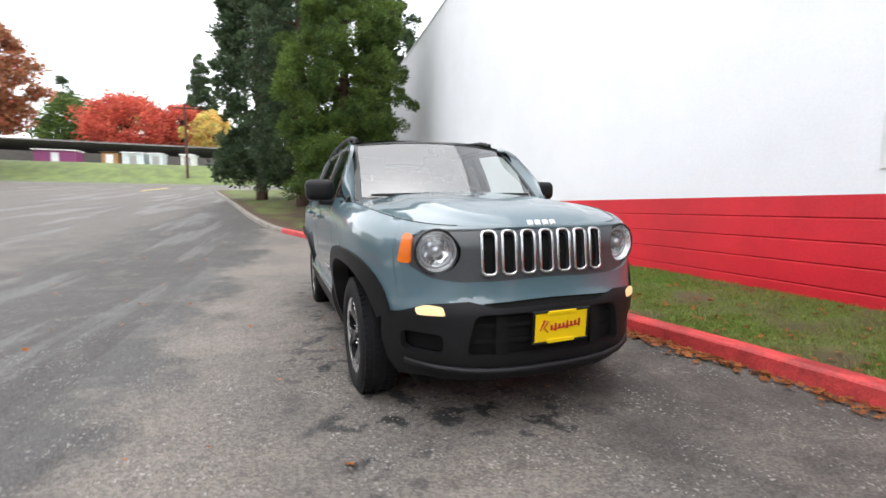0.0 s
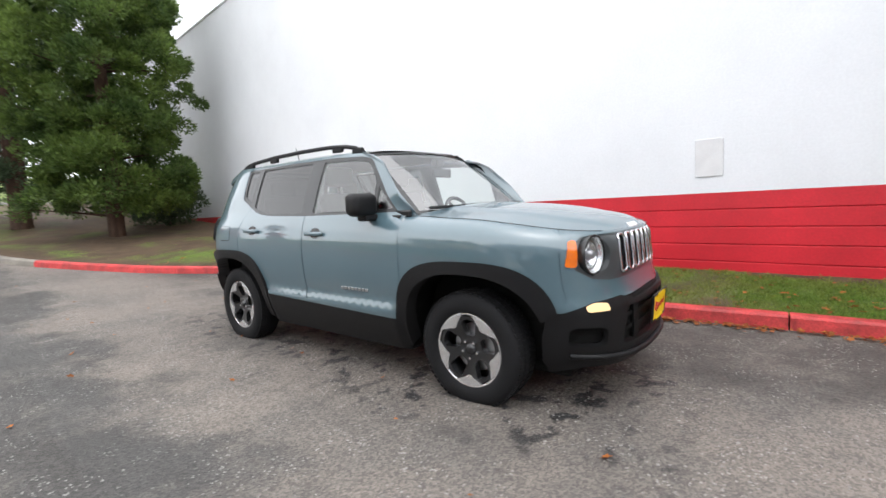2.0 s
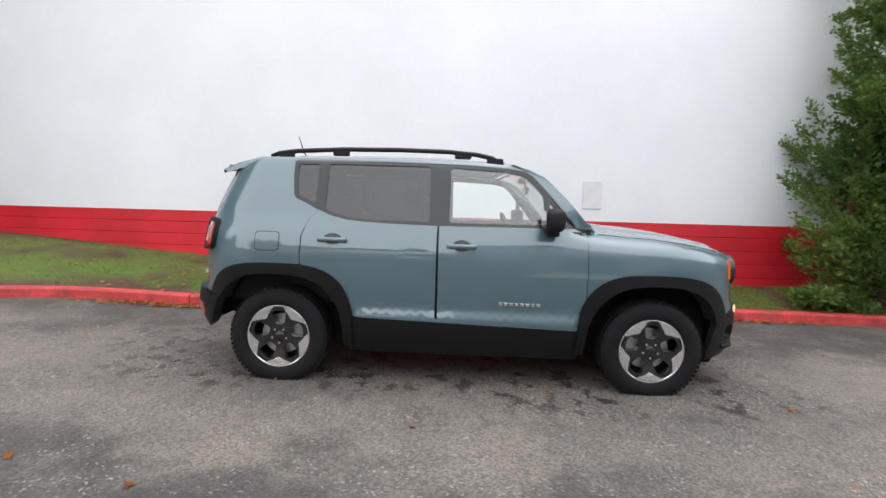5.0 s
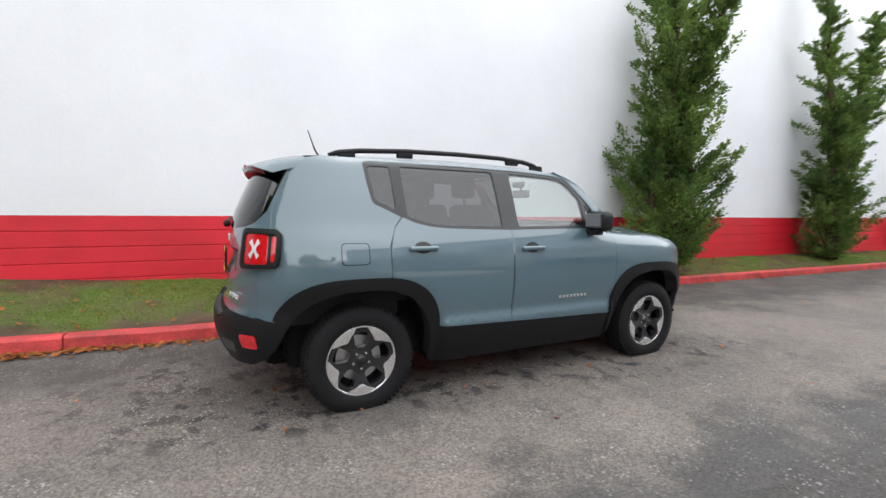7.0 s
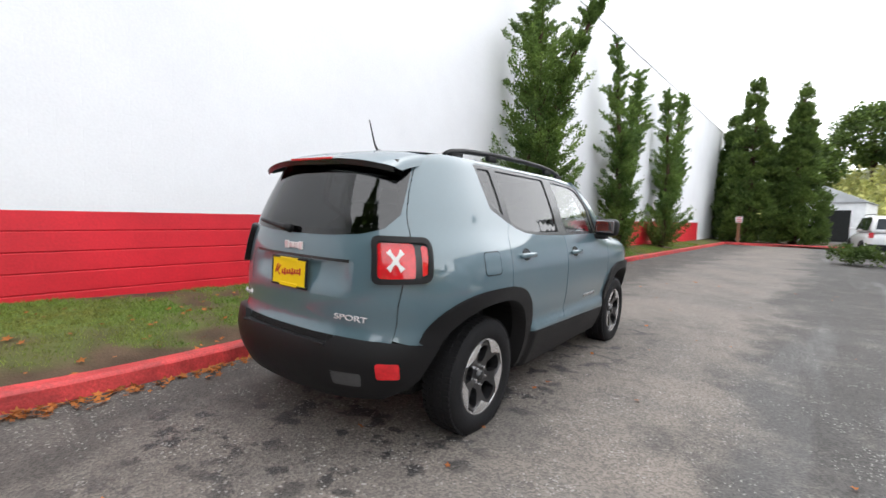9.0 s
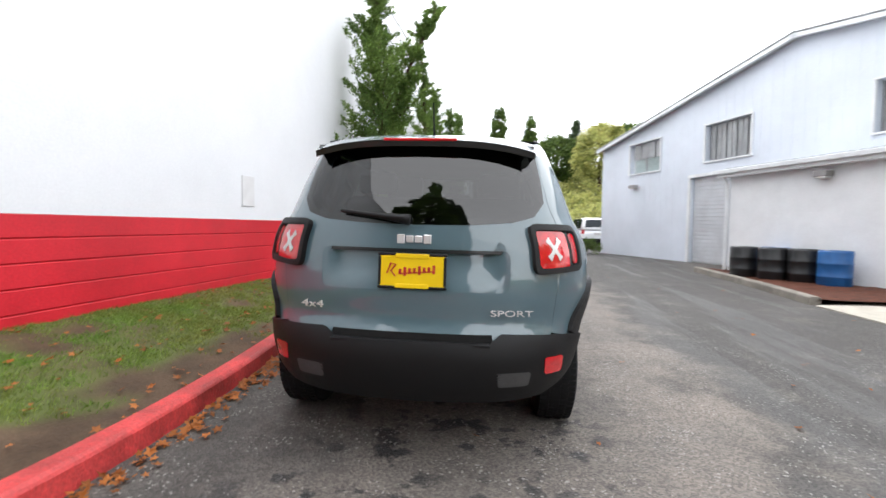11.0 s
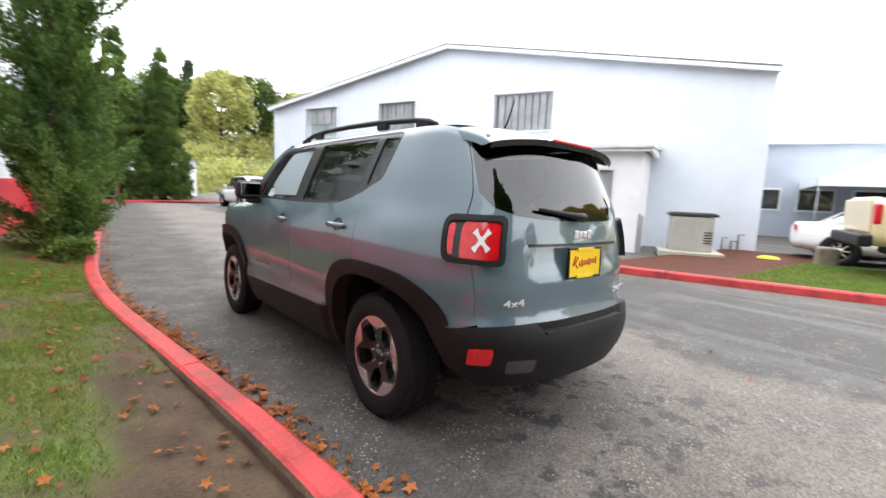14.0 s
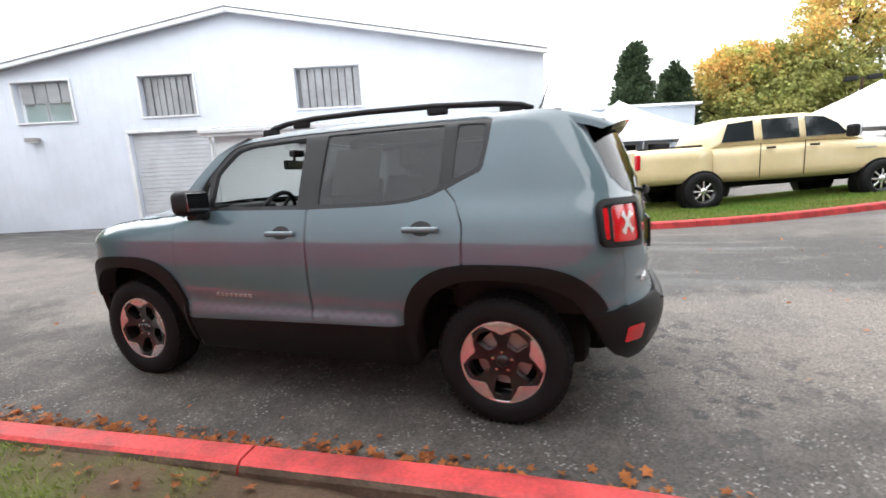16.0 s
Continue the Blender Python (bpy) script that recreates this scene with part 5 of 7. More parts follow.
panel("handle_strip", skin_rear, [YR(-0.40, 1.0), YR(-0.40, 1.018), YR(0.40, 1.018), YR(0.40, 1.0)], DARK_TRIM, gate, hint=RH, off=-0.004, thick=0.02)
pr = skin_rear(0, 0.915)
number_plate("rear_plate", gate, pose(pr.x - 0.012, 0, 0.912, 0, 0, 180) @ pose(0, 0, 0, 0, -2, 0))
for i in range(4):
    p = skin_rear(0, 1.06)
    part("badge", box(0.01, 0.036, 0.032 + 0.012 * (i % 3 == 0), p.x - 0.005, 0.062 - 0.042 * i, 1.06, bevel=0.003, seg=1), BRIGHT, gate)


def lettering(txt, size, m, parent, material):
    cu = bpy.data.curves.new("lettering", "FONT")
    cu.body, cu.size, cu.extrude, cu.align_x = txt, size, 0.002, "CENTER"
    tmp = new("tmp", cu)
    me = bpy.data.meshes.new_from_object(tmp)
    bpy.data.objects.remove(tmp)
    me.materials.clear()
    me.materials.append(material)
    ob = new("lettering", me)
    ob.parent = parent
    ob.matrix_local = m
    ob["label"] = "raised silver letters " + txt
    return ob


p = skin_rear(*YR(0.50, 0.735))
lettering("4x4", 0.062, Matrix.Translation((p.x - 0.012, 0.50, 0.715)) @ pose(0, 0, 0, 90, 0, -90 - 12) @ Matrix.Diagonal((1.35, 0.8, 1.6, 1)), gate, BRIGHT)
p = skin_rear(*YR(-0.47, 0.725))
lettering("SPORT", 0.05, Matrix.Translation((p.x - 0.02, -0.465, 0.715)) @ pose(0, 0, 0, 90, 0, -90 + 12) @ Matrix.Diagonal((1.35, 0.8, 1.6, 1)), gate, BRIGHT)
wp = [skin_rear(*YR(0.02 + 0.34 * i / 8, 1.15 + 0.035 * i / 8)) + Vector((-0.03, 0, 0.0)) for i in range(9)]
rw = part("rear_wiper", tube([tuple(v) for v in wp], [0.026, 0.022, 0.018, 0.015, 0.013, 0.012, 0.011, 0.01, 0.008], 8), CLAD, gate, "black rear wiper", smooth=True)
# bumper
rb_x = [(-1.70, 0.60), (-1.735, 0.53), (-1.765, 0.45), (-1.80, 0.40)]
rt = [(0.0, 0.588), (0.36, 0.59), (0.41, 0.628), (0.62, 0.622)]
rb_l = [(0.0, 0.325), (0.4, 0.33), (0.6, 0.345)]
right = [(q_rear(-y, z), z) for y, z in rb_l] + [(-(s_of_x(x, z) - SR), z) for x, z in reversed(rb_x)] + [(q_rear(-y, z), z) for y, z in reversed(rt)]
loopr = right + [(-a, b) for a, b in reversed(right)][1:-1]
rbump = panel("rear_bumper", skin_rear, loopr, CLAD, car, hint=RH, off=0.036, thick=0.07, step=0.04, label="black rear bumper")
panel("step_recess", skin_rear, [YR(-0.385, 0.575), YR(-0.375, 0.63), YR(0.375, 0.63), YR(0.385, 0.575)], MESH_BLACK, rbump, hint=RH, off=0.004, thick=0.01)
part("step_top", box(0.07, 0.74, 0.012, tail_x(0.6) + 0.01, 0, 0.592, bevel=0.004), CLAD, rbump)
for sd in (-1, 1):
    rf = rounded([(sd * 0.605, 0.456), (sd * 0.605, 0.53), (sd * 0.69, 0.53), (sd * 0.685, 0.456)][::sd], 0.012)
    panel("reflector", skin_rear, [YR(y, z) for y, z in rf], RED_LENS, rbump, hint=RH, off=0.041, thick=0.008, step=0.025, label="red bumper reflector")
    gv = rounded([(sd * 0.40, 0.41), (sd * 0.40, 0.475), (sd * 0.545, 0.475), (sd * 0.535, 0.41)][::sd], 0.015)
    panel("bumper_grid", skin_rear, [YR(y, z) for y, z in gv], GRID_GREY, rbump, hint=RH, off=0.038, thick=0.004, step=0.03)
    for k in range(4):
        pa, pb = skin_rear(*YR(sd * 0.405, 0.42 + 0.015 * k)), skin_rear(*YR(sd * 0.535, 0.42 + 0.015 * k))
        part("grid_bar", tube([tuple(pa + Vector((-0.04, 0, 0))), tuple(pb + Vector((-0.04, 0, 0)))], 0.003, 5), CLAD, rbump)

# ---- underbody and cabin ----
part("underbody", box(3.5, 1.22, 0.30, 0.05, 0, 0.40, bevel=0.06), MESH_BLACK, car, "dark underbody")
part("floor_pan", box(1.56, 1.52, 0.33, 0.0, 0, 0.385, bevel=0.03), MESH_BLACK, car)
part("axle_beam", tube([(-1.285, -0.7, 0.3), (-1.285, 0.7, 0.3)], 0.06, 10), MESH_BLACK, car, "black rear axle beam")
part("silencer", box(0.3, 0.75, 0.17, -1.66, -0.05, 0.31, bevel=0.06), MESH_BLACK, car, "dark exhaust silencer")
part("front_shield", box(0.8, 1.25, 0.08, 1.42, 0, 0.24, bevel=0.03), MESH_BLACK, car)
part("engine_block", box(1.05, 1.2, 0.55, 1.33, 0, 0.72, bevel=0.05), MESH_BLACK, car)
part("boot_floor", box(0.95, 1.2, 0.32, -1.42, 0, 0.68, bevel=0.05), CABIN, car)
for sd in (-1, 1):
    for cx in (-WB, WB):
        ln = bmesh.new()
        prof = arch(cx, R_OPEN + 0.012, AXZ, 168 if cx < 0 else 180, 4, 24, power=2.6)
        a = [ln.verts.new((x, sd * (S(s_of_x(x, z), z).y - 0.03), z)) for x, z in prof]
        b = [ln.verts.new((x, sd * 0.56, z)) for x, z in prof]
        for i in range(len(prof) - 1):
            ln.faces.new((a[i], a[i + 1], b[i + 1], b[i]))
        ln.faces.new(b)
        part("wheel_liner", ln, MESH_BLACK, car)
    part("door_trim", box(1.52, 0.03, 0.60, 0.02, sd * 0.80, 0.83, bevel=0.01), CABIN, car)
part("headliner", box(1.75, 1.10, 0.02, -0.62, 0, 1.59, bevel=0.008), CABIN_PALE, car)
dash = part("dashboard", box(0.55, 1.40, 0.22, 0.78, 0, 1.02, bevel=0.07, seg=3), CABIN, car, "dark dashboard", smooth=True)
part("instrument_hood", box(0.16, 0.34, 0.08, 0.62, 0.36, 1.13, bevel=0.035, seg=3), CABIN, dash, smooth=True)
ringp = [(0, 0.185 * math.cos(2 * math.pi * i / 28), 0.185 * math.sin(2 * math.pi * i / 28)) for i in range(28)]
sw = part("steering_wheel", tube(ringp, 0.016, 8, closed=True), CABIN, car, "dark steering wheel", smooth=True)
sw.matrix_local = pose(0.42, 0.36, 1.06, 0, -24, 0)
part("wheel_hub", box(0.05, 0.13, 0.11, 0.01, 0, 0, bevel=0.02), CABIN, sw)
for a in (90, 210, 330):
    part("wheel_spoke", tube([(0, 0, 0), (0, 0.18 * math.cos(radians(a - 90)), 0.18 * math.sin(radians(a - 90)))], 0.014, 6), CABIN, sw)


def seat(x, y, w):
    st = part("seat", box(0.50, w, 0.16, 0, 0, 0, bevel=0.05, seg=3), CABIN, car, "dark cloth seat", smooth=True)
    st.location = (x, y, 0.72)
    bk = part("backrest", box(0.13, w, 0.56, 0, 0, 0, bevel=0.05, seg=3), CABIN, st, smooth=True)
    bk.matrix_local = pose(-0.27, 0, 0.32, 0, -14, 0)
    return st


for y in (-0.36, 0.36):
    st = seat(0.05, y, 0.50)
    part("headrest", box(0.09, 0.27, 0.17, -0.38, 0, 0.73, bevel=0.035, seg=3), CABIN, st, smooth=True)
    part("headrest_post", tube([(-0.36, 0, 0.55), (-0.375, 0, 0.68)], 0.012, 6), SATIN, st)
st = seat(-0.75, 0, 1.25)
for y in (-0.4, 0.4):
    part("headrest", box(0.08, 0.26, 0.14, -0.38, y, 0.68, bevel=0.035, seg=3), CABIN, st, smooth=True)
rm = part("inside_mirror", box(0.03, 0.24, 0.07, 0.5, 0.0, 1.43, bevel=0.012), DARK_TRIM, car, "inside mirror")
part("mirror_stalk", tube([(0.5, 0, 1.44), (0.5, 0, 1.49), (0.52, 0, 1.505)], 0.012, 6), DARK_TRIM, rm)

# ---- wheels: the axle runs along z, the outer face is up ----
def wheel(parent, m):
    tyre_prof = [(0.215, 0.085), (0.225, 0.098), (0.262, 0.108), (0.305, 0.104), (0.328, 0.09), (0.338, 0.07), (0.342, 0.04), (0.3425, 0.038), (0.3425, 0.0), (0.342, -0.04), (0.338, -0.07), (0.325, -0.095), (0.26, -0.105), (0.215, -0.09)]
    wh = part("wheel", lathe(tyre_prof, 56), RUBBER, parent, "black tyre on a two-tone alloy rim", smooth=True)
    wh.matrix_local = m
    rim = part("rim", lathe([(0.222, -0.08), (0.20, -0.07), (0.195, 0.03), (0.203, 0.075), (0.214, 0.088), (0.220, 0.092), (0.224, 0.086)], 56), RIM_DARK, wh, "dark grey five-spoke rim", smooth=True)
    part("back_plate", lathe([(0.0, -0.01), (0.15, -0.01), (0.197, -0.02)], 32), MESH_BLACK, wh)
    part("brake_disc", lathe([(0.06, 0.0), (0.06, 0.012), (0.145, 0.012), (0.145, 0.0)], 32), SATIN, wh)
    # dark face with five rounded windows
    pts, edges = [], []
    def ring(loop):
        k = len(pts)
        pts.extend(loop)
        edges.extend((k + i, k + (i + 1) % len(loop)) for i in range(len(loop)))
    ring([(0.2 * math.cos(2 * math.pi * i / 60), 0.2 * math.sin(2 * math.pi * i / 60)) for i in range(60)])
    wins = []
    for k in range(5):
        a = 2 * math.pi * k / 5 + math.pi / 2
        loop = [(0.078, -0.020), (0.092, -0.036), (0.125, -0.043), (0.165, -0.052), (0.178, -0.03), (0.183, 0), (0.178, 0.03), (0.165, 0.052), (0.125, 0.043), (0.092, 0.036), (0.078, 0.020)]
        loop = rounded(loop, 0.012, 2)
        loop = [(x * math.cos(a) - y * math.sin(a), x * math.sin(a) + y * math.cos(a)) for x, y in loop]
        wins.append(loop)
        ring(loop)
    for r in (0.06, 0.1, 0.15):
        for i in range(30):
            q = (r * math.cos(2 * math.pi * i / 30), r * math.sin(2 * math.pi * i / 30))
            if not any(inside(q, w_) for w_ in wins):
                pts.append(q)
    vo, _, fo, _, _, _ = geometry.delaunay_2d_cdt([Vector(q) for q in pts], edges, [], 0, 1e-6)
    bm = bmesh.new()
    hz_ = lambda q: 0.062 + 0.026 * ease(0.05, 0.2, q.length)
    bv = [bm.verts.new((q.x, q.y, hz_(q))) for q in vo]
    for f_ in fo:
        c = (sum(vo[i].x for i in f_) / 3, sum(vo[i].y for i in f_) / 3)
        if math.hypot(*c) < 0.2 and not any(inside(c, w_) for w_ in wins):
            try:
                bm.faces.new([bv[i] for i in f_])
            except ValueError:
                pass
    bmesh.ops.recalc_face_normals(bm, faces=bm.faces[:])
    g = bmesh.ops.extrude_edge_only(bm, edges=[e for e in bm.edges if e.is_boundary])
    bmesh.ops.translate(bm, vec=(0, 0, -0.045), verts=[e for e in g["geom"] if isinstance(e, bmesh.types.BMVert)])
    part("wheel_face", bm, RIM_DARK, rim, "dark wheel face with five windows")
    for k in range(5):
        a = 2 * math.pi * k / 5 + math.pi / 2 + math.pi / 5
        rot = Matrix.Rotation(a, 4, "Z")
        out = [(r * math.cos(radians(d)), r * math.sin(radians(d))) for r, d in ((0.150, -3), (0.168, -11), (0.19, -20.5), (0.209, -26), (0.211, -13), (0.212, 0), (0.211, 13), (0.209, 26), (0.19, 20.5), (0.168, 11), (0.150, 3))]
        bm = prism(out, 0.004, Matrix.Translation((0, 0, 0.0645)))
        for v in bm.verts:
            v.co.z += 0.026 * ease(0.05, 0.2, v.co.xy.length)
        bmesh.ops.transform(bm, matrix=rot, verts=bm.verts)
        part("spoke_face", bm, RIM_SILVER, rim, "machined silver spoke tip")
        part("lug_nut", lathe([(0.0, 0.014), (0.008, 0.013), (0.010, 0.0)], 8), CHROME, rim).matrix_local = rot @ pose(0.052, 0, 0.066)
    part("rim_lip", lathe([(0.209, 0.088), (0.216, 0.094), (0.222, 0.09)], 56), RIM_SILVER, rim, "bright rim lip", smooth=True)
    part("hub_cap", lathe([(0.0, 0.086), (0.022, 0.085), (0.03, 0.078), (0.034, 0.06), (0.045, 0.06)], 24), RIM_DARK, rim, smooth=True)
    # raised tread and shoulder blocks
    bm = bmesh.new()
    for k in range(64):
        for zc, w in ((0.072, 0.035), (0.028, 0.03), (-0.028, 0.03), (-0.072, 0.035)):
            mm = Matrix.Rotation(2 * math.pi * (k + (0.5 if abs(zc) < 0.05 else 0)) / 64, 4, "Z") @ Matrix.Translation((0.341 if abs(zc) < 0.05 else 0.336, 0, zc))
            b = bmesh.ops.create_cube(bm, size=1, matrix=mm @ Matrix.Diagonal((0.012, 0.024, w, 1)))
    t = part("tread", bm, RUBBER, wh)
    t["kind"] = "stuff"
    return wh


for cx in (WB, -WB):
    for sd in (-1, 1):
        wheel(car, pose(cx, sd * 0.745, AXZ, -90 * sd, 0, 0))


# ---- other vehicles ----
def loft(stations, n=28, power=4.5, tuck=0.0):
    """A rounded body from stations (x, low z, high z, half width); tuck narrows it towards the top."""
    bm = bmesh.new()
    rings = []
    for x, z0, z1, w in stations:
        ring = []
        for k in range(n):
            a = 2 * math.pi * (k + 0.5) / n
            c, s_ = math.cos(a), math.sin(a)
            m = (abs(c) ** power + abs(s_) ** power) ** (-1 / power)
            t = (s_ * m + 1) / 2
            ring.append(bm.verts.new((x, w * c * m * (1 - tuck * t), z0 + (z1 - z0) * t)))
        rings.append(ring)
    for a, b in zip(rings, rings[1:]):
        for k in range(n):
            bm.faces.new((a[k], a[(k + 1) % n], b[(k + 1) % n], b[k]))
    bm.faces.new(rings[0])
    bm.faces.new(rings[-1][::-1])
    bmesh.ops.recalc_face_normals(bm, faces=bm.faces[:])
    return bm


def far_wheel(parent, m, r, w, label="tyre on a bright alloy rim"):
    wh = part("wheel", lathe([(r * 0.62, w * 0.42), (r * 0.72, w * 0.5), (r * 0.93, w * 0.47), (r, w * 0.3), (r, -w * 0.3), (r * 0.93, -w * 0.48), (r * 0.6, -w * 0.5)], 32), RUBBER, parent, label, smooth=True)
    wh.matrix_local = m
    part("rim", lathe([(r * 0.64, w * 0.45), (r * 0.58, w * 0.38), (r * 0.55, w * 0.1), (r * 0.2, w * 0.16), (0, w * 0.2)], 28), RIM_DARK, wh, smooth=True)
    for k in range(8):
        part("spoke", box(r * 0.42, r * 0.11, 0.02, 0, 0, 0, bevel=0.006, seg=1), RIM_SILVER, wh).matrix_local = Matrix.Rotation(2 * math.pi * k / 8, 4, "Z") @ pose(r * 0.34, 0, w * 0.3)
    part("hub", lathe([(r * 0.2, w * 0.2), (r * 0.18, w * 0.42), (0, w * 0.44)], 16), RIM_SILVER, wh, smooth=True)
    return wh


def quad_panel(name, pts, material, parent, thick=0.012, label=""):
    """A flat pane with a little thickness from its corner points."""
    bm = bmesh.new()
    v = [bm.verts.new(p) for p in pts]
    f = bm.faces.new(v)
    bm.normal_update()
    nn = f.normal.copy()
    g = bmesh.ops.extrude_face_region(bm, geom=[f])
    bmesh.ops.translate(bm, vec=nn * thick, verts=[e for e in g["geom"] if isinstance(e, bmesh.types.BMVert)])
    bmesh.ops.recalc_face_normals(bm, faces=bm.faces[:])
    return part(name, bm, material, parent, label)


FAR_GLASS = surf("dark_vehicle_glass", (0.02, 0.025, 0.028), 0.06, var=0.05, coat=0.5)


def arches(parent, xs, r, w):
    for x in xs:
        for sd in (-1, 1):
            part("wheel_well", lathe([(0.0, 0.012), (r, 0.012), (r, -0.25)], 28), MESH_BLACK, parent).matrix_local = pose(x, sd * w, r * 0.82, -90 * sd, 0, 0)


def passenger_car(name, m, paint, label, L=4.7, W=1.82, H=1.45, sedan=True, tyre=0.33):
    c = thing(name, m, label, "car", "parked cars")
    h = L / 2
    belt = 0.92 if sedan else 1.02
    part("body", loft([(-h, 0.42, 0.78, W * 0.40), (-h + 0.08, 0.3, belt * 0.98, W * 0.46), (-h + 0.7, 0.24, belt + 0.02, W * 0.5), (0, 0.22, belt, W * 0.5), (h - 1.25, 0.24, belt - 0.03, W * 0.5), (h - 0.5, 0.27, belt - 0.15, W * 0.485), (h - 0.1, 0.3, 0.66, W * 0.43), (h, 0.36, 0.58, W * 0.36)], tuck=0.06), paint, c, smooth=True)
    if sedan:
        st = [(-h + 0.55, belt - 0.04, belt + 0.02, W * 0.42), (-h + 1.25, belt - 0.05, H - 0.06, W * 0.45), (-0.3, belt - 0.05, H, W * 0.46), (0.35, belt - 0.05, H - 0.04, W * 0.46), (h - 1.1, belt - 0.06, belt + 0.0, W * 0.44)]
        side = [(-h + 0.95, belt + 0.06), (-h + 1.35, H - 0.12), (-0.1, H - 0.09), (0.35, H - 0.13), (h - 1.4, belt + 0.06)]
    else:
        st = [(-h + 0.05, belt - 0.04, belt + 0.1, W * 0.43), (-h + 0.22, belt - 0.05, H - 0.05, W * 0.45), (-0.8, belt - 0.05, H, W * 0.46), (0.3, belt - 0.05, H - 0.03, W * 0.46), (h - 1.25, belt - 0.06, belt + 0.02, W * 0.45)]
        side = [(-h + 0.38, belt + 0.08), (-h + 0.42, H - 0.14), (-0.3, H - 0.1), (0.28, H - 0.13), (h - 1.55, belt + 0.08)]
    part("cabin", loft(st, tuck=0.2), paint, c, smooth=True)
    for sd in (-1, 1):
        def yy(z):
            return sd * (W * 0.46 * (1 - 0.2 * (z - belt + 0.05) / (H - belt + 0.05)) * 1.0 + 0.004)
        cuts = [0.0, 0.36, 0.7, 1.0] if not sedan else [0.0, 0.48, 1.0]
        x0, x1 = side[0][0], side[-1][0]

        def top_at(x):
            return spline([(p[0], p[1]) for p in side], x)
        for a, b in zip(cuts, cuts[1:]):
            xa, xb = x0 + (x1 - x0) * a + 0.03, x0 + (x1 - x0) * b - 0.03
            z0 = belt + 0.06
            xs_ = [xa + (xb - xa) * i / 4 for i in range(5)]
            pts = [(xa, yy(z0), z0), (xb, yy(z0), z0)] + [(x, yy(max(z0 + 0.01, top_at(x))), max(z0 + 0.01, top_at(x))) for x in reversed(xs_)]
            quad_panel("window", pts if sd > 0 else pts[::-1], FAR_GLASS, c, 0.006, "dark side window")
        part("tail_lamp", box(0.06, 0.16, 0.2 if not sedan else 0.12, -h + 0.06, sd * W * 0.42, belt - 0.12, bevel=0.02), RED_LENS, c, "red tail lamp")
        part("headlamp", box(0.12, 0.22, 0.12, h - 0.16, sd * W * 0.36, 0.68, bevel=0.03), LENS, c)
        part("mirror", box(0.1, 0.16, 0.12, h - 1.55, sd * (W * 0.5 + 0.04), belt + 0.1, bevel=0.03), paint, c)
    rz0 = belt + 0.08
    if sedan:
        quad_panel("rear_window", [(-h + 0.66, -W * 0.34, rz0), (-h + 0.66, W * 0.34, rz0), (-h + 1.17, W * 0.3, H - 0.1), (-h + 1.17, -W * 0.3, H - 0.1)], FAR_GLASS, c, 0.02)
    else:
        quad_panel("rear_window", [(-h + 0.075, -W * 0.36, rz0 + 0.03), (-h + 0.075, W * 0.36, rz0 + 0.03), (-h + 0.2, W * 0.32, H - 0.14), (-h + 0.2, -W * 0.32, H - 0.14)], FAR_GLASS, c, -0.02, "dark rear window")
        part("bumper", box(0.18, W * 0.94, 0.3, -h + 0.06, 0, 0.42, bevel=0.06), CLAD, c, "black rear bumper")
        for sd in (-1, 1):
            part("roof_rail", tube([(-h + 0.5, sd * W * 0.34, H + 0.0), (-h + 0.6, sd * W * 0.34, H + 0.04), (0.2, sd * W * 0.34, H + 0.04), (0.3, sd * W * 0.34, H)], 0.015, 6), CLAD, c)
    part("rear_plate", box(0.02, 0.32, 0.14, -h - 0.005, 0, 0.66 if sedan else 0.8, bevel=0.004), WHITE_LENS, c)
    part("windscreen", box(0.01, W * 0.72, 0.5, h - 1.32, 0, belt + 0.2, m=Matrix.Rotation(radians(-55), 4, "Y")), FAR_GLASS, c)
    arches(c, (-h + 0.85, h - 0.9), tyre * 1.14, W * 0.485)
    for x in (-h + 0.85, h - 0.9):
        for sd in (-1, 1):
            far_wheel(c, pose(x, sd * (W * 0.5 - 0.05), tyre, -90 * sd, 0, 0), tyre, 0.21)
    return c


WHITE_PAINT = surf("white_car_paint", (0.78, 0.79, 0.80), 0.3, var=0.03, coat=0.8)
DARK_PAINT = surf("black_car_paint", (0.025, 0.026, 0.03), 0.25, var=0.1, coat=0.8)
CREAM = surf("cream_truck_paint", (0.68, 0.56, 0.32), 0.35, var=0.04, coat=0.8)
passenger_car("suv", pose(-2.75, -18.3, 0, 0, 0, -84.0), WHITE_PAINT, "white boxy SUV parked on the lot, seen from behind", 4.4, 1.78, 1.68, sedan=False, tyre=0.34)
passenger_car("sedan", pose(-10.55, 6.4, 0.02, 0, 0, 106), WHITE_PAINT, "white sedan parked behind the grass island", 4.8, 1.84, 1.46)
passenger_car("sedan", pose(-12.9, 6.3, 0.02, 0, 0, 106), DARK_PAINT, "black sedan parked beside the white sedan", 4.7, 1.82, 1.45)
passenger_car("sedan", pose(-5.6, -31, 0, 0, 0, -60), DARK_PAINT, "black sedan parked far down the lot", 4.6, 1.8, 1.44)
passenger_car("sedan", pose(-8.2, -32, 0, 0, 0, -60), surf("grey_car_paint", (0.12, 0.12, 0.13), 0.3, coat=0.8), "dark grey sedan parked far down the lot", 4.6, 1.8, 1.44)


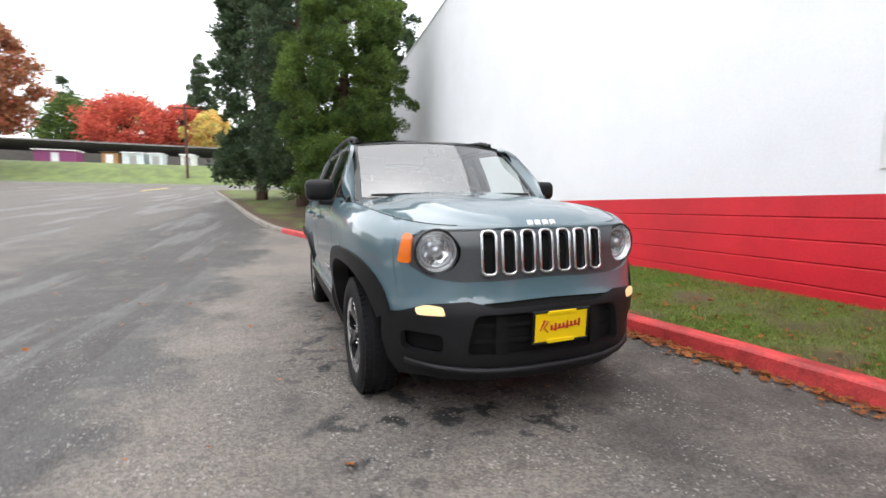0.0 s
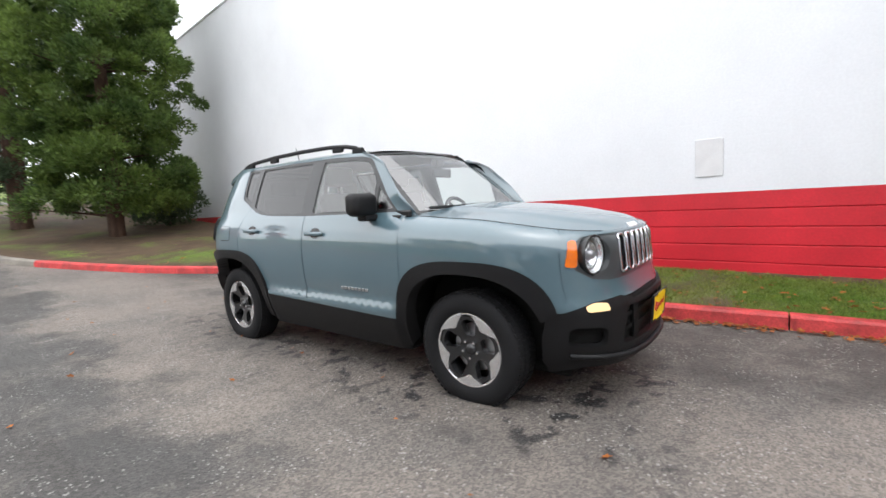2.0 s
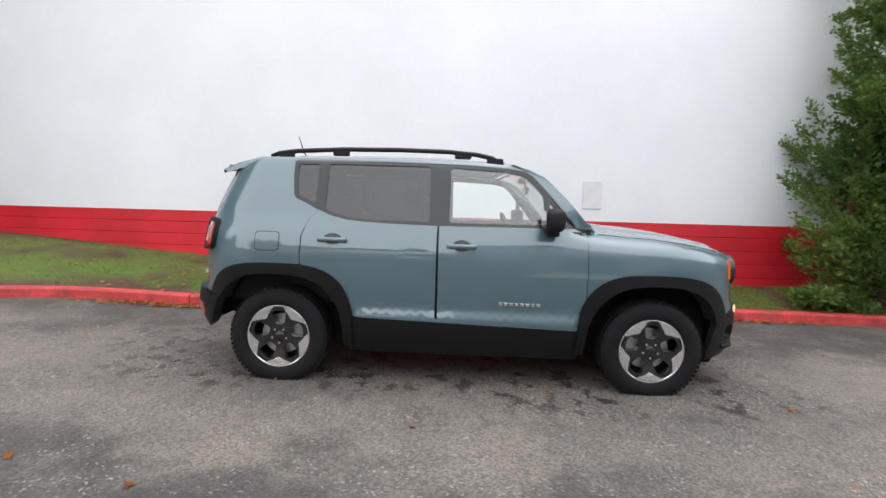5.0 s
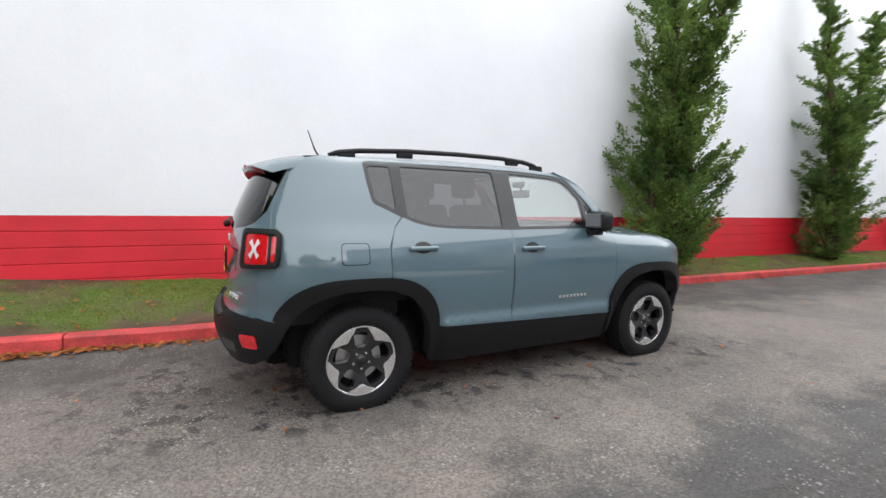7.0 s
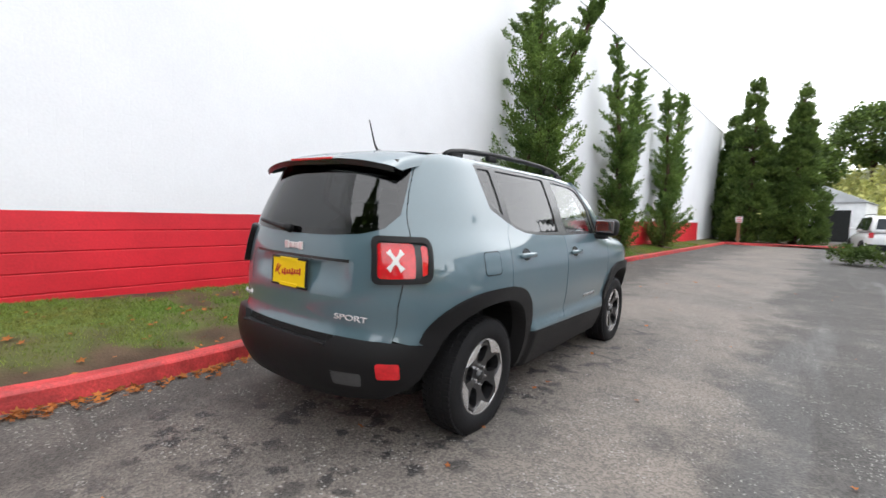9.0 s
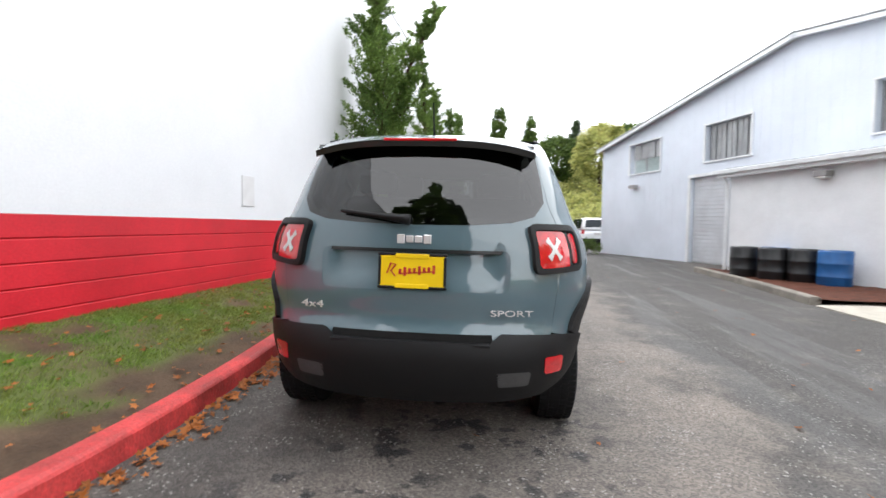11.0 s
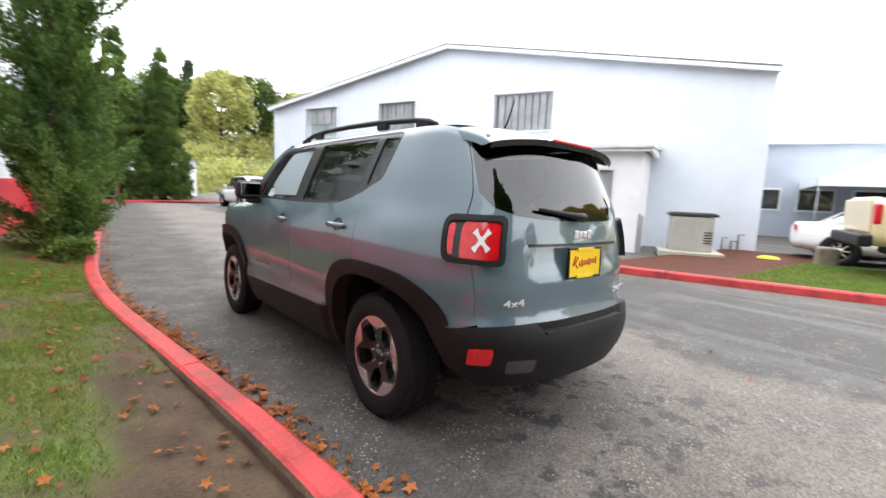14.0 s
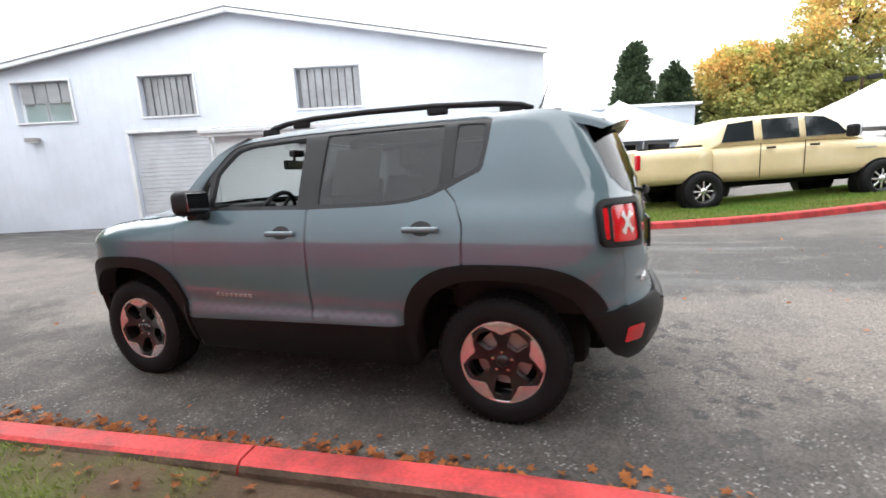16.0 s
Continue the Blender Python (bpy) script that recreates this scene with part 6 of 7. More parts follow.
def pickup(m):
    c = thing("pickup_truck", m, "cream crew-cab pickup truck parked on the grass island", "pickup truck", "parked cars")
    W, R = 2.0, 0.405
    xr, xf = 0.0, 3.78
    part("bed", loft([(-1.42, 0.62, 1.36, W * 0.46), (-1.38, 0.58, 1.40, W * 0.485), (-0.8, 0.56, 1.40, W * 0.5), (-0.2, 0.56, 1.39, W * 0.5), (0.2, 0.56, 1.39, W * 0.495)], power=7, tuck=0.03), CREAM, c, "cream cargo bed", smooth=True)
    part("bed_well", box(1.4, 1.5, 0.1, -0.6, 0, 1.36), MESH_BLACK, c)
    part("tailgate", box(0.05, 1.62, 0.55, -1.425, 0, 1.08, bevel=0.02), CREAM, c, "cream tailgate")
    part("body", loft([(0.23, 0.55, 1.36, W * 0.495), (1.4, 0.52, 1.36, W * 0.5), (3.0, 0.52, 1.35, W * 0.5), (3.9, 0.52, 1.30, W * 0.5), (4.45, 0.55, 1.22, W * 0.49), (4.72, 0.58, 1.15, W * 0.46), (4.78, 0.62, 1.08, W * 0.42)], power=6, tuck=0.04), CREAM, c, smooth=True)
    part("cab", loft([(0.24, 1.28, 1.44, W * 0.46), (0.46, 1.26, 1.88, W * 0.465), (0.9, 1.26, 1.95, W * 0.47), (2.4, 1.26, 1.96, W * 0.47), (2.75, 1.26, 1.90, W * 0.47), (3.1, 1.26, 1.66, W * 0.465), (3.5, 1.24, 1.34, W * 0.455)], power=5, tuck=0.17), CREAM, c, "cream cab", smooth=True)
    def yy(z, sd):
        return sd * (W * 0.47 * (1 - 0.17 * (z - 1.26) / 0.70) + 0.006)
    for sd in (-1, 1):
        for pts in ([(0.42, 1.42), (0.58, 1.81), (1.12, 1.85), (1.12, 1.42)], [(1.3, 1.42), (1.3, 1.86), (2.08, 1.86), (2.08, 1.42)], [(2.22, 1.42), (2.22, 1.86), (2.62, 1.82), (2.9, 1.66), (3.1, 1.42)]):
            p3 = [(x, yy(z, sd), z) for x, z in pts]
            quad_panel("window", p3 if sd < 0 else p3[::-1], FAR_GLASS, c, 0.006, "dark cab window")
        for x in (1.21, 2.15):
            part("door_gap", box(0.012, 0.01, 0.72, x, sd * (W * 0.5 - 0.012), 0.98), MESH_BLACK, c)
        for x in (1.42, 2.34):
            part("handle", box(0.2, 0.03, 0.045, x, sd * (W * 0.5 + 0.0), 1.24, bevel=0.01), CLAD, c, "black door handle")
        part("tail_lamp", box(0.1, 0.14, 0.34, -1.38, sd * (W * 0.46 - 0.02), 1.12, bevel=0.03), RED_LENS, c, "red tail lamp")
        part("mirror", box(0.14, 0.24, 0.26, 3.0, sd * 1.13, 1.47, bevel=0.05), CLAD, c, "black tow mirror")
        part("headlamp", box(0.16, 0.3, 0.2, 4.66, sd * 0.74, 0.98, bevel=0.05), LENS, c)
        for i in range(4):
            part("badge", box(0.09, 0.01, 0.03, 3.36 + 0.11 * i - 0.1, sd * (W * 0.5 - 0.004), 1.1, bevel=0.003, seg=1), SATIN, c)
    part("rear_bumper", box(0.2, W * 0.96, 0.2, -1.5, 0, 0.68, bevel=0.04), CLAD, c, "black rear bumper")
    part("front_bumper", box(0.25, W * 0.98, 0.28, 4.78, 0, 0.62, bevel=0.06), CLAD, c)
    part("grille", box(0.06, 1.1, 0.36, 4.77, 0, 0.96, bevel=0.03), CLAD, c)
    part("frame_rail", box(5.2, 0.9, 0.2, 1.6, 0, 0.5, bevel=0.03), MESH_BLACK, c)
    arches(c, (xr, xf), R * 1.16, W * 0.492)
    for x in (xr, xf):
        for sd in (-1, 1):
            far_wheel(c, pose(x, sd * (W * 0.5 - 0.05), R, -90 * sd, 0, 0), R, 0.27, "black tyre on a polished steel rim")
    return c


pickup(pose(-7.85, 7.05, 0.12, 0, -1.4, 112))


# ---- fittings round the warehouse ----
def flood_lamp(m, wide=0.34):
    l = thing("wall_lamp", m, "grey box wall lamp on the sheet metal wall", "wall lamp", "wall lamps")
    part("housing", box(wide, 0.22, 0.12, 0, 0.12, 0.06, bevel=0.02), DOOR_GREY, l)
    part("lens", box(wide * 0.85, 0.18, 0.03, 0, 0.13, -0.012, bevel=0.008), WHITE_LENS, l)
    part("mount", box(0.12, 0.03, 0.16, 0, 0.012, 0.03, bevel=0.006), TRIM_WHITE, l)
    return l


flood_lamp(GM @ pose(-8.45, 0.02, 2.72))
flood_lamp(GM @ pose(0.25, LD, 2.18), 0.26)
flood_lamp(GM @ pose(7.0, -1.6, 3.2), 0.2)

AC_BODY = surf("beige_unit_paint", (0.42, 0.42, 0.38), 0.5, var=0.08)
ac = thing("cooling_unit", GM @ pose(5.55, 2.0, 0.17, 0, 0, -8), "beige outdoor air conditioning unit with upright grille bars", "air conditioner")
part("body", box(0.85, 0.62, 0.78, 0, 0, 0.39, bevel=0.02), AC_BODY, ac)
part("top", box(1.0, 0.67, 0.06, 0, 0, 0.82, bevel=0.015), DARK_TRIM, ac, "black top guard")
for k in range(9):
    part("grille_bar", box(0.06, 0.02, 0.66, -0.38 + 0.065 * k, 0.318, 0.40, bevel=0.008, seg=1), AC_BODY, ac)
for k in range(5):
    part("vent_slot", box(0.17, 0.012, 0.02, 0.33, 0.314, 0.2 + 0.06 * k), MESH_BLACK, ac)
for k in range(12):
    part("top_bar", box(0.025, 0.6, 0.02, -0.42 + 0.076 * k, 0, 0.86, bevel=0.004, seg=1), DARK_TRIM, ac)
pad = thing("unit_pad", GM @ pose(5.55, 2.05, 0.06, 0, 0, -8), "pale concrete pad under the cooling unit", "concrete pad")
part("slab", box(1.3, 1.0, 0.14, 0, 0, 0.04, bevel=0.015), PALE_CONCRETE, pad)
pipes = thing("wall_pipes", GM @ pose(0, 0, 0), "grey pipes and boxes on the lean-to's end wall", "pipes")
for a, z1 in ((4.46, 0.95), (4.52, 0.9)):
    part("pipe", tube([(a, LD - 0.1, 0.0), (a, LD - 0.1, z1)], 0.03, 8), ROOF_GREY, pipes)
for a, d in ((6.3, 0.4), (6.5, 0.32), (6.65, 0.5)):
    part("pipe", tube([(a, 0.12, 0.05), (a, 0.12, d), (a + 0.12, 0.12, d)], 0.022, 8), CONCRETE, pipes)
down = thing("downpipe", GM @ pose(L0 - 0.05, LD + 0.05, 0), "white downpipe at the lean-to's corner", "downpipe")
part("pipe", tube([(0, 0.14, LH + 0.02), (0, 0.0, LH - 0.2), (0, 0.0, 0.12)], 0.04, 10), TRIM_WHITE, down)

BLUE_DRUM = surf("blue_drum_plastic", (0.012, 0.10, 0.30), 0.4, var=0.15)
BLACK_DRUM = surf("black_drum_plastic", (0.015, 0.016, 0.018), 0.4, var=0.15)


def drum(x, y, material, label):
    d = thing("drum", pose(x, y, 0.09), label, "drum", "drums on the mulch bed")
    prof = [(0.0, 0.02), (0.27, 0.0), (0.29, 0.02), (0.29, 0.2), (0.302, 0.22), (0.29, 0.24), (0.29, 0.5), (0.302, 0.52), (0.29, 0.54), (0.29, 0.78), (0.28, 0.82), (0.26, 0.80), (0.0, 0.80)]
    part("shell", lathe([(r * 0.9, z * 0.8) for r, z in prof], 28), material, d, smooth=True)
    part("bung", lathe([(0.03, 0.0), (0.03, 0.02), (0.0, 0.02)], 12), TRIM_WHITE, d).location = (0.14, 0, 0.64)


drum(-3.95, -2.7, BLACK_DRUM, "black plastic drum beside the kerb")
drum(-4.25, -2.15, BLACK_DRUM, "black plastic drum beside the kerb")
drum(-4.55, -2.65, BLUE_DRUM, "blue plastic drum behind the black drums")
drum(-4.62, -1.78, BLACK_DRUM, "black plastic drum beside the blue drum")
drum(-4.85, -1.25, BLUE_DRUM, "bright blue plastic drum at the row's end")

post = thing("sign_post", pose(2.9, -23.2, 0.05), "brown wooden post with a small red and white sign", "sign post")
part("post", box(0.16, 0.16, 1.5, 0, 0, 0.75, bevel=0.015), surf("brown_post", (0.2, 0.1, 0.05), 0.8, var=0.3, stretch=(8, 8, 1)), post)
sg = part("sign_board", box(0.34, 0.03, 0.34, 0, 0.1, 1.38, bevel=0.005), WHITE_LENS, post, "red and white sign board")
for k in range(3):
    part("sign_bar", box(0.26, 0.01, 0.05, 0, 0.117, 1.28 + 0.1 * k), RED_LENS, sg)
post2 = thing("stone_block", pose(-8.3, 5.15, 0.06, 0, 0, 20), "brownish stone block at the edge of the grass", "stone block")
part("block", box(0.5, 0.35, 0.42, 0, 0, 0.2, bevel=0.05), surf("brown_stone", (0.22, 0.18, 0.14), 0.9, var=0.3, bump=0.6), post2)
rock = thing("tree_stump", pose(4.12, 5.2, 0.10, 0, 0, 25), "weathered grey wood chunk lying in the grass", "wood chunk")
bm = bmesh.new()
bmesh.ops.create_icosphere(bm, subdivisions=3, radius=1)
for v in bm.verts:
    v.co *= 1 + 0.35 * noise.noise(v.co * 1.6) + 0.15 * noise.noise(v.co * 5)
bmesh.ops.scale(bm, vec=(0.17, 0.11, 0.055), verts=bm.verts)
part("chunk", bm, surf("grey_wood", (0.13, 0.115, 0.1), 0.9, var=0.5, scale=10, bump=0.8), rock).location = (0, 0, 0.03)
cover = thing("drain_cover", pose(-8.2, 4.2, 0.115), "yellow plastic drain cover in the mulch", "drain cover")
part("lid", lathe([(0.0, 0.05), (0.12, 0.045), (0.2, 0.02), (0.22, 0.0)], 20), YELLOW, cover, smooth=True)

# annex behind the warehouse
annex = thing("annex", GM @ pose(12.0, -9.5, 0), "pale grey annex with a row of windows", "building")
# shade is put into the wall colour, darker than the warehouse sheeting
part("wall", box(9.8, 8.0, 3.9, 0, -4.0, 1.85), surf("shaded_annex_sheet", (0.45, 0.5, 0.57), 0.5, var=0.08, scale=0.6), annex)
part("roof", box(10.2, 8.6, 0.12, 0, -4.0, 3.86, bevel=0.02), TRIM_WHITE, annex)
for k in range(5):
    w = part("window", box(1.25, 0.06, 0.95, -3.9 + 1.75 * k, 0.02, 1.55, bevel=0.01), TRIM_WHITE, annex, "white framed window")
    part("pane", box(1.1, 0.03, 0.8, -3.9 + 1.75 * k, 0.045, 1.55), FAR_GLASS, w)
hut = thing("white_hut", pose(-1.2, -42, 0, 0, 0, -8), "small white gabled storage building", "building")
part("wall", box(5, 8, 3.0, 0, 0, 1.5), TRIM_WHITE, hut)
part("roof", prism([(-2.7, 0), (2.7, 0), (0, 1.3)], 8.4, Matrix(((1, 0, 0, 0), (0, 0, -1, 4.2), (0, 1, 0, 3.0), (0, 0, 0, 1)))), ROOF_GREY, hut)
part("door", box(1.6, 0.08, 2.4, -0.9, 4.02, 1.2), DARK_TRIM, hut, "dark open doorway")

TENT = surf("white_tent_fabric", (0.82, 0.83, 0.84), 0.7, var=0.03)


def tent(m, w, d, label):
    t = thing("event_tent", m, label, "tent", "white tents")
    n = 16
    bm = bmesh.new()
    vs = {}
    for i in range(n + 1):
        for j in range(n + 1):
            u, v = -1 + 2 * i / n, -1 + 2 * j / n
            k = max(abs(u), abs(v))
            vs[i, j] = bm.verts.new((u * w / 2, v * d / 2, 2.25 + 1.7 * (1 - k) ** 1.5 * 1.0 + 0.06 * (1 - abs(abs(u) - abs(v))) * (1 - k)))
    for i in range(n):
        for j in range(n):
            bm.faces.new((vs[i, j], vs[i + 1, j], vs[i + 1, j + 1], vs[i, j + 1]))
    part("canopy", bm, TENT, t, smooth=True)
    for sx, sy, lx, ly in ((0, -1, w, 0.02), (0, 1, w, 0.02), (-1, 0, 0.02, d - 0.06), (1, 0, 0.02, d - 0.06)):
        part("valance", box(lx, ly, 0.28, sx * w / 2, sy * d / 2, 2.12), TENT, t)
    for sx in (-1, 1):
        for sy in (-1, 0, 1):
            part("pole", tube([(sx * (w / 2 - 0.08), sy * (d / 2 - 0.08), 0), (sx * (w / 2 - 0.08), sy * (d / 2 - 0.08), 2.2)], 0.03, 8), SATIN, t)
    return t


tent(pose(-19.2, 5.2, 0, 0, 0, 20), 6.5, 6.5, "white peaked event tent on poles")
tent(pose(-21.0, 15.4, 0, 0, 0, 20), 6.5, 6.5, "white peaked event tent behind the pickup")
lamp = thing("street_lamp", pose(-34, 19.2, 0), "dark parking lot lamp with two box heads", "street lamp")
part("pole", tube([(0, 0, 0), (0, 0, 5.6)], [0.11, 0.09], 10), BARK, lamp)
for sy in (-1, 1):
    part("lamp_head", box(0.45, 0.7, 0.3, 0, sy * 0.6, 5.6, bevel=0.04), CLAD, lamp, "dark box lamp head")
part("cross_arm", tube([(0, -0.3, 5.6), (0, 0.3, 5.6)], 0.04, 8), CLAD, lamp)

# the bank up the road, with low buildings on it
bank = sheet("grass_bank", [-80 + 4 * i for i in range(25)], [56, 57.2, 58.5, 60, 62, 64, 67, 75, 90, 130], lambda x, y: ramp_up(y) - 0.05 + 2.5 * ease(57, 65, y) + 0.1 * noise.noise((x * 0.3, y * 0.3, 0)), surf("bank_turf", (0.12, 0.16, 0.045), 0.95, var=0.35, scale=0.8, bump=0.5))
tagged(bank, "grass bank at the top of the road", "grass bank", kind="structure")
BZ = 6.2
long_shed = thing("long_carport", pose(-26, 76, BZ, 0, 0, 4), "long low building with a dark grey roof", "building")
part("wall", box(46, 5, 2.0, 0, 0, 0.9), surf("dark_boards", (0.1, 0.09, 0.085), 0.9, var=0.3), long_shed)
part("roof", prism([(-24, -3.2), (24, -3.2), (24, 3.2), (-24, 3.2)], 0.2, pose(0, 0, 2.6, -12, 0, 0)), surf("dark_shingles", (0.17, 0.16, 0.16), 0.9, var=0.3, scale=3, bump=0.4), long_shed, "dark shingle roof")
SHEDS = [(-29.0, 4.4, (0.24, 0.05, 0.16), "purple garden shed on the grass bank"), (-23.2, 1.8, (0.36, 0.19, 0.08), "brown wooden shed on the grass bank"), (-20.6, 2.4, (0.6, 0.66, 0.68), "white garden shed on the grass bank"), (-18.0, 1.5, (0.6, 0.66, 0.68), "narrow white garden shed on the grass bank"), (-14.3, 1.6, (0.6, 0.6, 0.58), "pale small shed on the grass bank")]
for x, w, col, lab in SHEDS:
    sh = thing("garden_shed", pose(x, 69.5, BZ - 0.1), lab, "shed", "sheds on the bank")
    part("wall", box(w, 2.2, 1.7, 0, 0, 0.85, bevel=0.02), surf("shed_paint", col, 0.7, var=0.15), sh)
    part("roof", box(w + 0.3, 2.6, 0.14, 0, 0, 1.78, bevel=0.03), TRIM_WHITE if col[2] > 0.15 else BARK, sh)
    part("door", box(0.8, 0.05, 1.4, 0, -1.12, 0.75, bevel=0.01), TRIM_WHITE if col[2] < 0.3 else DOOR_GREY, sh)
pole = thing("utility_pole", pose(-12.5, 60, 4.0), "brown wooden utility pole on the bank", "utility pole")
part("pole", tube([(0, 0, -0.5), (0, 0, 9.0)], [0.16, 0.11], 10), BARK, pole)
part("cross_arm", box(2.2, 0.12, 0.14, 0, 0, 8.4, bevel=0.01), BARK, pole)
# yellow lane mark far up the road
mark = sheet("lane_mark", [-10.9, -10.75], [38, 41, 45], lambda x, y: ramp_up(y) + 0.012, YELLOW)
tagged(mark, "worn yellow lane line", "lane line", kind="structure")


# ---- foliage ----
def leaf_mesh(name, pos, tip, width, material, parent=None, label=""):
    """Many small leaves at once: each a kite of two triangles from pos along tip, with its own width."""
    n = len(pos)
    rnd = np.random.rand(n, 3) - 0.5
    sidev = np.cross(tip, rnd)
    sidev /= np.linalg.norm(sidev, axis=1, keepdims=True) + 1e-9
    mid = pos + tip * 0.45
    v = np.empty((n, 4, 3))
    v[:, 0], v[:, 1], v[:, 2], v[:, 3] = pos, mid + sidev * width[:, None], pos + tip, mid - sidev * width[:, None]
    me = bpy.data.meshes.new(name)
    me.vertices.add(n * 4)
    me.vertices.foreach_set("co", v.reshape(-1))
    me.loops.add(n * 4)
    me.loops.foreach_set("vertex_index", np.arange(n * 4, dtype=np.int32))
    me.polygons.add(n)
    me.polygons.foreach_set("loop_start", np.arange(0, n * 4, 4, dtype=np.int32))
    me.update(calc_edges=True)
    me.materials.append(material)
    ob = new(name, me)
    ob.parent = parent
    if label:
        ob["label"] = label
    return ob


def clumps(centres, radii, per, size, up=0.35, flat=0.8, out=None, thin=0.28):
    """Leaves spread in balls round the centres; they point away from the ball's middle and a little up."""
    centres, radii = np.array(centres), np.array(radii)
    k = np.repeat(np.arange(len(centres)), per)
    d = np.random.randn(len(k), 3)
    d /= np.linalg.norm(d, axis=1, keepdims=True)
    rad = np.random.rand(len(k)) ** 0.45
    pos = centres[k] + d * (radii[k] * rad)[:, None] * np.array([1, 1, flat])
    tip = d + 0.55 * np.random.randn(len(k), 3)
    tip[:, 2] += up * 1.6
    if out is not None:
        tip += np.array(out)[k] * 0.7
    tip /= np.linalg.norm(tip, axis=1, keepdims=True)
    ln = size * (0.6 + 0.8 * np.random.rand(len(k)))
    return pos, tip * ln[:, None], ln * thin


def tree_base(name, m, label, category, trunk, mat=BARK):
    t = thing(name, m, label, category)
    part("trunk", tube([p[:3] for p in trunk], [p[3] for p in trunk], 12), mat, t, smooth=True)
    return t


def conifer(name, m, h, prof, label, material, category="conifer", n=320, per=150, size=0.13, cr=0.32, trunk=0.2, base=0.5, up=0.3, lean=0.0, droop=0.0, wob=0.25):
    """An upright tree: prof gives the crown's radius by the height's share."""
    t = tree_base(name, m, label, category, [(0, 0, -0.3, trunk * 1.3), (0, 0, 0.2, trunk), (lean * 0.5, 0, h * 0.5, trunk * 0.6), (lean, 0, h * 0.97, 0.02)])
    cs, rs, outs, limbs = [], [], [], []
    seed = Vector((m.translation.x, m.translation.y, 5.0))
    while len(cs) < n:
        tt = random.random()
        R = prof(tt)
        if random.random() > (R + 0.08) / 1.2 / max(0.2, max(prof(i / 10) for i in range(11))) * 1.3:
            continue
        a = random.uniform(0, 2 * math.pi)
        lump = 1 + wob * noise.noise(Vector((math.cos(a) * 1.6, math.sin(a) * 1.6, tt * h * 0.9)) + seed) * 1.6
        r = R * lump * (0.35 + 0.65 * random.random() ** 0.4)
        z = base + tt * (h - base) - droop * r
        cs.append((math.cos(a) * r + lean * tt, math.sin(a) * r, z))
        rs.append(cr * (0.6 + 0.7 * random.random()) * (0.55 + 0.45 * (1 - tt)))
        outs.append((math.cos(a), math.sin(a), 0.2))
        if len(limbs) < 70 and random.random() < 0.3:
            limbs.append((cs[-1], z))
    for (x, y, z), zz in limbs:
        part("limb", tube([(lean * zz / h, 0, max(0.2, z - 0.25)), (x * 0.5, y * 0.5, z - 0.1), (x, y, z)], [0.035, 0.025, 0.008], 5), BARK, t)
    p, tp, w = clumps(cs, rs, per, size, up, out=outs, thin=0.2)
    leaf_mesh("crown", p, tp, w, material, t, "dense needle foliage")
    return t


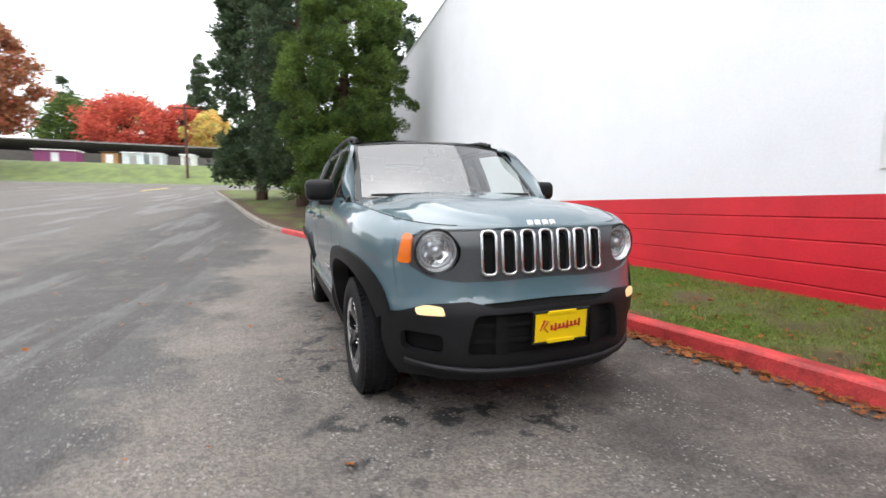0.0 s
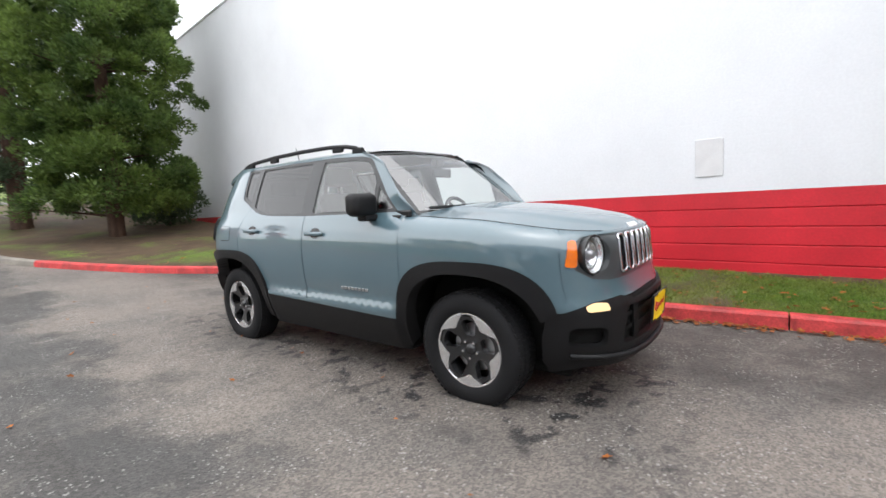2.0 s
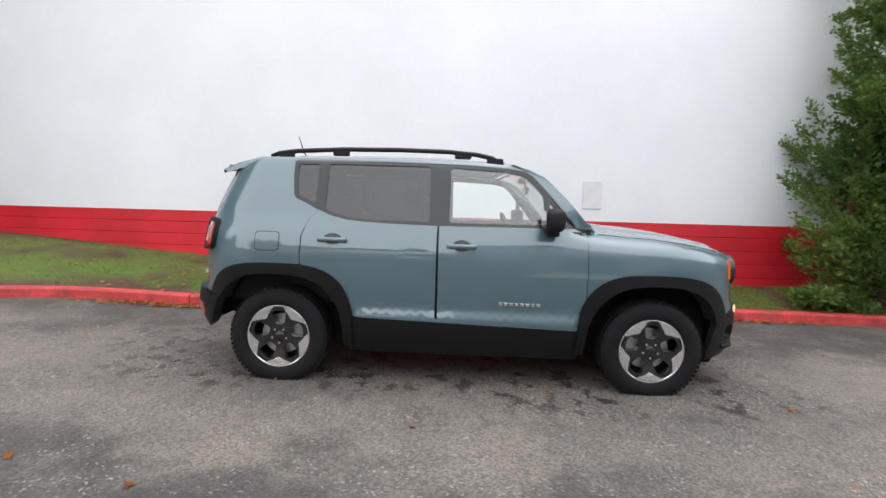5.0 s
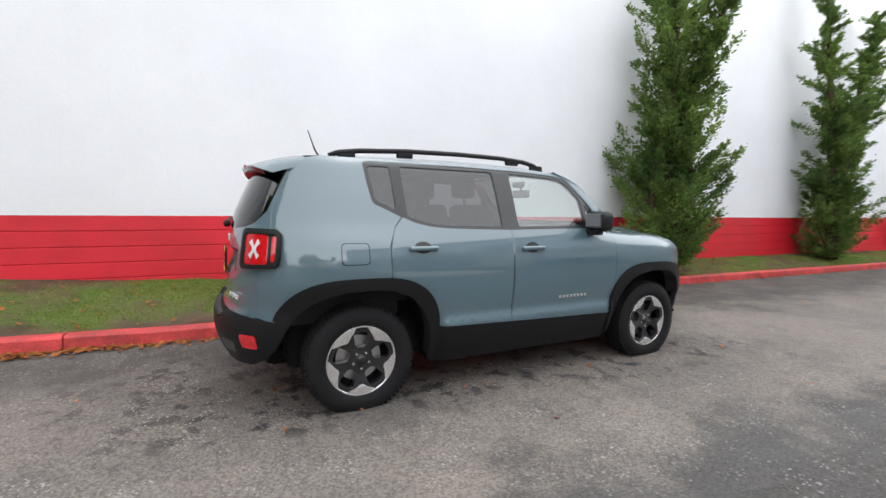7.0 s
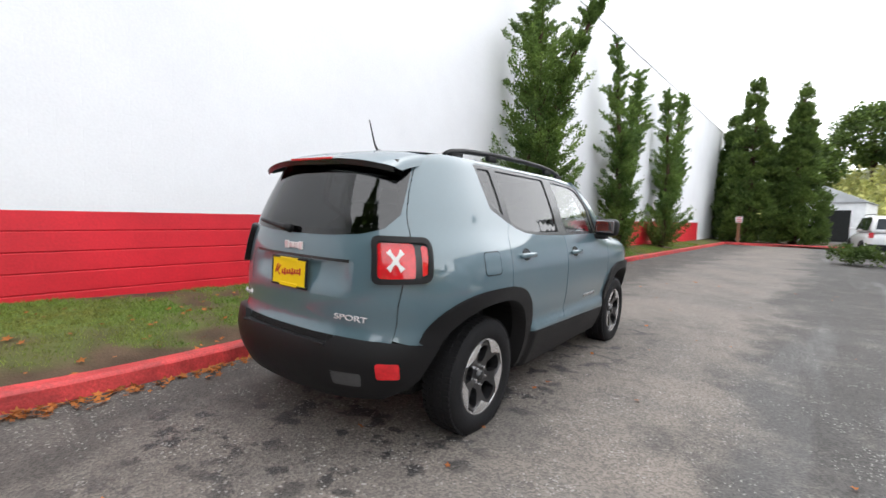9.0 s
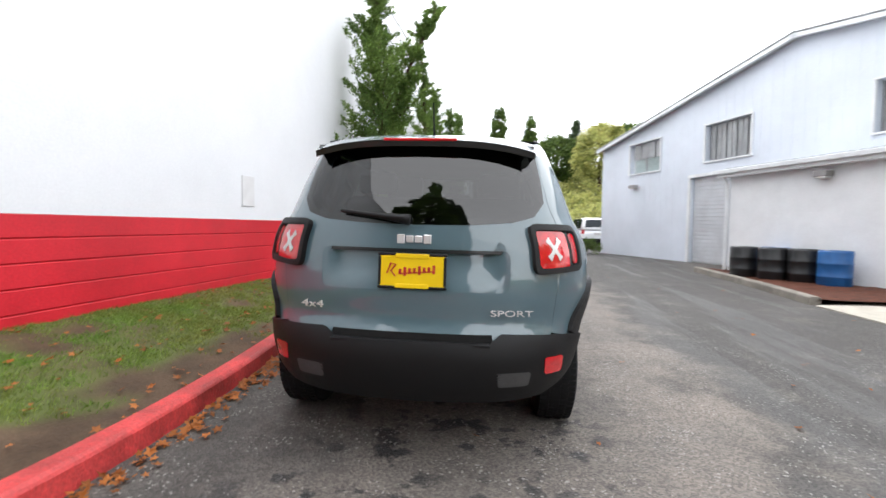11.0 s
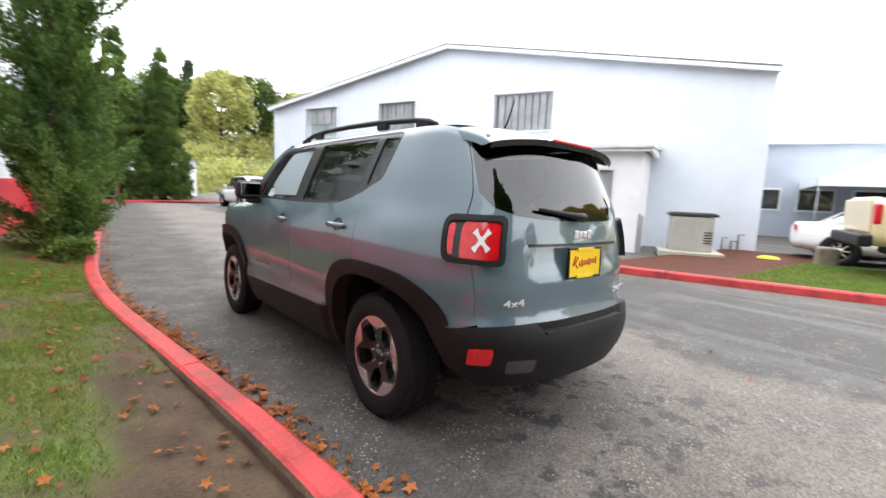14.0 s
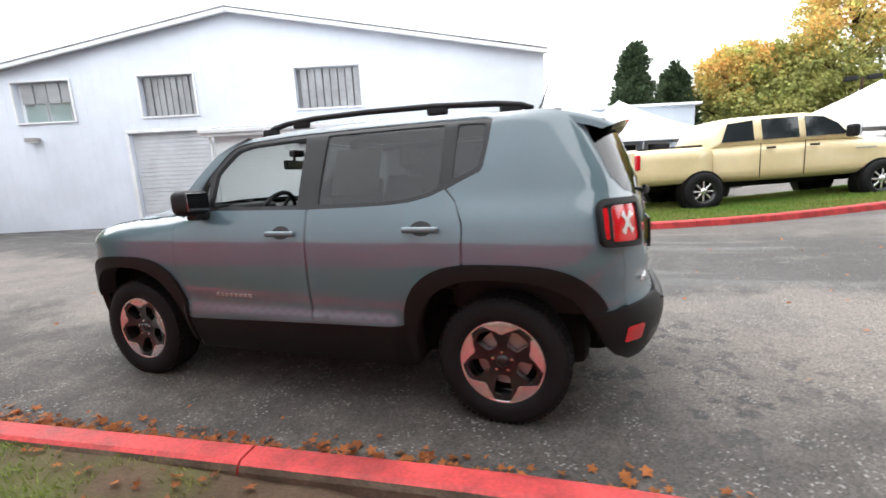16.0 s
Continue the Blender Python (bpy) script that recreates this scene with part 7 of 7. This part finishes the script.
def juniper(name, m, stems, label, per=230):
    """A ragged, twisted juniper: several leaning stems, each clad in tufts."""
    t = thing(name, m, label, "juniper tree", "junipers along the wall")
    cs, outs = [], []
    for st in stems:
        pts = []
        for i in range(13):
            u = i / 12
            p = Vector((spline([(0, st[0][0]), (0.5, st[1][0]), (1, st[2][0])], u), spline([(0, st[0][1]), (0.5, st[1][1]), (1, st[2][1])], u), st[0][2] + (st[2][2] - st[0][2]) * u))
            p += Vector((noise.noise((u * 3, st[0][0] * 9, 1)), noise.noise((u * 3, st[0][1] * 9, 8)), 0)) * 0.12
            pts.append(p)
        part("stem", tube([tuple(p) for p in pts], [0.09 * (1 - 0.85 * i / 12) * st[3] + 0.01 for i in range(13)], 8), BARK, t, smooth=True)
        L = st[2][2] - st[0][2]
        seed = Vector((st[0][0] * 7 + m.translation.y, 3, st[2][1] * 5))
        # upswept branches, each a spray of tufts that shrink towards its tip
        for k in range(int(25 * L * (0.55 + 0.45 * st[3]))):
            u = random.random() ** 0.85
            i = min(11, int(u * 12))
            p = pts[i].lerp(pts[i + 1], u * 12 - i)
            a = random.uniform(0, 2 * math.pi)
            R = st[4] * (0.5 + 0.85 * math.sin(math.pi * min(1, u * 0.8 + 0.16)) ** 0.8) * (1 - 0.6 * u)
            lump = max(0.35, min(1.3, 1 + 1.7 * noise.noise(Vector((math.cos(a) * 1.1, math.sin(a) * 1.1, p.z * 1.7)) + seed)))
            ln = max(0.16, R * lump * random.uniform(0.6, 1.05))
            rise = random.uniform(0.15, 0.8)
            d = Vector((math.cos(a), math.sin(a), rise)).normalized()
            bend = Vector((random.gauss(0, 0.1), random.gauss(0, 0.1), 0.4 * ln))
            at = lambda v: p + d * (ln * v) + bend * (v * v) - Vector((0, 0, 0.2 * ln))
            for q in range(int((per * 1.15 + 70) * (0.35 + 0.8 * ln))):
                v = random.choice((0.3, 0.52, 0.74, 0.94)) + random.gauss(0, 0.055)
                wide = (0.045 + 0.13 * min(1.0, ln) * math.sin(math.pi * min(1, 0.25 + 0.72 * v))) * (1 - 0.25 * u)
                off = Vector((random.gauss(0, 1), random.gauss(0, 1), random.gauss(0, 0.75))) * wide * 0.5
                c = at(v) + off
                c.z = max(0.06, c.z)
                cs.append(tuple(c))
                way = d * 0.7 + off * (2.2 / max(wide, 0.02)) * 0.35 + Vector((random.gauss(0, 0.3), random.gauss(0, 0.3), 0.45 + random.gauss(0, 0.3)))
                outs.append(tuple(way.normalized() * random.uniform(0.035, 0.075)))
            if k % 3 == 0:
                part("limb", tube([tuple(at(v)) for v in (0, 0.35, 0.7, 1)], [0.02, 0.014, 0.009, 0.004], 5), BARK, t)
    p, tp = np.array(cs), np.array(outs)
    w = np.linalg.norm(tp, axis=1) * 0.27
    leaf_mesh("crown", p, tp, w, JUNIPER, t, "bright green tufted foliage")
    return t


juniper("juniper", pose(3.9, -1.12, 0.22), [((0, 0, 0), (0.05, -0.05, 0), (0.25, -0.25, 5.9), 1.6, 0.95), ((0.05, 0.1, 0), (0.1, 0.35, 0), (0.05, 0.25, 2.6), 1.0, 0.8), ((0, -0.1, 0), (-0.15, -0.35, 0), (0.1, -0.3, 2.9), 1.0, 0.75), ((0.0, 0.0, 1.8), (-0.3, -0.3, 0), (-1.0, -0.75, 5.8), 0.9, 0.48)], "tall ragged green juniper against the wall")
juniper("juniper", pose(4.15, -6.9, 0.2), [((0, 0, 0), (-0.05, 0.45, 0), (0.05, 0.85, 6.3), 1.3, 0.55), ((0, -0.1, 0), (0.0, -0.45, 0), (0.1, -1.6, 6.0), 1.2, 0.52), ((0, 0.1, 0), (0, 0.15, 0), (0, 0.1, 1.8), 1.0, 0.75), ((0, -0.4, 2.2), (0.1, -1.3, 0), (0.05, -2.3, 4.6), 0.7, 0.35)], "forked ragged green juniper against the wall", 200)
juniper("juniper", pose(4.2, -12.2, 0.2), [((0, 0, 0), (0, -0.2, 0), (0, 0.4, 6.0), 1.3, 0.65), ((0, -0.1, 0), (0, -0.9, 0), (0, -2.3, 6.7), 1.1, 0.55), ((0, 0, 0), (0, 0, 0), (0, 0, 1.9), 1.0, 0.9), ((0, -0.6, 2), (0, -1.8, 0), (0, -2.4, 3.8), 0.7, 0.4)], "spreading ragged green juniper against the wall", 170)


def sprawl(t):
    return 1.85 * (0.62 + 0.38 * math.sin(math.pi * min(1, t * 1.15 + 0.15))) * (1 - 0.75 * t ** 3)


conifer("cedar_tree", pose(1.9, 15.6, ramp_up(15.6) + 0.1), 13, sprawl, "tall dense green cedar beside the wall", CEDAR, n=780, per=260, size=0.1, cr=0.3, trunk=0.2, base=0.9, wob=0.28)
conifer("cedar_tree", pose(0.5, 20.6, ramp_up(20.6) + 0.1), 15, lambda t: 1.9 * (1 - 0.7 * t ** 2.5), "tall narrow dark green cedar", DARK_FIR, n=460, per=220, size=0.12, cr=0.36, trunk=0.28, base=1.0, wob=0.35)
conifer("cedar_tree", pose(-1.6, 26.2, ramp_up(26.2) + 0.1), 17, lambda t: 2.0 * (1 - 0.7 * t ** 2.5), "tall narrow dark green cedar beside the road", DARK_FIR, n=480, per=120, size=0.24, cr=0.45, trunk=0.3, base=1.0)
conifer("cedar_tree", pose(5.6, 26.5, ramp_up(26.5)), 12, lambda t: 2.2 * (1 - 0.7 * t ** 2.5), "dark green cedar behind the row", DARK_FIR, n=260, per=100, size=0.26, cr=0.5, trunk=0.3, base=0.6)
for x, y, h, r in ((2.7, -25.2, 10.0, 1.8), (0.5, -25.6, 9.2, 1.5), (4.0, -27.5, 8.2, 1.5)):
    conifer("arborvitae", pose(x, y, 0.05), h, lambda t: r * (1 - t) ** 0.75 * (0.8 + 0.2 * min(1, t * 8)), "dense green cone-shaped arborvitae by the end kerb", ARBOR, n=420, per=110, size=0.17, cr=0.38, trunk=0.2, base=0.15, up=0.8, wob=0.15)
shrub = thing("shrub", GM @ pose(-10.3, 1.2, 0), "low green shrub at the warehouse corner", "shrub")
p_, t_, w_ = clumps([(random.uniform(-0.6, 0.6), random.uniform(-0.4, 0.4), random.uniform(0.15, 0.5)) for _ in range(26)], [0.22] * 26, 90, 0.09)
leaf_mesh("leaves", p_, t_, w_, ARBOR, shrub)
p_, t_, w_ = None, None, None
under = thing("shrub", pose(3.7, 17.6, ramp_up(17.6) + 0.3), "dark green shrub below the cedar", "shrub")
p_, t_, w_ = clumps([(random.uniform(-0.8, 0.8), random.uniform(-1.0, 1.0), random.uniform(0.2, 1.1)) for _ in range(60)], [0.28] * 60, 90, 0.1)
leaf_mesh("leaves", p_, t_, w_, DARK_FIR, under)
low = thing("juniper", pose(3.86, 0.35, 0.12), "low spreading green juniper by the kerb", "juniper shrub")
p_, t_, w_ = clumps([(random.uniform(-0.18, 0.2), random.uniform(-1.25, -0.5), random.uniform(0.06, 0.22)) for _ in range(24)], [0.13] * 24, 130, 0.07)
leaf_mesh("leaves", p_, t_, w_, JUNIPER, low)


def broadleaf(m, h, r, material, label, n=150, per=90, size=0.34, low=0.3, trunk=0.22, category="tree", top=None):
    """A tapered trunk with limbs and an uneven crown of leaf clumps."""
    t = tree_base("tree", m, label, category, [(0, 0, -0.5, trunk * 1.2), (0.1, 0, h * 0.3, trunk), (0.0, 0.15, h * 0.62, trunk * 0.5), (0.1, 0, h * 0.9, 0.04)])
    cs, rs, outs = [], [], []
    seed = Vector((m.translation.x * 0.7, m.translation.y * 0.7, 2.0))
    for k in range(n):
        a, u = random.uniform(0, 2 * math.pi), random.random()
        z = low + (1 - low) * u
        R = r * math.sin(math.pi * (0.12 + 0.83 * u)) ** 0.7
        R *= 1 + 0.55 * noise.noise(Vector((math.cos(a) * 1.2, math.sin(a) * 1.2, u * 3)) + seed)
        rr = R * (0.3 + 0.7 * random.random() ** 0.45)
        c = (math.cos(a) * rr, math.sin(a) * rr, z * h)
        cs.append(c)
        rs.append(r * 0.2 * (0.6 + 0.8 * random.random()))
        outs.append((0, 0, 0.1))
        if k % 8 == 0:
            part("limb", tube([(0, 0, max(h * 0.2, c[2] - r * 0.6)), (c[0] * 0.5, c[1] * 0.5, c[2] - r * 0.2), c], [0.09, 0.06, 0.02], 5), BARK, t)
    p, tp, w = clumps(cs, rs, per, size, 0.0, out=outs)
    if top is None:
        leaf_mesh("crown", p, tp, w * 1.3, material, t, "leafy crown")
    else:
        hi = p[:, 2] + np.random.randn(len(p)) * h * 0.06 > h * 0.62
        leaf_mesh("crown", p[~hi], tp[~hi], w[~hi] * 1.3, material, t, "green and yellow lower crown")
        leaf_mesh("crown_top", p[hi], tp[hi], w[hi] * 1.3, top, t, "orange upper crown")
    return t


# up the road
broadleaf(pose(-25.5, 82, BZ), 11.5, 6.0, RED_LEAF, "broad bright red maple above the sheds", n=200)
broadleaf(pose(-18, 86, BZ), 11.0, 5.0, RED_LEAF, "red maple behind the long roof", n=150)
broadleaf(pose(-13, 80, BZ), 9.5, 3.4, ORANGE, "orange and red tree near the pole", n=110)
broadleaf(pose(-35, 90, BZ), 12, 5.5, CEDAR, "dark green tree behind the roofs")
broadleaf(pose(-31, 60, BZ - 1.5), 15, 4.2, BROWN_LEAF, "tall brown and red tree on the bank", n=170)
broadleaf(pose(-33, 57, 4.0), 8, 3.0, RED_LEAF, "small red tree on the bank")
broadleaf(pose(-28.5, 95, BZ), 12, 6, YELLOW_GREEN, "pale green tree in the distance")
conifer("fir_tree", pose(-16.0, 88, BZ), 21, lambda t: 3.6 * (1 - t) ** 0.85, "tall thin fir in the distance", DARK_FIR, n=230, per=70, size=0.5, cr=0.7, trunk=0.3, base=5, droop=0.15)
conifer("fir_tree", pose(-40, 98, BZ), 18, lambda t: 4 * (1 - t) ** 0.85, "dark fir in the distance", DARK_FIR, n=180, per=60, size=0.5, cr=0.8, trunk=0.3, base=2)
# beyond the pickup
conifer("fir_tree", pose(-37, 5.6, 0), 10.2, lambda t: 2.5 * (1 - t) ** 0.7, "dark blue-green fir behind the tents", DARK_FIR, n=260, per=80, size=0.42, cr=0.7, trunk=0.3, base=1.5, droop=0.1)
conifer("fir_tree", pose(-40, 8.8, 0), 8.8, lambda t: 2.3 * (1 - t) ** 0.7, "dark fir behind the tents", DARK_FIR, n=220, per=80, size=0.42, cr=0.7, trunk=0.3, base=1.5, droop=0.1)
broadleaf(pose(-41, 13.5, 0), 9.6, 3.4, YELLOW_GREEN, "tree turning orange and green behind the tents", n=300, per=110, size=0.22, top=ORANGE)
broadleaf(pose(-40, 20.5, 0), 13.8, 4.2, YELLOW_GREEN, "tall tree turning orange behind the tents", n=300, per=110, size=0.22, top=ORANGE)
broadleaf(pose(-40, 28.5, 0), 14.5, 4.8, YELLOW_GREEN, "tall tree with orange crown behind the lamp", n=300, per=110, size=0.22, top=ORANGE)
broadleaf(pose(-42, 17, 0), 9.4, 4.2, YELLOW_GREEN, "yellow-green tree in the distance", n=150)
broadleaf(pose(-44, 33, 0), 15, 6.0, CEDAR, "green tree in the distance", n=150)


# hillside down the lot
def hill_z(x, y):
    return 13.0 * ease(-46, -110, y) * ease(8, -14, x + (y + 60) * 0.1) + 1.2 * noise.noise((x * 0.06, y * 0.06, 0)) * ease(-46, -60, y) - 0.1


hill = sheet("hillside", [-110 + 5 * i for i in range(33)], [-45 - 4 * i for i in range(26)][::-1], hill_z, surf("hill_turf", (0.16, 0.17, 0.06), 0.95, var=0.4, scale=0.3))
tagged(hill, "overgrown yellow-green hillside", "hillside", kind="structure")
cs, rs = [], []
for k in range(520):
    x, y = random.uniform(-60, 30), random.uniform(-105, -50)
    cs.append((x, y, hill_z(x, y) + random.uniform(0.3, 2.6)))
    rs.append(random.uniform(1.0, 2.4))
p_, t_, w_ = clumps(cs, rs, 110, 0.5, 0.1)
brush = leaf_mesh("hillside_brush", p_, t_, w_ * 1.4, YELLOW_GREEN)
tagged(brush, "dense yellow-green brush covering the hillside", "brush", kind="stuff")
for x, y, h, r, mt, lab in ((-13, -78, 13, 5.5, YELLOW_GREEN, "rounded yellow-green tree on the hillside"), (-20, -84, 12, 6, CEDAR, "dark green tree on the hillside"), (-27, -80, 11, 5, YELLOW_GREEN, "pale green tree on the hillside"), (-34, -76, 10, 5.5, YELLOW_GREEN, "yellow-green tree behind the warehouse"), (-6, -88, 12, 5.5, CEDAR, "green tree on the hillside"), (-24, -62, 7, 4, ORANGE, "orange-tinted shrub tree on the hillside"), (2, -80, 11, 5, CEDAR, "green tree behind the arborvitae"), (12, -70, 12, 6, CEDAR, "green tree behind the long wall")):
    broadleaf(pose(x, y, hill_z(x, y)), h, r, mt, lab, n=130, per=80, size=0.45)
conifer("fir_tree", pose(-10, -90, 11), 13, lambda t: 3 * (1 - t) ** 0.8, "dark fir on the hilltop", DARK_FIR, n=120, per=60, size=0.5, cr=0.8, base=1)

# grass, thick where the verge is green
gp, gt, gw = [], [], []
rng = np.random.default_rng(4)
N = 330000
yy_ = np.concatenate([rng.uniform(-1.5, 8.5, int(N * 0.62)), rng.uniform(8.5, 14, int(N * 0.16)), rng.uniform(-18, -1.5, int(N * 0.22))])
kx = np.array([kerb_x(v) for v in np.arange(-19, 15, 0.05)])
kxx = np.interp(yy_, np.arange(-19, 15, 0.05), kx) + 0.15
xx_ = kxx + (WALL_X - kxx) * rng.random(len(yy_))
ji = np.clip(((yy_ + 26) / 0.12).astype(int), 0, len(ys) - 1)
k0_ = kxx - 0.03
ii = np.clip(((xx_ - k0_) / (WALL_X + 0.1 - k0_) * (NV - 1)).astype(int), 0, NV - 1)
garr = np.array(green).reshape(len(ys), NV)
zarr = np.array([v[2] for v in vv]).reshape(len(ys), NV)
dens = garr[ji, ii]
keep = rng.random(len(yy_)) < dens ** 1.6
xx_, yy_, zz_ = xx_[keep], yy_[keep], zarr[ji, ii][keep] - 0.006
n = len(xx_)
pos = np.stack([xx_, yy_, zz_], 1)
tip = np.stack([rng.normal(0, 0.5, n), rng.normal(0, 0.5, n), np.full(n, 1.0)], 1)
tip *= (0.018 + 0.028 * rng.random(n))[:, None]
tagged(leaf_mesh("grass", pos, tip, np.full(n, 0.0028), GRASS), "short patchy green grass on the verge", "grass", kind="stuff")
n = 60000
yb = rng.uniform(4.9, 14, n)
xb = np.array([island_x(v) for v in yb]) - 0.2 - rng.random(n) * 3.6
pos = np.stack([xb, yb, np.array([0.1 + max(0.0, ramp_up(v)) for v in yb])], 1)
tip = np.stack([rng.normal(0, 0.4, n), rng.normal(0, 0.4, n), np.full(n, 1.0)], 1) * (0.03 + 0.03 * rng.random(n))[:, None]
tagged(leaf_mesh("grass", pos, tip, np.full(n, 0.006), GRASS), "bright mown grass on the island", "grass", kind="stuff")


# fallen leaves: in the gutter, on the verge, a few on the road
def fallen(count, place, size, name, label):
    verts, faces = [], []
    for k in range(count):
        x, y, z = place()
        s = size * random.uniform(0.5, 1.3)
        a = random.uniform(0, 6.28)
        tl = Euler((random.gauss(0, 0.3), random.gauss(0, 0.3), a)).to_matrix()
        b = len(verts)
        lobes = 5
        verts.append(Vector((x, y, z + 0.012)))
        for i in range(lobes * 2):
            r = s * (0.5 if i % 2 == 0 else 0.24) * random.uniform(0.8, 1.15)
            q = tl @ Vector((r * math.cos(math.pi * i / lobes), r * math.sin(math.pi * i / lobes), 0.25 * r * random.uniform(-0.4, 1)))
            verts.append(Vector((x, y, max(z + 0.004, z + 0.012 + q.z))) + Vector((q.x, q.y, 0)))
        for i in range(lobes * 2):
            faces.append((b, b + 1 + i, b + 1 + (i + 1) % (lobes * 2)))
    return tagged(raw(name, verts, faces, DRY_LEAF), label, "fallen leaves", kind="stuff")


def gutter():
    y = random.choice([random.uniform(-6, 9), random.gauss(3.1, 0.45), random.gauss(5.0, 0.9), random.uniform(0, 4.5), random.gauss(7.6, 0.5)])
    return kerb_x(y) - 0.02 - abs(random.gauss(0, 0.09)), y, ramp_up(y) + 0.01 * random.random()


def on_verge():
    y = random.uniform(-4, 11)
    k = kerb_x(y) + 0.2
    x = k + (WALL_X - 0.1 - k) * random.random() ** 1.4
    return x, y, verge_z(x, y) + 0.01


def on_road():
    y = random.uniform(-3, 11)
    return random.uniform(-3.5, kerb_x(y) - 0.2), y, ramp_up(y) + 0.002


fallen(1250, gutter, 0.062, "gutter_leaves", "orange-brown fallen leaves gathered along the kerb")
fallen(700, on_verge, 0.06, "verge_leaves", "scattered brown leaves on the grass")
fallen(110, on_road, 0.05, "road_leaves", "few orange leaves scattered on the asphalt")
